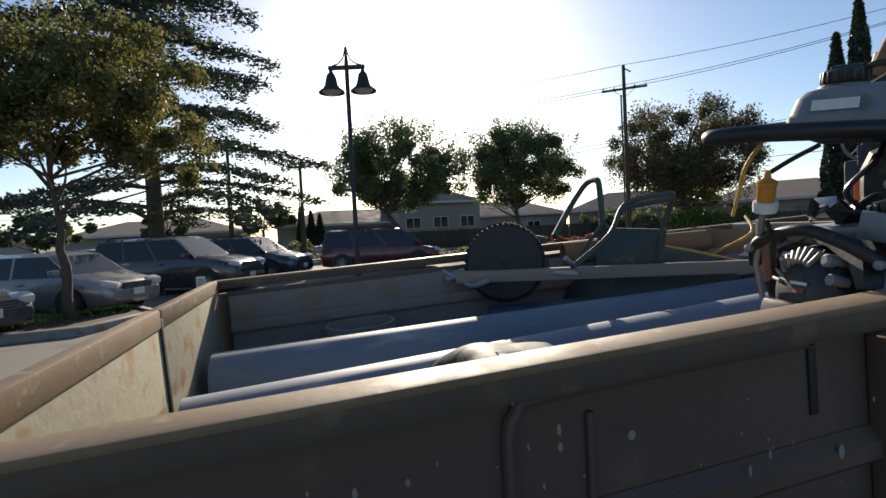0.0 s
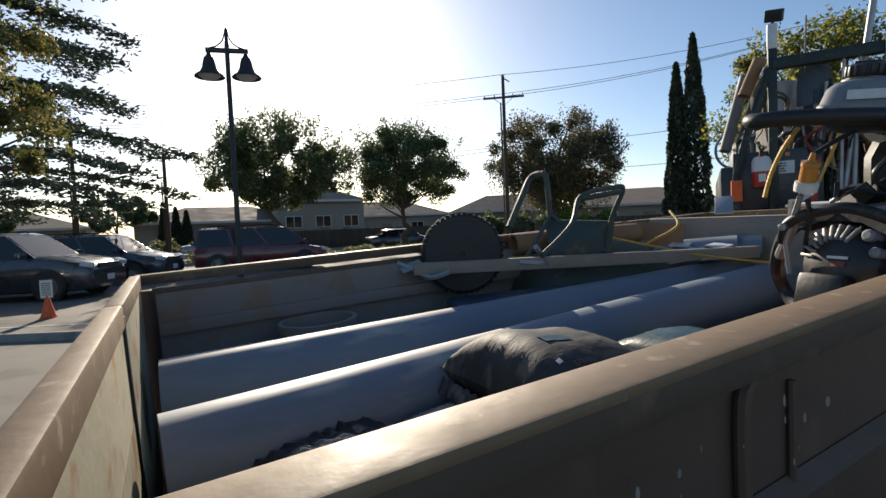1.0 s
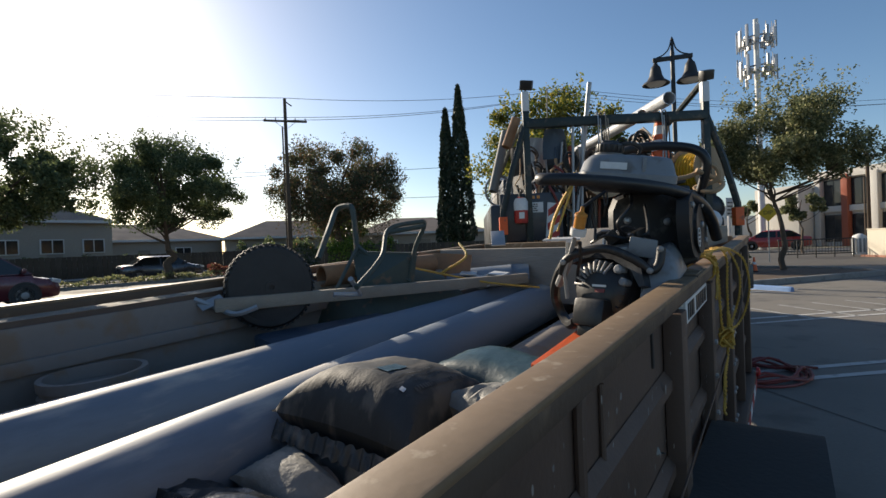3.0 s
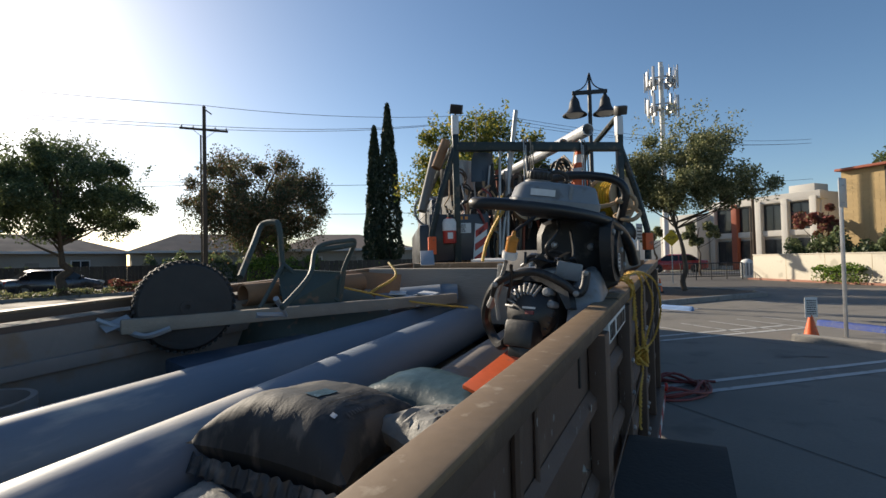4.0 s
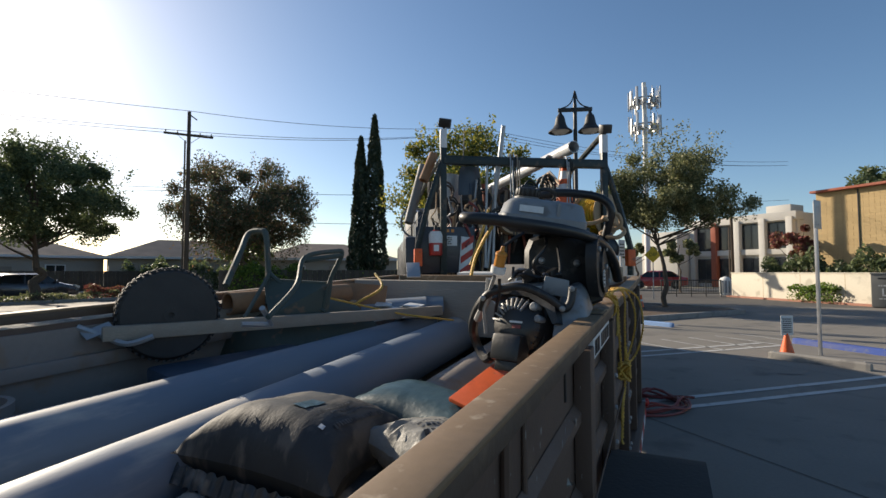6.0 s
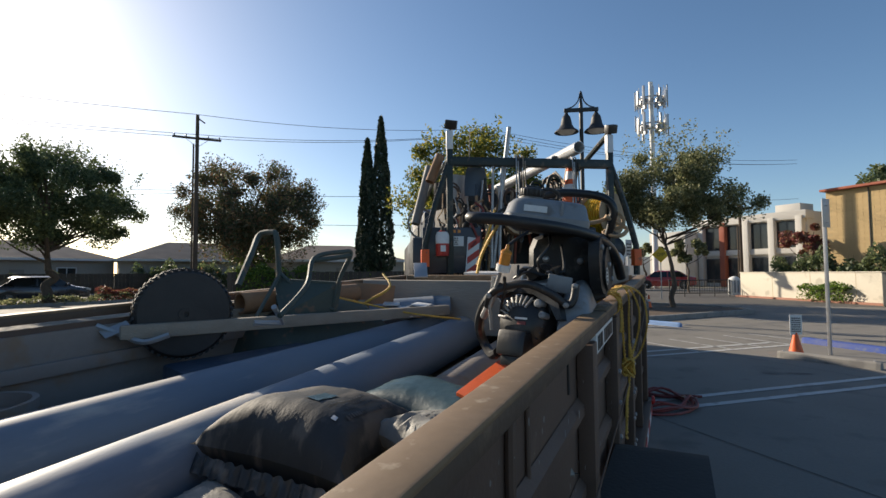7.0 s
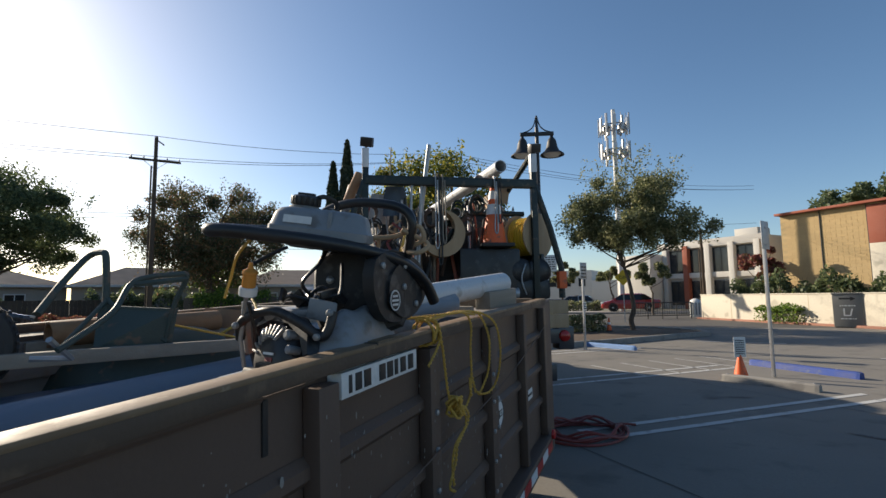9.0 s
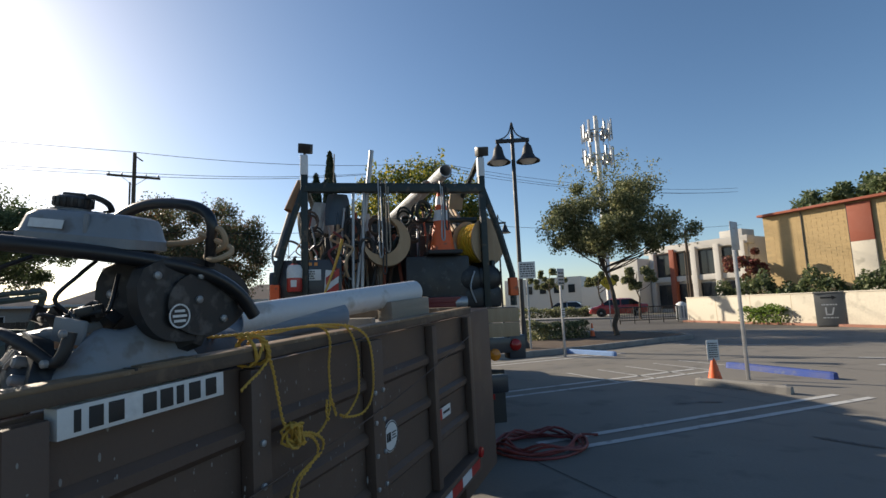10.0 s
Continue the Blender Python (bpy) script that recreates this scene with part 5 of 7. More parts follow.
for y in (0.75, 6.9):
    for x in (-0.86, 0.86):
        s = 1 if x > 0 else -1
        w = part("wheel", Geo().lathe([(0.21, 0.1), (0.2, 0.06), (0.08, 0.03), (0.07, 0.08), (0.03, 0.09)], pose(x, y, 0.4, 0, 90 * s, 0), 22), GALV, truck)
        part("tyre", Geo().lathe([(0.22, -0.11), (0.36, -0.12), (0.395, -0.08), (0.4, 0), (0.395, 0.08), (0.36, 0.12), (0.22, 0.11)], pose(x, y, 0.4, 0, 90 * s, 0), 30, True), RUBBER, w)
part("chassis", Geo().box((-0.4, 3.5, 0.75), (0.1, 7.6, 0.2)).box((0.4, 3.5, 0.75), (0.1, 7.6, 0.2)), STEEL, truck)
# two unseen boxes added under the bed to stop sun reaching the ground behind
part("axle_housing", Geo().box((0, 0.75, 0.62), (1.3, 0.6, 0.8), bevel=0.05), RUBBER, truck)
part("under_tank", Geo().box((-0.7, 2.3, 0.72), (0.5, 1.9, 0.8), bevel=0.05), RUBBER, truck)
# side bins and cab
part("side_bin", Geo().box((-1.06, 1.5, 1.5), (0.3, 2.4, 0.66), bevel=0.03), TRUCKDARK, truck)
part("side_bin", Geo().box((1.0, 2.8, 1.15), (0.24, 4.0, 0.5), bevel=0.03), TRUCKDARK, truck)
part("tool_body", Geo().box((0, 4.1, 1.95), (1.7, 1.3, 1.1), bevel=0.04), TRUCKDARK, truck, "dark tool body behind the cab")
cabg = Geo()
shell(cabg, [(0.6, 0, 6.3, 1.0, 1.3), (1.5, 0, 6.3, 1.02, 1.3), (1.8, 0, 6.25, 0.98, 1.22), (2.65, 0, 6.1, 0.9, 1.02), (2.78, 0, 6.1, 0.78, 0.86)], 28, 6)
cab = part("cab", cabg, TRUCKDARK, truck)
part("rear_window", Geo().box((0, 5.02, 2.2), (1.1, 0.02, 0.45), rot=(-5, 0, 0), bevel=0.005), CARGLASS, cab)
part("hood", Geo().box((0, 7.75, 1.1), (1.9, 0.6, 0.8), bevel=0.1), TRUCKDARK, truck)
# rack
for s in (-1, 1):
    x = 0.845 * s
    p = part("rack_post", Geo().box((x, 0, 2.14), (0.062, 0.062, 1.46), bevel=0.006), RACK, truck, "dark green steel rack post")
    part("white_band", Geo().box((x, 0, 2.79), (0.066, 0.066, 0.19), bevel=0.004), REFLECT, p)
    part("rack_brace", Geo().tube([(x, 0.0, 2.6), (s * 1.0, -0.02, 2.12), (s * 1.1, -0.03, 1.72), (s * 1.1, -0.03, 1.42)], 0.031, seg=6), RACK, truck)
    part("red_band", Geo().box((s * 1.1, -0.03, 1.6), (0.078, 0.078, 0.17), bevel=0.004), ORANGE, truck, "orange-red reflective band")
    part("work_light", Geo().box((x + 0.015, -0.02, 2.945), (0.12, 0.07, 0.09), rot=(20, -10 * s, 15 * s), bevel=0.008), BLACKPL, truck)
    part("rack_rail", Geo().tube([(x, 0.0, 2.9 if s > 0 else 2.6), (x * 1.02, 1.1, 2.66), (x * 1.02, 4.8, 2.6)], 0.03, seg=8), RACK, truck)
    part("front_post", Geo().box((x, 4.75, 2.0), (0.07, 0.07, 1.26), bevel=0.005), RACK, truck)
    part("light_bracket", Geo().tube([(x, 0, 2.88), (x + 0.02, -0.01, 2.95)], 0.012, seg=6), RACK, truck)
part("rack_crossbar", Geo().box((0, 0, 2.575), (1.7, 0.08, 0.085), bevel=0.006), RACK, truck, "dark green crossbar of the pipe rack")
part("lower_crossbar", Geo().box((0, 0.7, 2.25), (1.7, 0.06, 0.07), bevel=0.006), RACK, truck)
part("front_crossbar", Geo().box((0, 4.75, 2.6), (1.7, 0.07, 0.07), bevel=0.006), RACK, truck)


def tk(x, y, z, rx=0, ry=0, rz=0):
    """A pose on the truck: across, ahead of the rack posts, up."""
    return K @ pose(x, y, z, rx, ry, rz)


def bar_thing(name, a, b, r, material, label, category, hollow=False, group=""):
    d = Vector(b) - Vector(a)
    m = K @ Matrix.Translation(a) @ d.to_track_quat("Z", "Y").to_matrix().to_4x4()
    g = Geo().pipe((0, 0, 0), (0, 0, d.length), r, r * 0.12, 24) if hollow else Geo().tube([(0, 0, 0), (0, 0, d.length)], r, seg=10)
    return single(name, g, material, label, category, m, group)


# pipes lying on the rack, running ahead over the cab
bar_thing("pipe", (0.47, -0.12, 2.72), (-0.1, 5.0, 2.72), 0.062, WHITEPVC, "white plastic pipe carried on the truck rack", "pipe", True, "pipes on the truck")
bar_thing("pipe", (0.33, 0.2, 2.66), (-0.25, 5.0, 2.7), 0.05, WHITEPVC, "white plastic pipe carried on the truck rack", "pipe", True, "pipes on the truck")
bar_thing("pipe", (0.14, 0.5, 2.36), (-0.1, 3.0, 2.32), 0.055, WHITEPVC, "white plastic pipe lying under the crossbar", "pipe", True, "pipes on the truck")
bar_thing("pipe", (-1.16, 0.6, 2.0), (-0.98, 0.75, 2.68), 0.05, BIN, "dusty upright drain pipe strapped to the rack", "pipe", True, "pipes on the truck")
bar_thing("pipe", (-1.02, 0.3, 2.42), (-0.9, 0.35, 2.72), 0.05, CARDBOARD, "brown cardboard tube on the rack", "pipe", True, "pipes on the truck")
# shovels, rakes and bars standing at the left of the rack
rng = np.random.default_rng(31)
for k in range(9):
    x = -0.72 + 0.075 * k + rng.uniform(-0.02, 0.02)
    top = rng.uniform(2.05, 2.35)
    bar_thing("rake", (x, 0.25 + rng.uniform(-0.1, 0.1), 1.42), (x + rng.uniform(-0.08, 0.08), 0.2, top), 0.015, (LIGHTWOOD, WOOD, GALV, RUSTRED, LIGHTWOOD)[k % 5], "long-handled rake standing in the truck rack", "rake", group="tools in the rack")
bar_thing("pry_bar", (-0.4, 0.05, 1.5), (-0.22, 0.02, 2.95), 0.022, GALV, "long steel bar standing against the crossbar", "bar", group="tools in the rack")
bar_thing("pry_bar", (-0.34, 0.03, 1.5), (-0.3, 0.0, 2.62), 0.016, GALV, "steel bar standing against the crossbar", "bar", group="tools in the rack")
bar_thing("pry_bar", (-0.42, 0.02, 1.5), (-0.4, -0.01, 2.6), 0.014, GALV, "thin steel bar standing against the crossbar", "bar", group="tools in the rack")
bar_thing("whip_aerial", (-0.6, 0.3, 2.4), (-0.58, 0.3, 3.0), 0.006, WOOD, "thin upright wooden stake at the rack", "stake")


def shovel(m, material, label):
    root = thing("shovel", m, label, "shovel", "tools in the rack")
    part("shaft", Geo().tube([(0, 0, -0.9), (0, 0, 0)], 0.016, seg=8), LIGHTWOOD, root)
    part("blade", Geo().grid(lambda u, v: ((2 * u - 1) * 0.12 * (1 - 0.25 * v ** 4), 0.03 * (2 * u - 1) ** 2 + 0.01, 0.3 * v), 8, 8), material, root)
    part("socket", Geo().tube([(0, 0, -0.12), (0, 0.01, 0.12)], 0.021, 0.01, seg=8), material, root)
    return root


shovel(tk(-0.55, 0.12, 2.25), SHOVELBLUE, "snow shovel with a dull blue blade standing upright")
shovel(tk(-0.7, 0.3, 2.2, 4, 3, 20), GALV, "steel shovel standing blade up in the rack")
shovel(tk(-0.2, 0.35, 2.1, -6, -5, 70), GALV, "steel shovel standing blade up in the rack")
shovel(tk(-0.85, 0.4, 2.15, 5, -8, -30), BLACKPL, "black shovel standing blade up in the rack")

# denser clutter of bars, hooks and bundles along the rack
rng = np.random.default_rng(71)
for k in range(34):
    x = rng.uniform(-0.8, 0.72)
    z0, z1 = rng.uniform(1.45, 1.7), rng.uniform(1.95, 2.5)
    bar_thing("scaffold_bar", (x, rng.uniform(0.08, 0.4), z0), (x + rng.uniform(-0.12, 0.12), rng.uniform(0.08, 0.4), z1), rng.uniform(0.008, 0.022), (RUBBER, GALV, STEEL, RACK, WOOD, RUSTRED)[k % 6], "dark steel bar standing in the truck rack", "bar", group="bars in the rack")
for k in range(14):
    x = rng.uniform(-0.85, 0.3)
    c = Geo().tube([(0.07 * math.cos(a * 0.5236), 0.02 * math.sin(a), 0.09 * math.sin(a * 0.5236)) for a in range(12)], rng.uniform(0.008, 0.02), seg=6, closed=True)
    c.tube([(0.06 * math.cos(a * 0.5236 + 0.2), 0.03, 0.08 * math.sin(a * 0.5236 + 0.2) - 0.02) for a in range(12)], 0.012, seg=6, closed=True)
    single("coiled_line", c, (RUBBER, RACK, STEEL, RUBBER)[k % 4], "small coiled line hung on the rack", "coil", tk(x, rng.uniform(0.02, 0.15), rng.uniform(1.85, 2.4)), "coils on the rack")
# fire extinguisher, striped barricade, small sign
ext = thing("fire_extinguisher", tk(-0.93, -0.06, 1.62), "small white and red fire extinguisher on the rack", "fire extinguisher")
part("cylinder", Geo().lathe([(0.06, 0), (0.065, 0.02), (0.065, 0.18), (0.05, 0.23), (0.02, 0.25)], None, 22), RED, ext)
part("collar", Geo().lathe([(0.068, 0.12), (0.068, 0.2), (0.052, 0.235)], None, 22), WHITE, ext)
part("valve", Geo().box((0, 0, 0.27), (0.03, 0.05, 0.05), bevel=0.006).box((0.01, -0.04, 0.3), (0.02, 0.12, 0.014), rot=(14, 0, 0), bevel=0.004), BLACKPL, ext)
part("label", Geo().box((0, -0.066, 0.07), (0.05, 0.004, 0.06)), WHITE, ext)
bp = thing("back_panel", tk(-0.82, 0.04, 1.44), "dark steel panel at the rear of the truck", "panel")
part("sheet", Geo().box((0, 0, 0.24), (0.6, 0.03, 0.46), bevel=0.005), TRUCKDARK, bp)
lb = part("small_sign", Geo().box((0.04, -0.02, 0.33), (0.15, 0.006, 0.1), bevel=0.002), WHITE, bp)
part("lettering", bars(Geo(), 0.12, 0.08, 4, 0.33, 9, -0.025).box((0.04, -0.025, 0.33), (0.001, 0.001, 0.001)), INK, lb)
part("number_marks", Geo().box((-0.03, -0.018, 0.43), (0.03, 0.004, 0.03)).box((0.02, -0.018, 0.43), (0.03, 0.004, 0.03)).box((0.07, -0.018, 0.43), (0.03, 0.004, 0.03)), AMBERLENS, bp)
br = thing("barricade_board", tk(-0.62, 0.02, 1.38) @ Matrix.Diagonal((0.72, 1, 0.95, 1)), "red and white striped barricade board on the truck", "barricade")
part("board", Geo().box((0, 0, 0.22), (0.17, 0.02, 0.46), rot=(0, 6, 0), bevel=0.003), WHITE, br)
for k in range(3):
    part("stripe", Geo().prism([(-0.085, 0), (0.085, 0.09), (0.085, 0.16), (-0.085, 0.07)], 0.003, pose(0.0 + 0.013 * k, -0.0115, 0.03 + 0.14 * k, 90, 0, 0)), RED, br)
cone(tk(0.44, 0.06, 1.93), 0.66, "tall orange cone with two white bands on the truck", 2, base=True)
single("cone_stand", Geo().box((0, 0, 0), (0.62, 0.5, 0.5), bevel=0.03), BLACKPL, "black equipment housing on the truck bed", "machine", tk(0.38, 0.25, 1.67))
# hose reel
reel = thing("hose_reel", tk(0.84, 0.2, 2.06, 0, 0, -58), "wooden cable reel wound with yellow hose", "reel")
for x in (-0.13, 0.13):
    part("flange", Geo().lathe([(0.03, -0.008), (0.235, -0.008), (0.24, 0), (0.235, 0.008), (0.03, 0.008)], pose(x, 0, 0, 0, 90, 0), 32), LIGHTWOOD, reel)
pts = []
for k in range(14 * 24):
    a = 2 * math.pi * k / 24
    pts.append((-0.115 + 0.23 * abs(((k / 24) % 14) / 14 * 2 - 1), (0.185 + 0.006 * (k // 168)) * math.cos(a), (0.185 + 0.006 * (k // 168)) * math.sin(a)))
part("hose", Geo().tube(pts, 0.013, seg=6), YELLOW, reel)
part("core", Geo().tube([(-0.13, 0, 0), (0.13, 0, 0)], 0.17, seg=24), YELLOW, reel)
part("reel_stand", Geo().box((0, 0.02, -0.4), (0.34, 0.05, 0.42), bevel=0.01), RACK, reel)
# compressor and wheel on the right rear, arched wooden piece, red hose
comp = thing("compressor", tk(0.78, 0.1, 1.41), "black compressor with round housings on the bed", "compressor")
for x, z, r in ((-0.08, 0.28, 0.13), (0.1, 0.28, 0.13)):
    part("housing", Geo().lathe([(r * 0.4, -0.1), (r, -0.09), (r, 0.08), (r * 0.8, 0.1), (r * 0.2, 0.11)], pose(x, 0, z, 90), 24), BLACKPL, comp)
part("motor", Geo().box((0.02, 0.05, 0.1), (0.4, 0.3, 0.2), bevel=0.04), BLACKPL, comp)
part("cable", Geo().tube(curve_pts([(-0.05, -0.12, 0.35), (-0.1, -0.14, 0.2), (-0.05, -0.13, 0.05)], 6), 0.008, seg=6), GALV, comp)
rim_out = [(0.2 * math.cos(math.radians(a)), 0.2 * math.sin(math.radians(a))) for a in range(-160, 81, 10)]
rim_in = [(-0.045 + 0.155 * math.cos(math.radians(a)), 0.045 + 0.155 * math.sin(math.radians(a))) for a in range(70, -151, -10)]
arch = placed(Geo().prism(rim_out + rim_in, 0.16, None), pose(0, 0.16, 0, 90))
single("curved_form", arch, LIGHTWOOD, "curved pale wooden ring segment among the tools", "ring", tk(-0.1, -0.04, 2.06) @ Matrix.Diagonal((1.1, 1, 1.15, 1)))
g = Geo()
pts = [((0.2 + 0.012 * (k // 22)) * math.cos(k / 22 * 6.283), 0.12 * math.sin(k / 22 * 6.283), 0.02 + 0.017 * (k // 22)) for k in range(5 * 22)]
single("bed_hose", g.tube(pts, 0.014, seg=6), HOSERED, "dark red hose coiled at the rear of the bed", "hose", tk(0.36, -0.05, 1.42))
bar_thing("tank_cylinder", (0.2, -0.1, 1.47), (0.62, -0.1, 1.47), 0.055, GALV, "small pale metal cylinder lying on the bed", "cylinder")
# assorted machinery and bundles that fill the bed behind the rack
rng = np.random.default_rng(44)
for k in range(26):
    x, y = rng.uniform(-0.75, 0.75), rng.uniform(0.35, 2.3)
    s = rng.uniform(0.12, 0.42, 3)
    mm = (BLACKPL, TRUCKDARK, GREYPL, WOOD, RUBBER, RACK)[k % 6]
    z = 1.41 + s[2] / 2 + (0.22 if k > 13 else 0)
    single("tool_box", Geo().box((0, 0, 0), tuple(s), bevel=0.03), mm, "dark tool box in the loaded truck bed", "tool box", tk(x, y, z, 0, 0, rng.uniform(-30, 30)), "boxes in the truck bed")
for k in range(12):
    x = rng.uniform(-0.95, -0.4)
    pts = [(0, 0, 0)]
    for j in range(5):
        pts.append((rng.normal() * 0.05, rng.normal() * 0.05, -0.09 * (j + 1)))
    single("extension_lead", Geo().tube(curve_pts(pts, 4), rng.uniform(0.006, 0.016), seg=6), (HOSERED, GALV, RUBBER, LIGHTWOOD)[k % 4], "extension lead hanging on the rack", "lead", tk(x, rng.uniform(0, 0.25), rng.uniform(1.95, 2.35)), "leads on the rack")
bar_thing("cross_bar", (-0.92, 0.55, 2.36), (0.92, 0.55, 2.36), 0.03, RACK, "dark steel bar across the rack", "bar")
for k in range(7):
    bar_thing("slat_bundle", (0.62 + 0.03 * k, 0.5, 2.2 + 0.03 * (k % 3)), (0.72 + 0.03 * k, 1.8, 2.75 + 0.02 * k), 0.016, LIGHTWOOD if k % 2 else WOOD, "pale wooden stake tied in a bundle on the rack", "stake", group="stake bundle")
for nm, c, d, rz in (("tool_chest", (0.15, 0.62, 1.78), (0.9, 0.5, 0.8), 3), ("generator", (-0.45, 0.75, 1.7), (0.55, 0.6, 0.6), -5), ("crate", (0.0, 1.75, 1.92), (1.5, 1.5, 1.05), 2)):
    single(nm, Geo().box((0, 0, 0), d, bevel=0.04).box((0, -d[1] / 2, 0.08), (d[0] * 0.8, 0.03, 0.05), bevel=0.008).box((0, -d[1] / 2, -0.12), (d[0] * 0.8, 0.03, 0.03), bevel=0.006), RUBBER, "black " + nm.replace("_", " ") + " packed in the truck bed", nm.replace("_", " "), tk(*c, 0, 0, rz))
for k, (x, z) in enumerate(((-0.17, 1.95), (-0.14, 1.8), (-0.1, 2.0), (0.42, 2.1), (0.46, 2.2))):
    single("tow_rope", Geo().tube(curve_pts([(0, 0.05, 2.61), (0, 0.0, 2.64), (0, -0.055, 2.6), (0.01 * (k % 2), -0.05, (z + 2.6) / 2), (0.0, -0.05, z), (0.025, -0.05, z - 0.03), (0.03, -0.05, z + 0.1), (0.02, -0.055, 2.58)], 5), 0.007, seg=6), (GALV, RUBBER, WOOD)[k % 3], "looped rope hung over the rack crossbar", "rope", tk(x, 0, 0), "ropes on the crossbar")
single("stake_crate", Geo().box((0, 0, 0), (0.16, 0.03, 0.22), bevel=0.004), LIGHTWOOD, "pale wooden board standing on the rack", "board", tk(0.78, 0.9, 2.66, 10, 6, 0))
part_w = thing("bicycle_wheel", tk(-1.08, 0.75, 2.02, 0, 0, 25), "small spoked wheel hung on the rack side", "wheel")
part("rim", Geo().tube([(0.17 * math.cos(a * math.pi / 16), 0, 0.17 * math.sin(a * math.pi / 16)) for a in range(32)], 0.013, seg=8, closed=True), GREYPL, part_w)
for k in range(8):
    part("spoke", Geo().tube([(0, 0, 0), (0.17 * math.cos(k * math.pi / 4), 0, 0.17 * math.sin(k * math.pi / 4))], 0.004, seg=5), GALV, part_w)
single("hanging_rope", Geo().tube(curve_pts([(0, 0, 0), (-0.04, 0, -0.15), (-0.1, 0.02, -0.32), (-0.17, 0, -0.5)], 6), 0.022, 0.014, seg=7, flat=0.6), YELLOWROPE, "braided yellow strap hanging behind the trailer", "strap", K @ pose(-0.5, -0.5, 2.02))


# ---- street furniture ----
def lamp_post(at, turn, h, label="black street lamp with two bell shades"):
    root = thing("street_lamp", pose(*at, 0, 0, turn), label, "street lamp", "street lamps")
    part("post", Geo().lathe([(0.16, 0), (0.16, 0.12), (0.1, 0.2), (0.09, 0.8), (0.07, 0.9), (0.06, h * 0.93), (0.045, h * 0.95), (0.03, h - 0.12), (0.05, h - 0.1), (0.03, h - 0.04), (0.005, h)], None, 14), LAMPBLACK, root)
    part("cross_arm", Geo().box((0, 0, h - 0.62), (1.06, 0.09, 0.12), bevel=0.015), LAMPBLACK, root)
    for s in (-1, 1):
        part("scroll", Geo().tube(curve_pts([(s * 0.03, 0, h - 0.12), (s * 0.1, 0, h - 0.35), (s * 0.25, 0, h - 0.5), (s * 0.42, 0, h - 0.56)], 6), 0.02, seg=6), LAMPBLACK, root)
        b = part("shade", Geo().lathe([(0.03, 0.0), (0.05, -0.05), (0.08, -0.12), (0.12, -0.16), (0.15, -0.26), (0.18, -0.42), (0.24, -0.54), (0.37, -0.64), (0.38, -0.67), (0.35, -0.66), (0.2, -0.52), (0.14, -0.3), (0.02, -0.2)], pose(s * 0.46, 0, h - 0.66), 24), LAMPBLACK, root, "dark bell shaped lamp shade")
        part("glass", Geo().lathe([(0.28, -0.63), (0.2, -0.7), (0.02, -0.73)], pose(s * 0.46, 0, h - 0.66), 18), WHITE, b)
    return root


lamp_post((-2.35, 15.55, 0.1), 18, 7.1)
lamp_post((-14.01, 1.87, 0.0), 75, 6.98)
lamp_post((-7.6, 33.0, 0.0), 10, 7.6)
noti = thing("notice_board", pose(-2.1, 15.3, 0, 0, 0, 20), "white notice fixed below the street lamp", "sign")
part("panel", Geo().box((0, -0.12, 2.42), (0.5, 0.01, 0.5), bevel=0.003), WHITE, noti)
part("lettering", bars(Geo(), 0.42, 0.42, 6, 2.42, 5, -0.128), INK, noti)
part("bracket", Geo().box((0, -0.06, 2.42), (0.06, 0.12, 0.06)).box((0, 0, 1.25), (0.05, 0.05, 2.5)), GALV, noti)


def power_pole(at, h, turn, arms=((0.3, 1.3),), label="tall wooden power pole with crossarm"):
    root = thing("power_pole", pose(*at, 0, 0, turn), label, "power pole", "power poles")
    part("pole", Geo().tube([(0, 0, 0), (0, 0, h * 0.5), (0, 0, h)], 0.15, 0.1, seg=12), POLEWOOD, root)
    for dz, w in arms:
        part("crossarm", Geo().box((0, 0, h - dz), (w * 2, 0.1, 0.13), bevel=0.01), POLEWOOD, root)
        for x in (-w * 0.92, -w * 0.45, w * 0.45, w * 0.92):
            part("insulator", Geo().lathe([(0.02, 0), (0.05, 0.04), (0.03, 0.07), (0.05, 0.1), (0.02, 0.15)], pose(x, 0, h - dz + 0.06), 8), GREYPL, root)
        part("arm_brace", Geo().tube([(-w * 0.5, 0.04, h - dz), (0, 0.06, h - dz - 0.55), (w * 0.5, 0.04, h - dz)], 0.018, seg=5), GALV, root)
    part("climb_bracket", Geo().box((0.2, 0, h - 0.3), (0.55, 0.05, 0.07), rot=(0, 35, 0)), POLEWOOD, root)
    part("riser", Geo().tube([(-0.2, 0, 0), (-0.2, 0, h - 1.8)], 0.05, seg=8), POLEWOOD, root)
    return root


power_pole((-26.2, 20.3, 0), 11.3, 52, ((1.45, 1.35),))
power_pole((-13.5, 36.5, 0), 13.2, 25, ((0.5, 0.9),), "wooden power pole behind the street tree")
power_pole((-38.0, -4.6, 0), 9.2, 70, ((0.4, 0.9),), "slim wooden power pole beyond the cars")
power_pole((-36.0, 0.4, 0), 6.9, 70, ((0.3, 0.8),), "slim wooden power pole beyond the cars")
power_pole((5.0, 46.0, 0), 6.9, 0, ((0.4, 0.9),), "brown wooden power pole by the white building")


def wires(pairs):
    for a, b, sag in pairs:
        a, b = Vector(a), Vector(b)
        pts = [a.lerp(b, k / 16) - Vector((0, 0, sag * 4 * (k / 16) * (1 - k / 16))) for k in range(17)]
        single("power_line", Geo().tube(pts, 0.017, seg=5), INK, "thin black overhead power line", "cable", group="power lines")


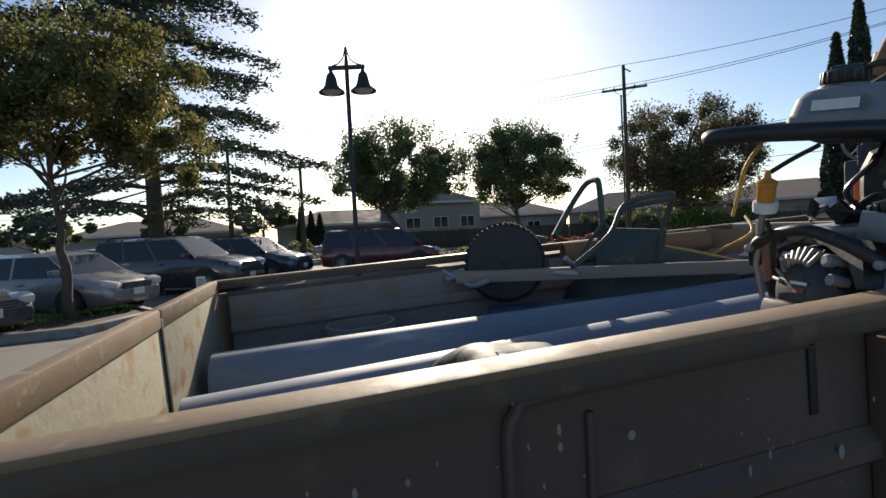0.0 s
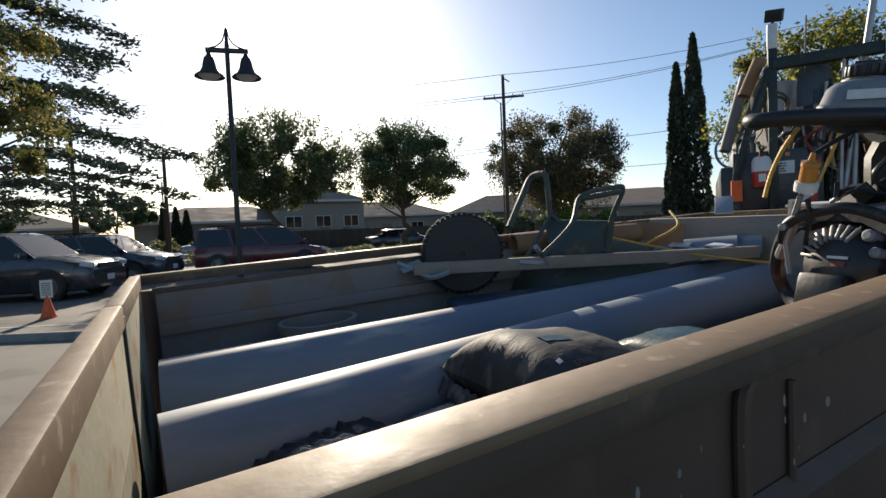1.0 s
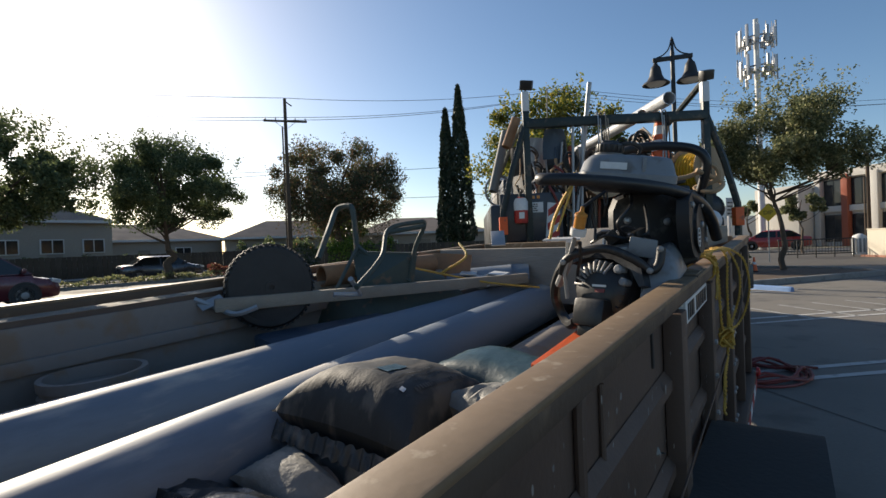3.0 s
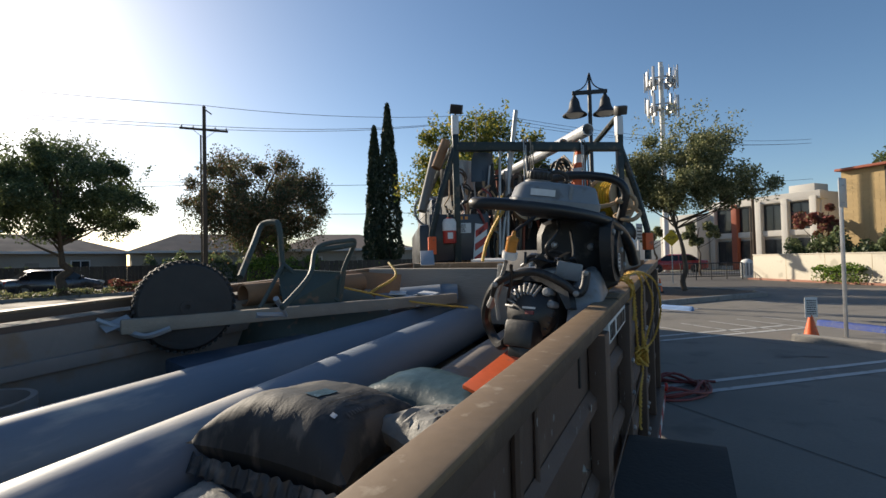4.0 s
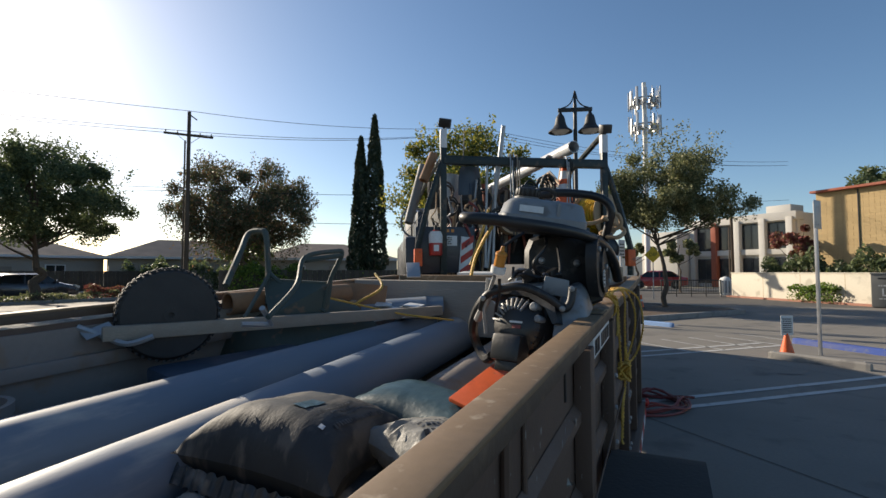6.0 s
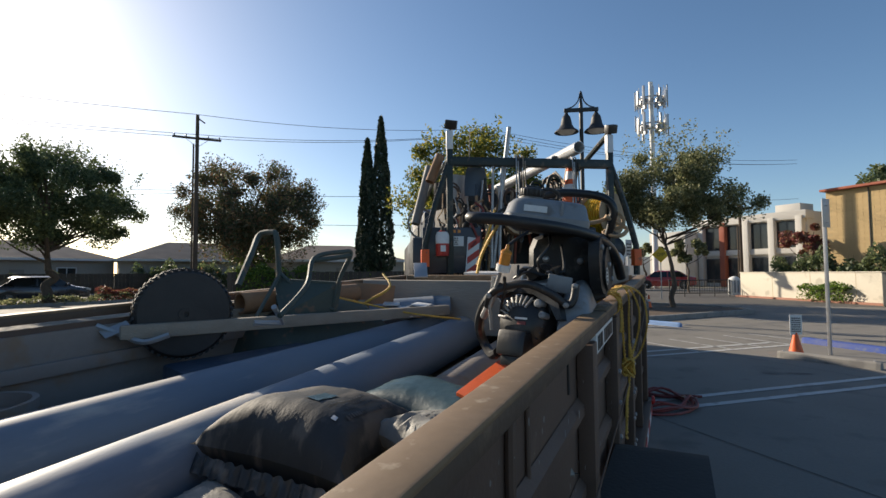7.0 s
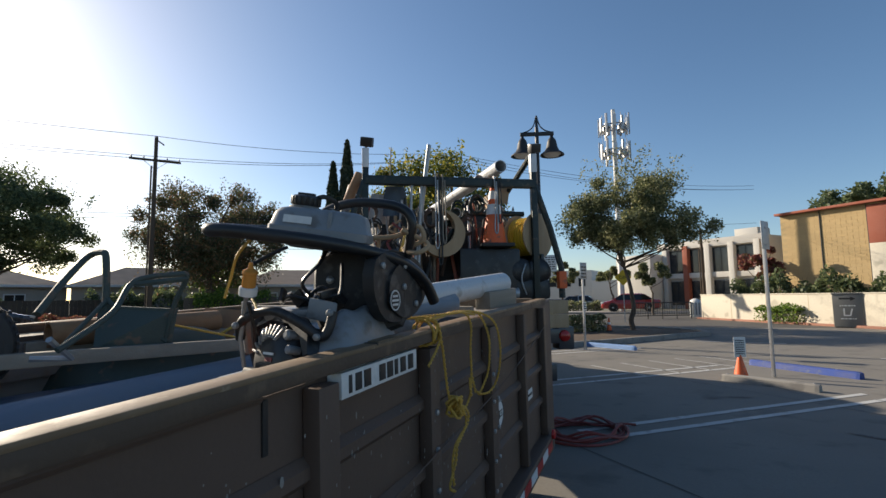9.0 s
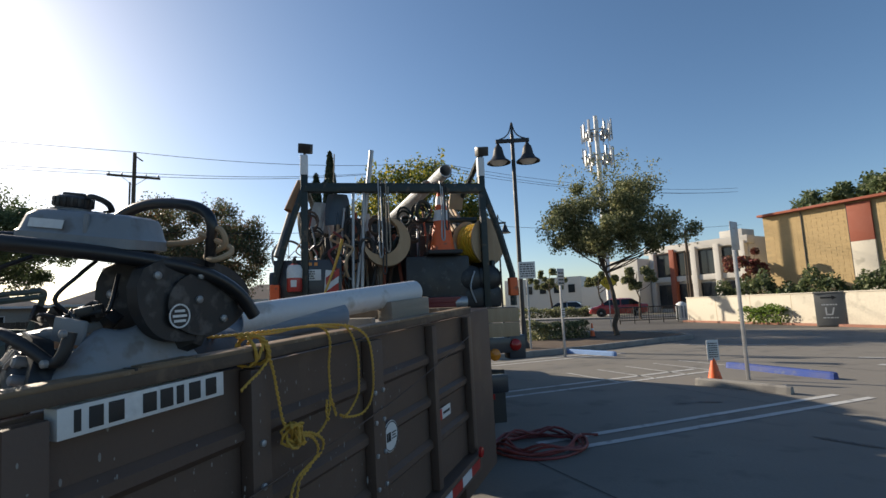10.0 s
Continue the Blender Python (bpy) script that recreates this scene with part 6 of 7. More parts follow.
P1, P2, P0 = (-26.2, 20.3), (-13.5, 36.5), (-50.0, -20.0)
for dx, z1, z2 in ((-0.5, 10.0, 12.7), (0.5, 10.0, 12.7), (0.0, 11.35, 13.1)):
    wires([((P0[0] + dx, P0[1], z1), (P1[0] + dx, P1[1], z1), 0.9), ((P1[0] + dx, P1[1], z1), (P2[0] + dx, P2[1], z2), 0.5), ((P2[0] + dx, P2[1], z2), (12, 62, z2), 0.9)])
wires([((-50, -20, 5.6), (-26.2, 20.3, 6.6), 0.5), ((-26.2, 20.3, 6.6), (-13.5, 36.5, 8.0), 0.4), ((-26.2, 20.3, 4.9), (-13.5, 36.5, 5.6), 0.4), ((-13.5, 36.5, 8.2), (12, 62, 9), 0.6), ((-60, -30, 5.0), (-36, 0.4, 5.2), 0.6), ((-36, 0.4, 5.6), (-26, 20, 6.4), 0.5)])

# cellular mast
mast = thing("cell_tower", pose(-1.3, 44.0, 0), "white cellular mast with two rings of antennas", "tower")
part("shaft", Geo().tube([(0, 0, 0), (0, 0, 17.4)], 0.24, 0.17, seg=18), WHITE, mast)
rng = np.random.default_rng(17)
for z in (13.7, 15.9):
    part("platform", Geo().tube([(1.0 * math.cos(a), 1.0 * math.sin(a), z) for a in [k * math.pi / 6 for k in range(12)]], 0.06, seg=6, closed=True).tube([(-1, 0, z), (1, 0, z)], 0.05, seg=6).tube([(0, -1, z), (0, 1, z)], 0.05, seg=6), GALV, mast)
    for k in range(12):
        a = k * math.pi / 6 + 0.1
        c, s = math.cos(a), math.sin(a)
        hh = rng.uniform(1.2, 1.9)
        part("antenna", Geo().box((1.25 * c, 1.25 * s, z + rng.uniform(-0.15, 0.25)), (0.1, 0.2 if k % 3 else 0.3, hh * (0.75 if k % 2 else 1.0)), rot=(0, 0, math.degrees(a)), bevel=0.02), REFLECT if k % 2 else GALV, mast)
        part("mount", Geo().tube([(1.1 * c, 1.1 * s, z - 0.9), (1.1 * c, 1.1 * s, z + 0.9)], 0.03, seg=6).box((0.9 * c, 0.9 * s, z - 0.3), (0.25, 0.25, 0.35), rot=(0, 0, math.degrees(a))), GALV, mast)


# ---- parked cars ----
def car(at, turn, paint, label, Lc=4.5, Wc=1.76, roof=1.45, belt=0.92, hood=0.95, cab=(-1.75, -0.95, 0.55, 1.35), tall=False):
    """A car facing +x: body, glasshouse with windows, wheels, lamps."""
    root = thing("car", pose(*at, 0, 0, turn), label, "car", "parked cars")
    hl, hw = Lc / 2, Wc / 2
    r0, r1, w0, w1 = cab  # rear glass foot, roof rear, roof front, windscreen foot
    st = [(-hl, 0.4, belt - 0.12, 0.8), (-hl + 0.08, 0.28, belt + 0.0, 0.93), (-hl + 0.5, 0.22, belt + 0.05, 1), (r0 if not tall else -hl + 0.7, 0.2, belt + 0.05, 1), (0.0, 0.2, belt, 1.0), (w1, 0.2, hood, 1.0), (hl - 0.7, 0.2, hood - 0.08, 0.98), (hl - 0.25, 0.22, hood - 0.17, 0.93), (hl - 0.06, 0.26, hood - 0.27, 0.84), (hl, 0.34, hood - 0.4, 0.76)]
    vs, nr = [], 12
    for x, zb, zt, k in st:
        h = zt - zb
        ring = [(0.72, 0), (0.93, 0.05), (0.98, 0.25), (1.0, 0.5), (0.985, 0.75), (0.93, 0.95), (0.8, 1.0)]
        half = [(x, hw * k * a, zb + h * b) for a, b in ring]
        vs += half + [(x, -y, z) for _, y, z in reversed(half)]
    m = 14
    fs = [(i * m + j, i * m + (j + 1) % m, (i + 1) * m + (j + 1) % m, (i + 1) * m + j) for i in range(len(st) - 1) for j in range(m)]
    fs += [tuple(range(m)), tuple(reversed(range((len(st) - 1) * m, len(st) * m)))]
    body = part("body", Geo().add(vs, fs), paint, root)
    # glasshouse as paint shell with glass panes set on it
    b0, b1 = belt - 0.03, roof
    tw = hw * 0.74
    low = [(r0, hw * 0.9), (w1, hw * 0.9), (w1, -hw * 0.9), (r0, -hw * 0.9)]
    sh = [(r1 - 0.12, tw * 1.02), (w0 + 0.12, tw * 1.02), (w0 + 0.12, -tw * 1.02), (r1 - 0.12, -tw * 1.02)]
    tp = [(r1 + 0.1, tw * 0.82), (w0 - 0.12, tw * 0.82), (w0 - 0.12, -tw * 0.82), (r1 + 0.1, -tw * 0.82)]
    gv = [(x, y, b0) for x, y in low] + [(x, y, b1 - 0.07) for x, y in sh] + [(x, y, b1) for x, y in tp]
    gf = [(i + 4 * r, (i + 1) % 4 + 4 * r, (i + 1) % 4 + 4 * r + 4, i + 4 * r + 4) for r in range(2) for i in range(4)] + [(8, 9, 10, 11)]
    part("roof", Geo().add(gv, gf), paint, body)

    def pane(name, corners, out):
        c = sum((Vector(p) for p in corners), Vector()) / len(corners)
        q = [c + (Vector(p) - c) * 0.93 + Vector(out) * 0.008 for p in corners]
        q2 = [p - Vector(out) * 0.006 for p in q]
        n = len(q)
        part(name, Geo().add(q + q2, [tuple(range(n)), tuple(reversed(range(n, 2 * n)))] + [(i, (i + 1) % n, n + (i + 1) % n, n + i) for i in range(n)]), CARGLASS, body, smooth=False)

    V = [Vector(p) for p in gv]
    pane("windscreen", [V[1], V[2], V[6], V[5]], (0.7, 0, 0.7))
    pane("rear_window", [V[3], V[0], V[4], V[7]], (-0.8, 0, 0.6))
    for s, (a, b, c, d) in ((1, (V[0], V[1], V[5], V[4])), (-1, (V[3], V[2], V[6], V[7]))):
        cuts = (0.0, 0.32, 0.62, 1.0) if tall else (0.0, 0.5, 1.0)
        for u0, u1 in zip(cuts, cuts[1:]):
            pane("side_window", [a.lerp(b, u0) , a.lerp(b, u1), d.lerp(c, u1), d.lerp(c, u0)], (0, s, 0.25))
        part("door_handle", Geo().box((0.1, s * hw * 1.0, belt - 0.15), (0.16, 0.03, 0.03), bevel=0.008), paint, body)
        part("mirror", Geo().box((w1 - 0.25, s * (hw + 0.08), belt + 0.08), (0.12, 0.2, 0.14), bevel=0.03), paint, body)
        hx = hl - 0.16
        part("headlight", Geo().box((hx, s * hw * 0.68, hood - 0.25), (0.3, 0.34, 0.14), rot=(0, 14, -s * 26), bevel=0.04), LENS, body)
        part("tail_light", Geo().box((-hl + 0.1, s * hw * 0.78, belt - 0.12), (0.12, 0.24, 0.18), bevel=0.03), TAIL, body)
        part("fog_light", Geo().box((hl - 0.06, s * hw * 0.55, 0.42), (0.06, 0.18, 0.09), bevel=0.02), BLACKPL, body)
    part("grille", Geo().box((hl - 0.02, 0, hood - 0.31), (0.05, hw * 0.95, 0.15), rot=(0, 8, 0), bevel=0.015), BLACKPL, body)
    for k in range(3):
        part("grille_bar", Geo().box((hl + 0.006, 0, hood - 0.35 + 0.045 * k), (0.02, hw * 0.9, 0.012), bevel=0.003), ALU, body)
    part("lower_intake", Geo().box((hl - 0.03, 0, 0.42), (0.05, hw * 0.9, 0.14), bevel=0.02), BLACKPL, body)
    part("number_plate", Geo().box((hl + 0.015, 0, 0.5), (0.012, 0.31, 0.15), bevel=0.004), WHITE, body)
    if tall:
        for s in (-1, 1):
            part("roof_rail", Geo().tube([(r1 + 0.1, s * tw * 0.86, b1 + 0.0), (r1 + 0.25, s * tw * 0.86, b1 + 0.05), (w0 - 0.35, s * tw * 0.86, b1 + 0.05), (w0 - 0.2, s * tw * 0.86, b1)], 0.018, seg=6), BLACKPL, body)
    rr = 0.36 if tall else 0.31
    for x in (-hl + 0.85, hl - 0.92):
        for s in (-1, 1):
            y = s * (hw - 0.1)
            part("wheel_arch", Geo().lathe([(rr + 0.05, -0.1), (rr + 0.05, 0.012), (0.1, 0.012)], pose(x, s * (hw - 0.012), rr + 0.02, -90 * s, 0, 0), 22), BLACKPL, body)
            w = part("wheel", Geo().lathe([(rr * 0.68, 0.1), (rr * 0.66, 0.07), (rr * 0.3, 0.1), (0.02, 0.105)], pose(x, y, rr, -90 * s, 0, 0), 20), ALU, root)
            part("tyre", Geo().lathe([(rr * 0.68, -0.1), (rr * 0.94, -0.1), (rr, -0.06), (rr, 0.06), (rr * 0.94, 0.115), (rr * 0.68, 0.115)], pose(x, y, rr, -90 * s, 0, 0), 26, True), RUBBER, w)
            for k in range(5):
                part("spoke_gap", Geo().box((0.17 * math.cos(k * 1.257), 0.17 * math.sin(k * 1.257), 0.088), (0.09, 0.05, 0.02), rot=(0, 0, k * 72)), BLACKPL, w).matrix_local = pose(x, y, rr, -90 * s, 0, 0)
    return root


car((-12.9, -5.3, 0), 65, SILVER, "silver grey sedan parked facing the lot", 4.5, 1.72, 1.44)
car((-16.4, -3.4, 0), 65, CHARCOAL, "dark grey three-row SUV parked nose out", 4.9, 1.93, 1.73, 1.08, 1.12, (-2.3, -2.0, 0.35, 1.25), True)
car((-19.6, -1.7, 0), 65, NAVY, "dark blue-grey crossover parked beside an SUV", 4.6, 1.85, 1.66, 1.03, 1.06, (-2.1, -1.7, 0.35, 1.25), True)
car((-20.4, 3.5, 0), 84, MAROON, "dark red minivan standing across the lane", 4.9, 1.9, 1.76, 1.05, 1.02, (-2.35, -2.1, 0.75, 1.75), True)
car((-9.95, -6.6, 0), 66, CHARCOAL, "dark car at the edge of the parking row", 4.6, 1.8, 1.46)
car((-24.0, -9.0, 0), 65, SILVER, "pale car in the row further back", 4.6, 1.8, 1.5)
car((-31.0, -16.0, 0), 90, CHARCOAL, "dark car parked in the far row", 4.5, 1.8, 1.5)
car((-33.5, -11.0, 0), 90, SILVER, "pale car parked in the far row", 4.5, 1.8, 1.5)
car((-34.0, 3.2, 0), 88, SILVER, "pale car on the far street", 4.5, 1.8, 1.45)
car((-31.2, 14.5, 0), 80, NAVY, "dark car parked behind the low shrubs", 4.5, 1.8, 1.45)
car((-0.6, 42.2, 0.12), 180, CARRED, "bright red car parked across the street", 4.4, 1.8, 1.42)
car((-5.0, 47.5, 0.0), 0, SILVER, "pale car parked across the street", 4.5, 1.8, 1.45)

# ---- trees and shrubs ----
tree((-26.6, 5.6, 0), 7.6, 0.2, 4.8, (3.8, 3.8, 2.4), "round-crowned street tree with dark leaves and thin sprouts", LEAF_ROUND, 38000, 0.085, 2, 110, 1.7, 130)
tree((-27.4, 13.2, 0), 8.0, 0.2, 4.9, (3.9, 3.9, 2.6), "round-crowned street tree with sprouting top", LEAF_ROUND, 36000, 0.085, 3, 105, 1.7, 130)
tree((-27.5, 25.8, 0), 9.8, 0.3, 6.0, (5.0, 5.0, 3.6), "large drooping pepper tree with reddish leaves", LEAF_PEPPER, 36000, 0.095, 5, 120, 2.2, 10, droop=1.9)
tree((-9.6, 24.1, 0), 9.3, 0.22, 5.6, (3.9, 3.9, 3.4), "yellow-green street tree behind the truck", LEAF_GOLD, 28000, 0.1, 7, 75, 1.8, 40)
tree((0.1, 20.6, 0.1), 6.6, 0.085, 4.3, (2.5, 2.5, 1.9), "small grey-green olive-like tree on the island", LEAF_OLIVE, 32000, 0.06, 9, 95, 1.9, 45, extra=((2.1, 0.4, 3.6), (2.6, 0.5, 3.75), (3.0, 0.6, 3.9), (1.6, 0.2, 3.3), (1.3, 0.0, 5.6)))
tree((-10.7, -4.1, 0.08), 5.8, 0.085, 4.25, (2.0, 2.8, 1.6), "young street tree with thin trunk and dusty leaves", LEAF_SHADE, 30000, 0.058, 11, 95, 1.8, 30, extra=((0.6, 1.6, 3.0), (-0.4, 2.2, 2.8), (0.8, 2.6, 3.2)))
tree((-46.0, -3.0, 0), 5.5, 0.2, 3.4, (3.0, 3.4, 1.9), "dark rounded tree beyond the far street", LEAF_ROUND, 5000, 0.22, 13, 24, 1.2)
tree((-44.0, -19.0, 0), 4.5, 0.2, 2.8, (3.6, 4.2, 1.6), "dark bushy tree beyond the parked cars", LEAF_ROUND, 5000, 0.22, 15, 24, 1.0)
tree((-45.0, -10.5, 0), 5.0, 0.2, 3.2, (1.8, 2.2, 1.5), "small tree beside the low houses", LEAF_ROUND, 3000, 0.2, 17, 18, 1.4)
tree((-31.0, 29.5, 0), 6.0, 0.15, 3.6, (2.2, 2.2, 2.4), "light green shrubby tree near the power pole", LEAF_HEDGE, 5000, 0.17, 19, 22, 0.8)
tree((1.0, 38.0, 0), 4.6, 0.07, 2.9, (1.1, 1.1, 1.1), "thin clipped tree in front of the white wall", LEAF_OLIVE, 2600, 0.12, 21, 14, 1.5)
tree((-7.5, 52.0, 0), 5.5, 0.12, 3.7, (2.6, 2.6, 1.3), "umbrella-shaped tree by the far white building", LEAF_OLIVE, 4200, 0.17, 23, 20, 1.6)
tree((-2.6, 52.0, 0), 5.0, 0.12, 3.4, (1.8, 1.8, 1.2), "umbrella-shaped tree by the far white building", LEAF_OLIVE, 3200, 0.17, 25, 16, 1.6)
tree((8.2, 41.0, 0), 5.2, 0.1, 3.2, (1.5, 1.5, 1.6), "reddish small tree by the building entrance", LEAF_RED, 3600, 0.15, 27, 18, 1.3)
for k, (x, y, h, s) in enumerate(((17.8, 50.0, 11.2, 31), (22.0, 46.5, 12.6, 33), (28.0, 42, 13.4, 35))):
    tree((x, y, 0), h, 0.3, h - 4.0, (4.4, 4.4, 3.6), "broad green tree rising behind the brick building", LEAF_ROUND, 22000, 0.19, s, 80, 4.0)


def cypress(at, h, r, seed):
    rng = np.random.default_rng(seed)
    root = thing("cypress", pose(*at), "tall narrow dark cypress", "tree", "cypresses")
    part("trunk", Geo().tube([(0, 0, 0), (0, 0, h * 0.6)], 0.16, 0.05, seg=8), BARK, root)
    z = rng.uniform(0.05, 1, 9000) ** 0.85
    prof = r * np.minimum(1, z * 6) * (1 - z) ** 0.62
    a = rng.uniform(0, 2 * math.pi, 9000)
    q = prof * (0.75 + 0.25 * rng.uniform(0, 1, 9000)) * (1 + 0.13 * np.sin(a * 5 + z * 9) + 0.08 * np.sin(z * 40))
    leaves("crown", np.stack([q * np.cos(a), q * np.sin(a), z * h], 1), 0.13, LEAF_CYPRESS, root, rng, 2.4, droop=-1.6)
    return root


cypress((-18.3, 28.8, 0), 12.5, 1.05, 1)
cypress((-19.1, 28.3, 0), 10.9, 0.95, 2)
for k, (y, h) in enumerate(((4.2, 3.4), (5.1, 3.0), (5.9, 2.7))):
    cypress((-47.0, y - 4.0, 0), h + 1.0, 0.5, 5 + k)


def cedar(at, h, seed):
    """A conifer with long level limbs and flat pads of needles."""
    rng = np.random.default_rng(seed)
    root = thing("cedar", pose(*at), "tall dark cedar with long level limbs", "tree")
    g = Geo().tube(curve_pts([(0, 0, 0), (0.1, 0.05, h * 0.3), (-0.05, 0.1, h * 0.65), (0, 0, h)], 5), 0.52, 0.06, seg=12)
    pts = []
    for k in range(58):
        z = 2.8 + (h - 3.4) * (k / 58) ** 0.9
        a = k * 2.399 + rng.normal() * 0.2
        Lb = (10.8 * (1 - (z / h) ** 1.6) + 1.2) * rng.uniform(0.72, 1.1)
        rise = rng.uniform(0.0, 0.16)
        p = [Vector((math.cos(a) * Lb * t, math.sin(a) * Lb * t, z + Lb * (rise * t * 2 - (rise + 0.13) * t * t * 1.3))) for t in (0, 0.25, 0.5, 0.75, 1)]
        g.tube(curve_pts(p, 3), 0.11 * (1 - z / h) + 0.05, 0.012, 6, cap=False)
        cp = curve_pts(p, 8)
        for j in range(9, len(cp)):
            c = cp[j]
            wd = 0.9 * (0.45 + 0.55 * math.sin(math.pi * (j - 7) / (len(cp) - 5)))
            for _ in range(3):
                o = rng.normal() * wd * 0.85
                b = np.array((c.x - math.sin(a) * o, c.y + math.cos(a) * o, c.z - abs(o) * 0.18))
                m = 13
                pts.append(b + rng.normal(size=(m, 3)) * np.array((0.32, 0.32, 0.1)))
    part("trunk", g, BARK, root)
    leaves("crown", np.concatenate(pts), 0.12, LEAF_CEDAR, root, rng, 2.6, flat=0.6)
    return root


cedar((-30.5, -7.6, 0), 21.0, 4)


def shrub(x0, y0, x1, y1, h, depth, leaf, label, n=3500, size=0.09, name="hedge", wob=0.25, seed=1, z=0.0):
    rng = np.random.default_rng(seed)
    root = thing(name, pose(x0, y0, z), label, "hedge")
    d = np.array((x1 - x0, y1 - y0))
    Ld = np.linalg.norm(d)
    d = d / Ld
    u, w, t = rng.uniform(0, Ld, n), rng.uniform(-1, 1, n), rng.uniform(0, 1, n)
    top = h * (1 - wob + wob * (0.5 + 0.3 * np.sin(u * 2.1 + seed) + 0.2 * np.sin(u * 5.3)))
    zz = top * np.maximum(t, np.where(np.abs(w) < 0.6, 0.75, 0)) * (1 - 0.2 * w * w)
    q = w * depth / 2
    leaves("foliage", np.stack([d[0] * u - d[1] * q, d[1] * u + d[0] * q, zz], 1), size, leaf, root, rng)
    st = Geo()
    for k in range(max(3, int(Ld / 0.8))):
        uu = Ld * (k + 0.5) / max(3, int(Ld / 0.8))
        for s in (-1, 0, 1):
            st.tube([(d[0] * uu, d[1] * uu, 0), (d[0] * (uu + 0.25 * s), d[1] * (uu + 0.25 * s), h * 0.75)], 0.02, 0.006, seg=5)
    tagged(part("stems", st, BARK, root), kind="stuff")
    return root


shrub(-3.0, 18.6, -1.0, 19.9, 0.75, 0.8, LEAF_OLIVE, "low dark green hedge on the island", 5000, 0.06, seed=2, z=0.1)
shrub(6.0, 37.5, 16.0, 31.2, 3.1, 1.8, LEAF_ROUND, "tall leafy hedge behind the cream wall", 14000, 0.13, seed=3, wob=0.5)
shrub(5.6, 28.4, 6.9, 26.6, 0.9, 0.6, LEAF_HEDGE, "small yellow-green shrub at the foot of the wall", 1800, 0.07, seed=4, z=0.1)
shrub(-23.5, 21.0, -21.0, 24.4, 2.2, 1.2, LEAF_HEDGE, "bright green vine over the corner of the fence", 7000, 0.1, seed=5)
shrub(-21.0, 24.4, -14.5, 31.0, 1.75, 0.7, LEAF_HEDGE, "green vine trailing along the fence top", 4500, 0.09, seed=6)
shrub(-28.3, 1.0, -26.9, 22.0, 0.55, 1.3, LEAF_OLIVE, "low mixed shrubs on the verge", 6000, 0.08, seed=7, wob=0.7, z=0.1)
shrub(-27.5, 15.5, -26.6, 20.5, 0.85, 1.0, LEAF_RED, "low reddish shrubs on the verge", 4500, 0.08, seed=8, wob=0.4, z=0.1)
shrub(-42.0, -26, -41, -8, 1.3, 1.2, LEAF_OLIVE, "dusty hedge before the low houses", 5000, 0.12, seed=9, wob=0.6)
shrub(-41.5, 3.0, -40.5, 22, 1.9, 1.2, LEAF_ROUND, "dark hedge before the houses", 8000, 0.12, seed=10, wob=0.5)
shrub(-41.0, 26.0, -29.0, 37.0, 3.0, 2.5, LEAF_ROUND, "tall dark bushes between the gardens", 12000, 0.14, seed=15, wob=0.5)
shrub(-39.0, -2.0, -38.6, 8.0, 1.6, 1.0, LEAF_OLIVE, "dusty hedge along the far pavement", 4500, 0.1, seed=16, wob=0.5)
shrub(-9.5, 46.0, -3.0, 44.5, 1.1, 1.2, LEAF_OLIVE, "low hedge across the street", 4000, 0.1, seed=12)
shrub(-11.6, -3.4, -9.9, -4.9, 0.22, 0.6, LEAF_HEDGE, "sparse weeds round the street tree", 500, 0.05, seed=13, z=0.08)


# ---- buildings ----
def house(at, turn, w, d, h, roof_h, label, wall_m=HOUSE, windows=2):
    root = thing("house", pose(*at, 0, 0, turn), label, "house", "low houses")
    part("wall", Geo().box((0, 0, h / 2), (w, d, h)), wall_m, root)
    e = 0.5
    hip = min(w, d) / 2 * 0.9
    rf = part("roof", Geo().add([(-w / 2 - e, -d / 2 - e, h - 0.1), (w / 2 + e, -d / 2 - e, h - 0.1), (w / 2 + e, d / 2 + e, h - 0.1), (-w / 2 - e, d / 2 + e, h - 0.1), (-w / 2 + hip, 0, h + roof_h), (w / 2 - hip, 0, h + roof_h)], [(0, 1, 5, 4), (1, 2, 5), (2, 3, 4, 5), (3, 0, 4), (3, 2, 1, 0)]), ROOF, root, smooth=False)
    part("fascia", Geo().box((0, -d / 2 - e, h - 0.1), (w + 2 * e, 0.06, 0.2)), WHITE, rf)
    for k in range(windows):
        x = -w / 2 + w * (k + 0.5) / windows
        f = part("window", Geo().box((x, -d / 2 - 0.02, h * 0.55), (1.5, 0.1, 1.1), bevel=0.01), WHITE, root)
        for s in (-1, 1):
            part("pane", Geo().box((x + s * 0.35, -d / 2 - 0.075, h * 0.55), (0.62, 0.02, 0.95)), DARKGLASS, f)
    part("door", Geo().box((w * 0.02, -d / 2 - 0.03, 1.0), (0.95, 0.06, 2.0), bevel=0.01), WOOD, root)
    return root


house((-52, 5.0, 0), 90, 14, 9, 2.8, 1.5, "low pale house with a hipped roof")
house((-54, 22.0, 0), 80, 15, 9, 3.0, 1.7, "low tan house with a wide brown roof", HOUSE)
house((-44.0, 34.0, 0), 60, 13, 9, 2.9, 1.8, "low tan house behind the fence")
house((-30.0, 38.0, 0), 48, 12, 9, 2.7, 1.5, "low tan house with a brown roof behind the fence")
house((-55, -13.0, 0), 90, 15, 9, 2.7, 1.4, "low brown house beyond the parked cars")
house((-57, -32.0, 0), 95, 16, 9, 2.7, 1.2, "long low house beyond the parked cars")
house((-48, 13.0, 0), 90, 8, 7, 4.4, 1.6, "two-storey tan house between street trees", HOUSE, 3)
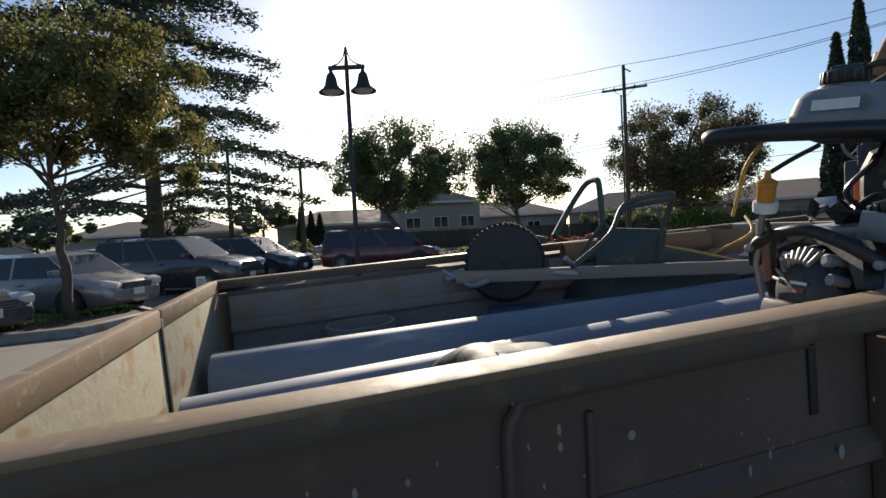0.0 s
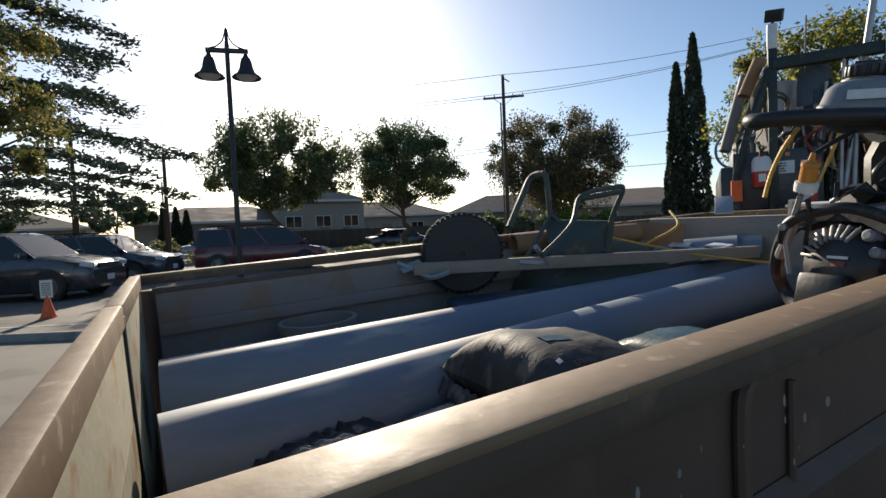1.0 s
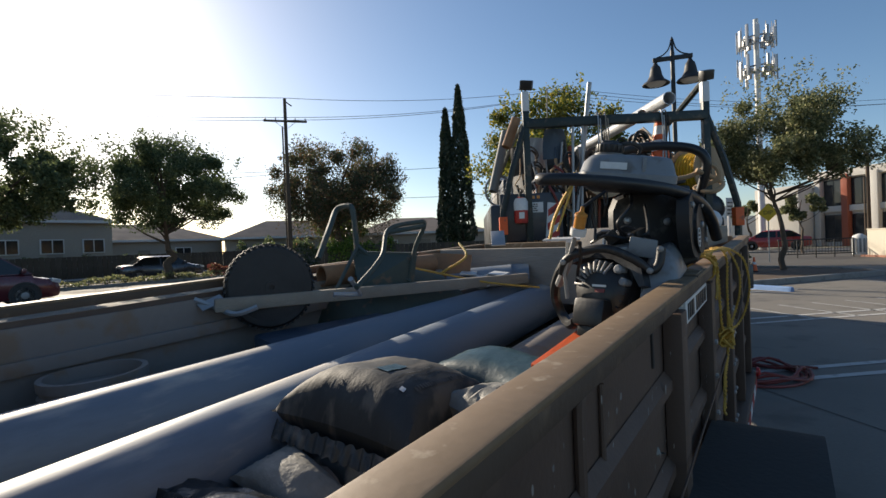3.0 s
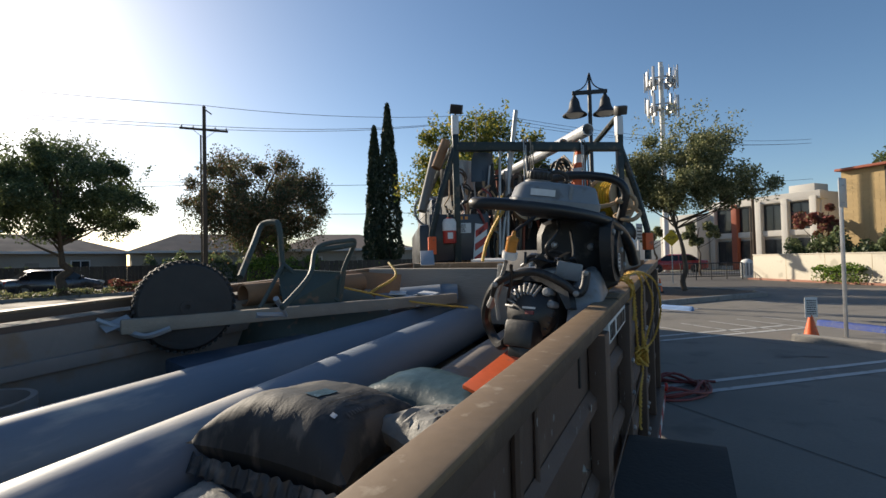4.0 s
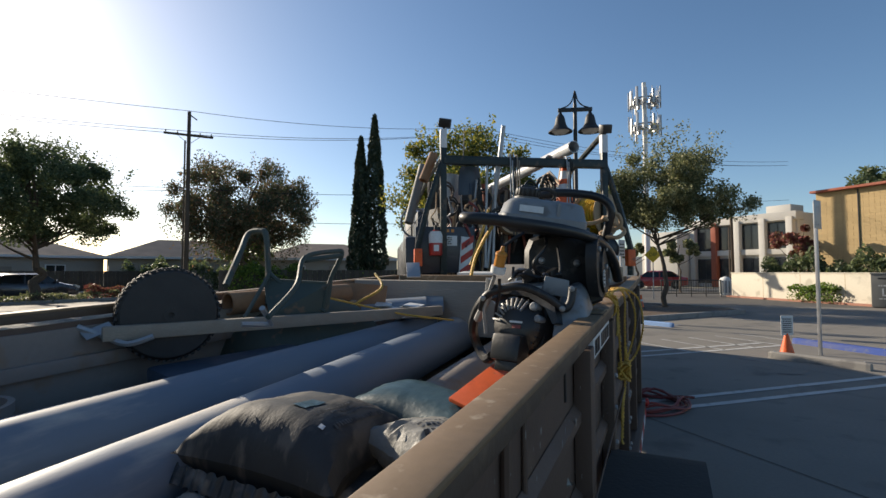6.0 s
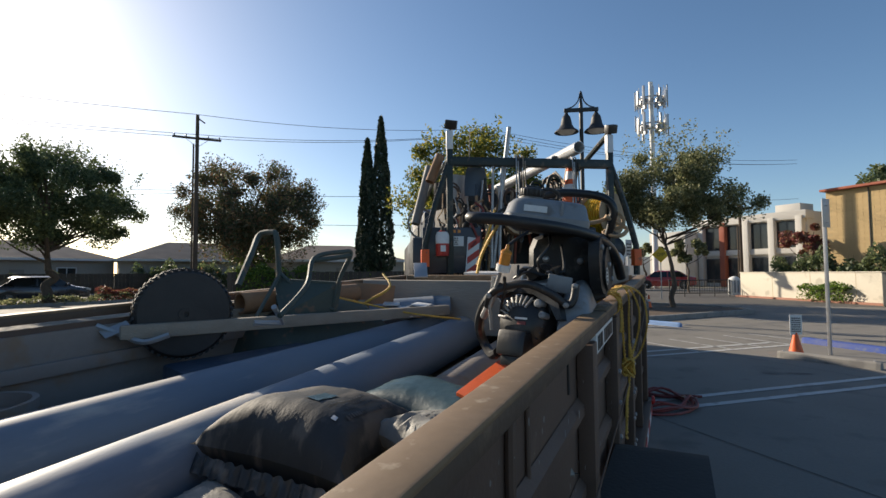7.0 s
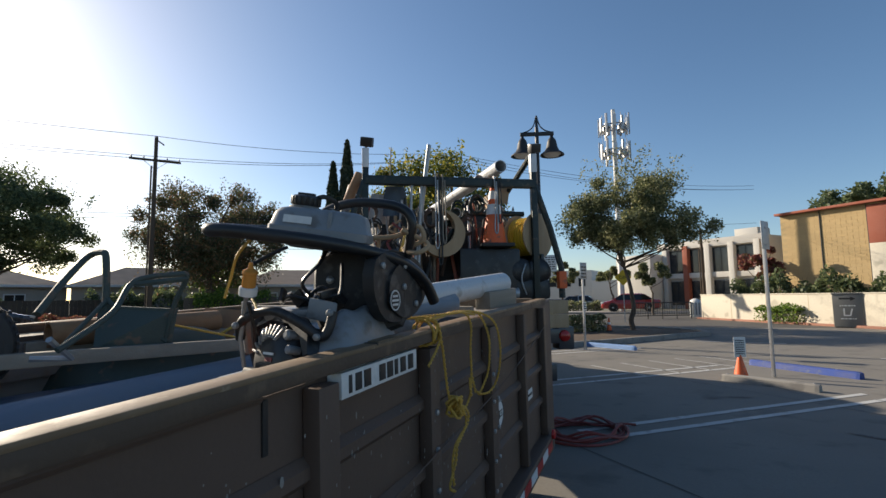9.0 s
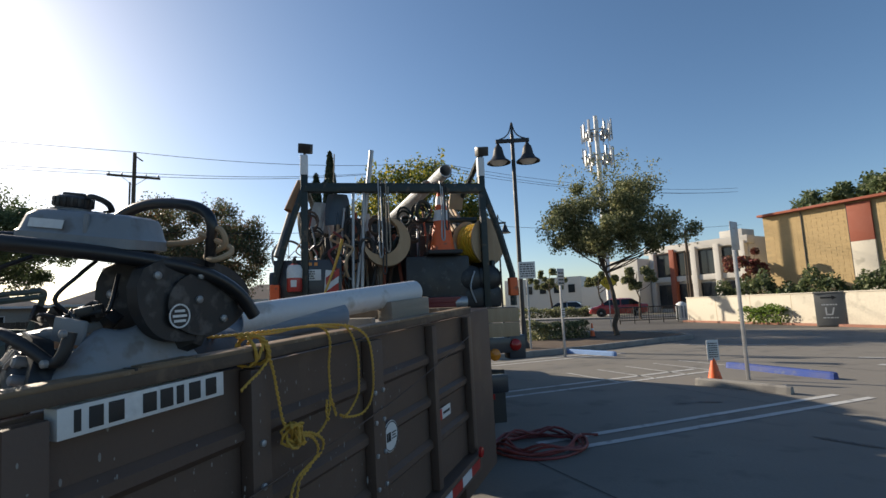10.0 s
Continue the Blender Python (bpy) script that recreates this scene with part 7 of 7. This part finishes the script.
for k, (a, b) in enumerate((((-23.8, 20.6), (-14.2, 31.2)), ((-40.0, 4.0), (-39.4, 30.0)))):
    A, B = Vector((*a, 0)), Vector((*b, 0))
    d = B - A
    root = thing("fence", Matrix.Translation(A) @ pose(0, 0, 0, 0, 0, math.degrees(math.atan2(d.y, d.x))), "dark wooden board fence along the gardens" if k == 0 else "dark block fence beyond the far street", "fence")
    n = int(d.length / 0.3)
    bm = Geo().box((0, 0, 0.8), (0.28, 0.03, 1.6), bevel=0.006).mesh("fence_board", FENCE)
    for j in range(min(n, 110)):
        ob = new("fence_board", bm)
        ob.parent = root
        ob.location = (0.15 + j * 0.3, 0, 0.012 * math.sin(j * 2.7))
    part("fence_rail", Geo().box((d.length / 2, 0.04, 1.3), (d.length, 0.05, 0.09)).box((d.length / 2, 0.04, 0.4), (d.length, 0.05, 0.09)), FENCE, root)

# cream wall with bins, rail and litter bin
wl = thing("garden_wall", pose(3.55, 32.1, 0, 0, 0, -55.6), "cream rendered wall beside the red paver strip", "wall", kind="structure")
part("wall_face", Geo().box((11, 0, 0.68), (22, 0.2, 1.36), bevel=0.01), CREAM, wl)
part("coping", Geo().box((11, 0, 1.375), (22.04, 0.26, 0.05), bevel=0.01), CREAM, wl)
for x in (2.2, 4.4, 6.6, 8.8, 11.0):
    part("joint", Geo().box((x, -0.102, 0.68), (0.015, 0.006, 1.3)), MORTAR, wl)


def waste_bin(m, label):
    root = thing("recycling_bin", m, label, "bin", "recycling bins")
    part("body", Geo().box((0, 0, 0.68), (0.95, 0.75, 1.3), bevel=0.03), BIN, root)
    part("lid", Geo().box((0, 0, 1.36), (1.0, 0.8, 0.07), bevel=0.02), BIN, root)
    part("foot", Geo().box((0, 0, 0.03), (0.85, 0.65, 0.06)), BLACKPL, root)
    part("arrow", Geo().box((-0.08, -0.38, 1.16), (0.36, 0.006, 0.06)).prism([(0, -0.09), (0.16, 0), (0, 0.09)], 0.006, pose(0.1, -0.376, 1.16, 90, 0, 0)), INK, root)
    part("logo_shape", Geo().box((-0.12, -0.38, 0.62), (0.05, 0.006, 0.3)).box((-0.04, -0.38, 0.49), (0.2, 0.006, 0.05)).box((0.1, -0.38, 0.62), (0.05, 0.006, 0.3), rot=(0, 14, 0)), WHITE, root)
    part("lettering", bars(Geo(), 0.5, 0.1, 1, 0.88, 3, -0.38), WHITE, root)
    part("lettering", bars(Geo(), 0.5, 0.08, 1, 0.36, 4, -0.38), WHITE, root)
    return root


waste_bin(pose(8.15, 25.15, 0, 0, 0, -18), "grey recycling bin with a black arrow by the wall")
waste_bin(pose(9.15, 24.8, 0, 0, 0, -18), "grey recycling bin beside another by the wall")
lit = thing("litter_bin", pose(3.25, 32.9, 0.1), "pale round litter bin at the wall end", "bin")
part("drum", Geo().lathe([(0.3, 0), (0.32, 0.1), (0.32, 0.85), (0.27, 0.95), (0.1, 1.05), (0.02, 1.06)], None, 20), WHITE, lit)
for k in range(12):
    part("slat", Geo().box((0.325 * math.cos(k * 0.5236), 0.325 * math.sin(k * 0.5236), 0.47), (0.02, 0.09, 0.7), rot=(0, 0, k * 30), bevel=0.004), GREYPL, lit)
fc = thing("railing", pose(-0.2, 31.0, 0.0, 0, 0, 28), "black metal railing beside the entry", "railing")
part("top_bar", Geo().tube([(0, 0, 0.95), (3.8, 0, 0.95)], 0.03, seg=8), INK, fc)
part("bottom_bar", Geo().tube([(0, 0, 0.2), (3.8, 0, 0.2)], 0.025, seg=8), INK, fc)
for k in range(26):
    part("baluster", Geo().tube([(0.05 + k * 0.148, 0, 0.2 if k % 6 else 0.0), (0.05 + k * 0.148, 0, 0.95)], 0.012 if k % 6 else 0.03, seg=6), INK, fc)
dip = thing("warning_sign", pose(-0.5, 28.1, 0, 0, 0, 4), "yellow diamond warning sign on a thin post", "sign")
part("post", Geo().box((0, 0, 1.3), (0.05, 0.05, 2.6)), GALV, dip)
part("diamond", Geo().box((0, -0.03, 2.35), (0.6, 0.008, 0.6), rot=(0, 45, 0), bevel=0.003), SIGNYELLOW, dip)
tx = bpy.data.curves.new("lettering", "FONT")
tx.body, tx.size, tx.align_x, tx.align_y, tx.extrude = "DIP", 0.26, "CENTER", "CENTER", 0.002
txo = new("lettering_curve", tx)
me = bpy.data.meshes.new_from_object(txo.evaluated_get(bpy.context.evaluated_depsgraph_get()))
bpy.data.objects.remove(txo)
me.materials.clear()
me.materials.append(INK)
lt = new("lettering", me)
lt.parent = dip
lt.matrix_local = pose(0, -0.038, 2.35, 90, 0, 0)

# white two-storey building with recessed bays
wb2 = thing("white_building", pose(-1.0, 57.0, 0, 0, 0, -38), "white two-storey building with recessed dark bays", "building")
part("wall", Geo().box((2.1, 2.0, 2.7), (4.2, 8, 5.4), bevel=0.03), STUCCO, wb2)
part("wall", Geo().box((9.0, 4.2, 3.2), (9.6, 8, 6.4), bevel=0.03), STUCCO, wb2)
part("roof_edge", Geo().box((8.8, 0.4, 6.1), (10.2, 1.2, 0.7), bevel=0.03), STUCCO, wb2)
part("floor_band", Geo().box((9.0, 0.1, 3.15), (9.6, 0.5, 0.5), bevel=0.02), STUCCO, wb2)
for k in range(5):
    x = 4.6 + k * 2.2
    part("pier", Geo().box((x, 0.0, 3.0), (0.5, 0.7, 6.0), bevel=0.02), RUSTRED if k == 1 else STUCCO, wb2)
for k in range(4):
    for z in (1.5, 4.5):
        w = part("window", Geo().box((5.7 + k * 2.2, 0.17, z), (1.66, 0.08, 2.3), bevel=0.01), BLACKPL, wb2)
        for s in (-1, 1):
            part("pane", Geo().box((5.7 + k * 2.2 + s * 0.4, 0.12, z), (0.74, 0.03, 2.1)), DARKGLASS, w)
part("roof_box", Geo().box((11.8, 2.2, 6.8), (2.0, 2.0, 0.8), bevel=0.02), STUCCO, wb2)
fw = thing("far_building", pose(-16.5, 70, 0, 0, 0, -8), "white building far down the street", "building")
part("wall", Geo().box((5, 3, 2.4), (11, 6, 4.8), bevel=0.03), STUCCO, fw)
part("wall", Geo().box((13, 3, 1.7), (6, 6, 3.4), bevel=0.03), STUCCO, fw)
for k in range(5):
    w = part("window", Geo().box((1.2 + k * 2.0, -0.02, 3.2), (0.9, 0.1, 1.1)), BLACKPL, fw)
    part("pane", Geo().box((1.2 + k * 2.0, -0.08, 3.2), (0.8, 0.02, 1.0)), DARKGLASS, w)

# tan brick building with a red band
A = Vector((9.7, 41.9, 0))
bk = thing("brick_building", Matrix.Translation(A) @ pose(0, 0, 0, 0, 0, -43), "tan brick building with red and cream panels", "building")
part("wall", Geo().box((12, 4.1, 3.45), (24, 8, 6.9)), MORTAR, bk)
part("cornice", Geo().box((12, 0.0, 6.98), (24.3, 0.7, 0.16), bevel=0.02), RUSTRED, bk)
for x0, x1 in ((5.25, 6.5), (13.0, 14.25)):
    part("panel", Geo().box(((x0 + x1) / 2, 0.02, 5.6), (x1 - x0, 0.14, 2.4), bevel=0.01), RUSTRED, bk)
    part("panel", Geo().box(((x0 + x1) / 2, 0.02, 2.2), (x1 - x0, 0.14, 4.4), bevel=0.01), CREAM, bk)
for x in (2.55, 5.2, 10.0):
    part("expansion_joint", Geo().box((x, 0.05, 3.45), (0.05, 0.05, 6.8)), INK, bk)
row = Geo()
rng = np.random.default_rng(3)
brick_mesh = Geo().box((0, 0, 0), (0.6, 0.06, 0.19), bevel=0.0).mesh("brick", BRICKTAN, False)
count = 0
for r in range(34):
    z = 0.1 + r * 0.2
    x = 0.05 + (0.31 if r % 2 else 0)
    while x < 12.6:
        if not (5.6 < x + 0.3 < 6.15):
            if r >= 16 and x < 10 and count < 290:
                ob = new("brick", brick_mesh)
                ob.parent = bk
                ob.location = (x + 0.3, 0.117 - rng.uniform(0, 0.004), z)
                count += 1
            else:
                row.box((x + 0.3, 0.117 - rng.uniform(0, 0.004), z), (0.6, 0.06, 0.19))
        x += 0.62
tagged(part("brickwork", row, BRICKTAN, bk, smooth=False), kind="stuff")
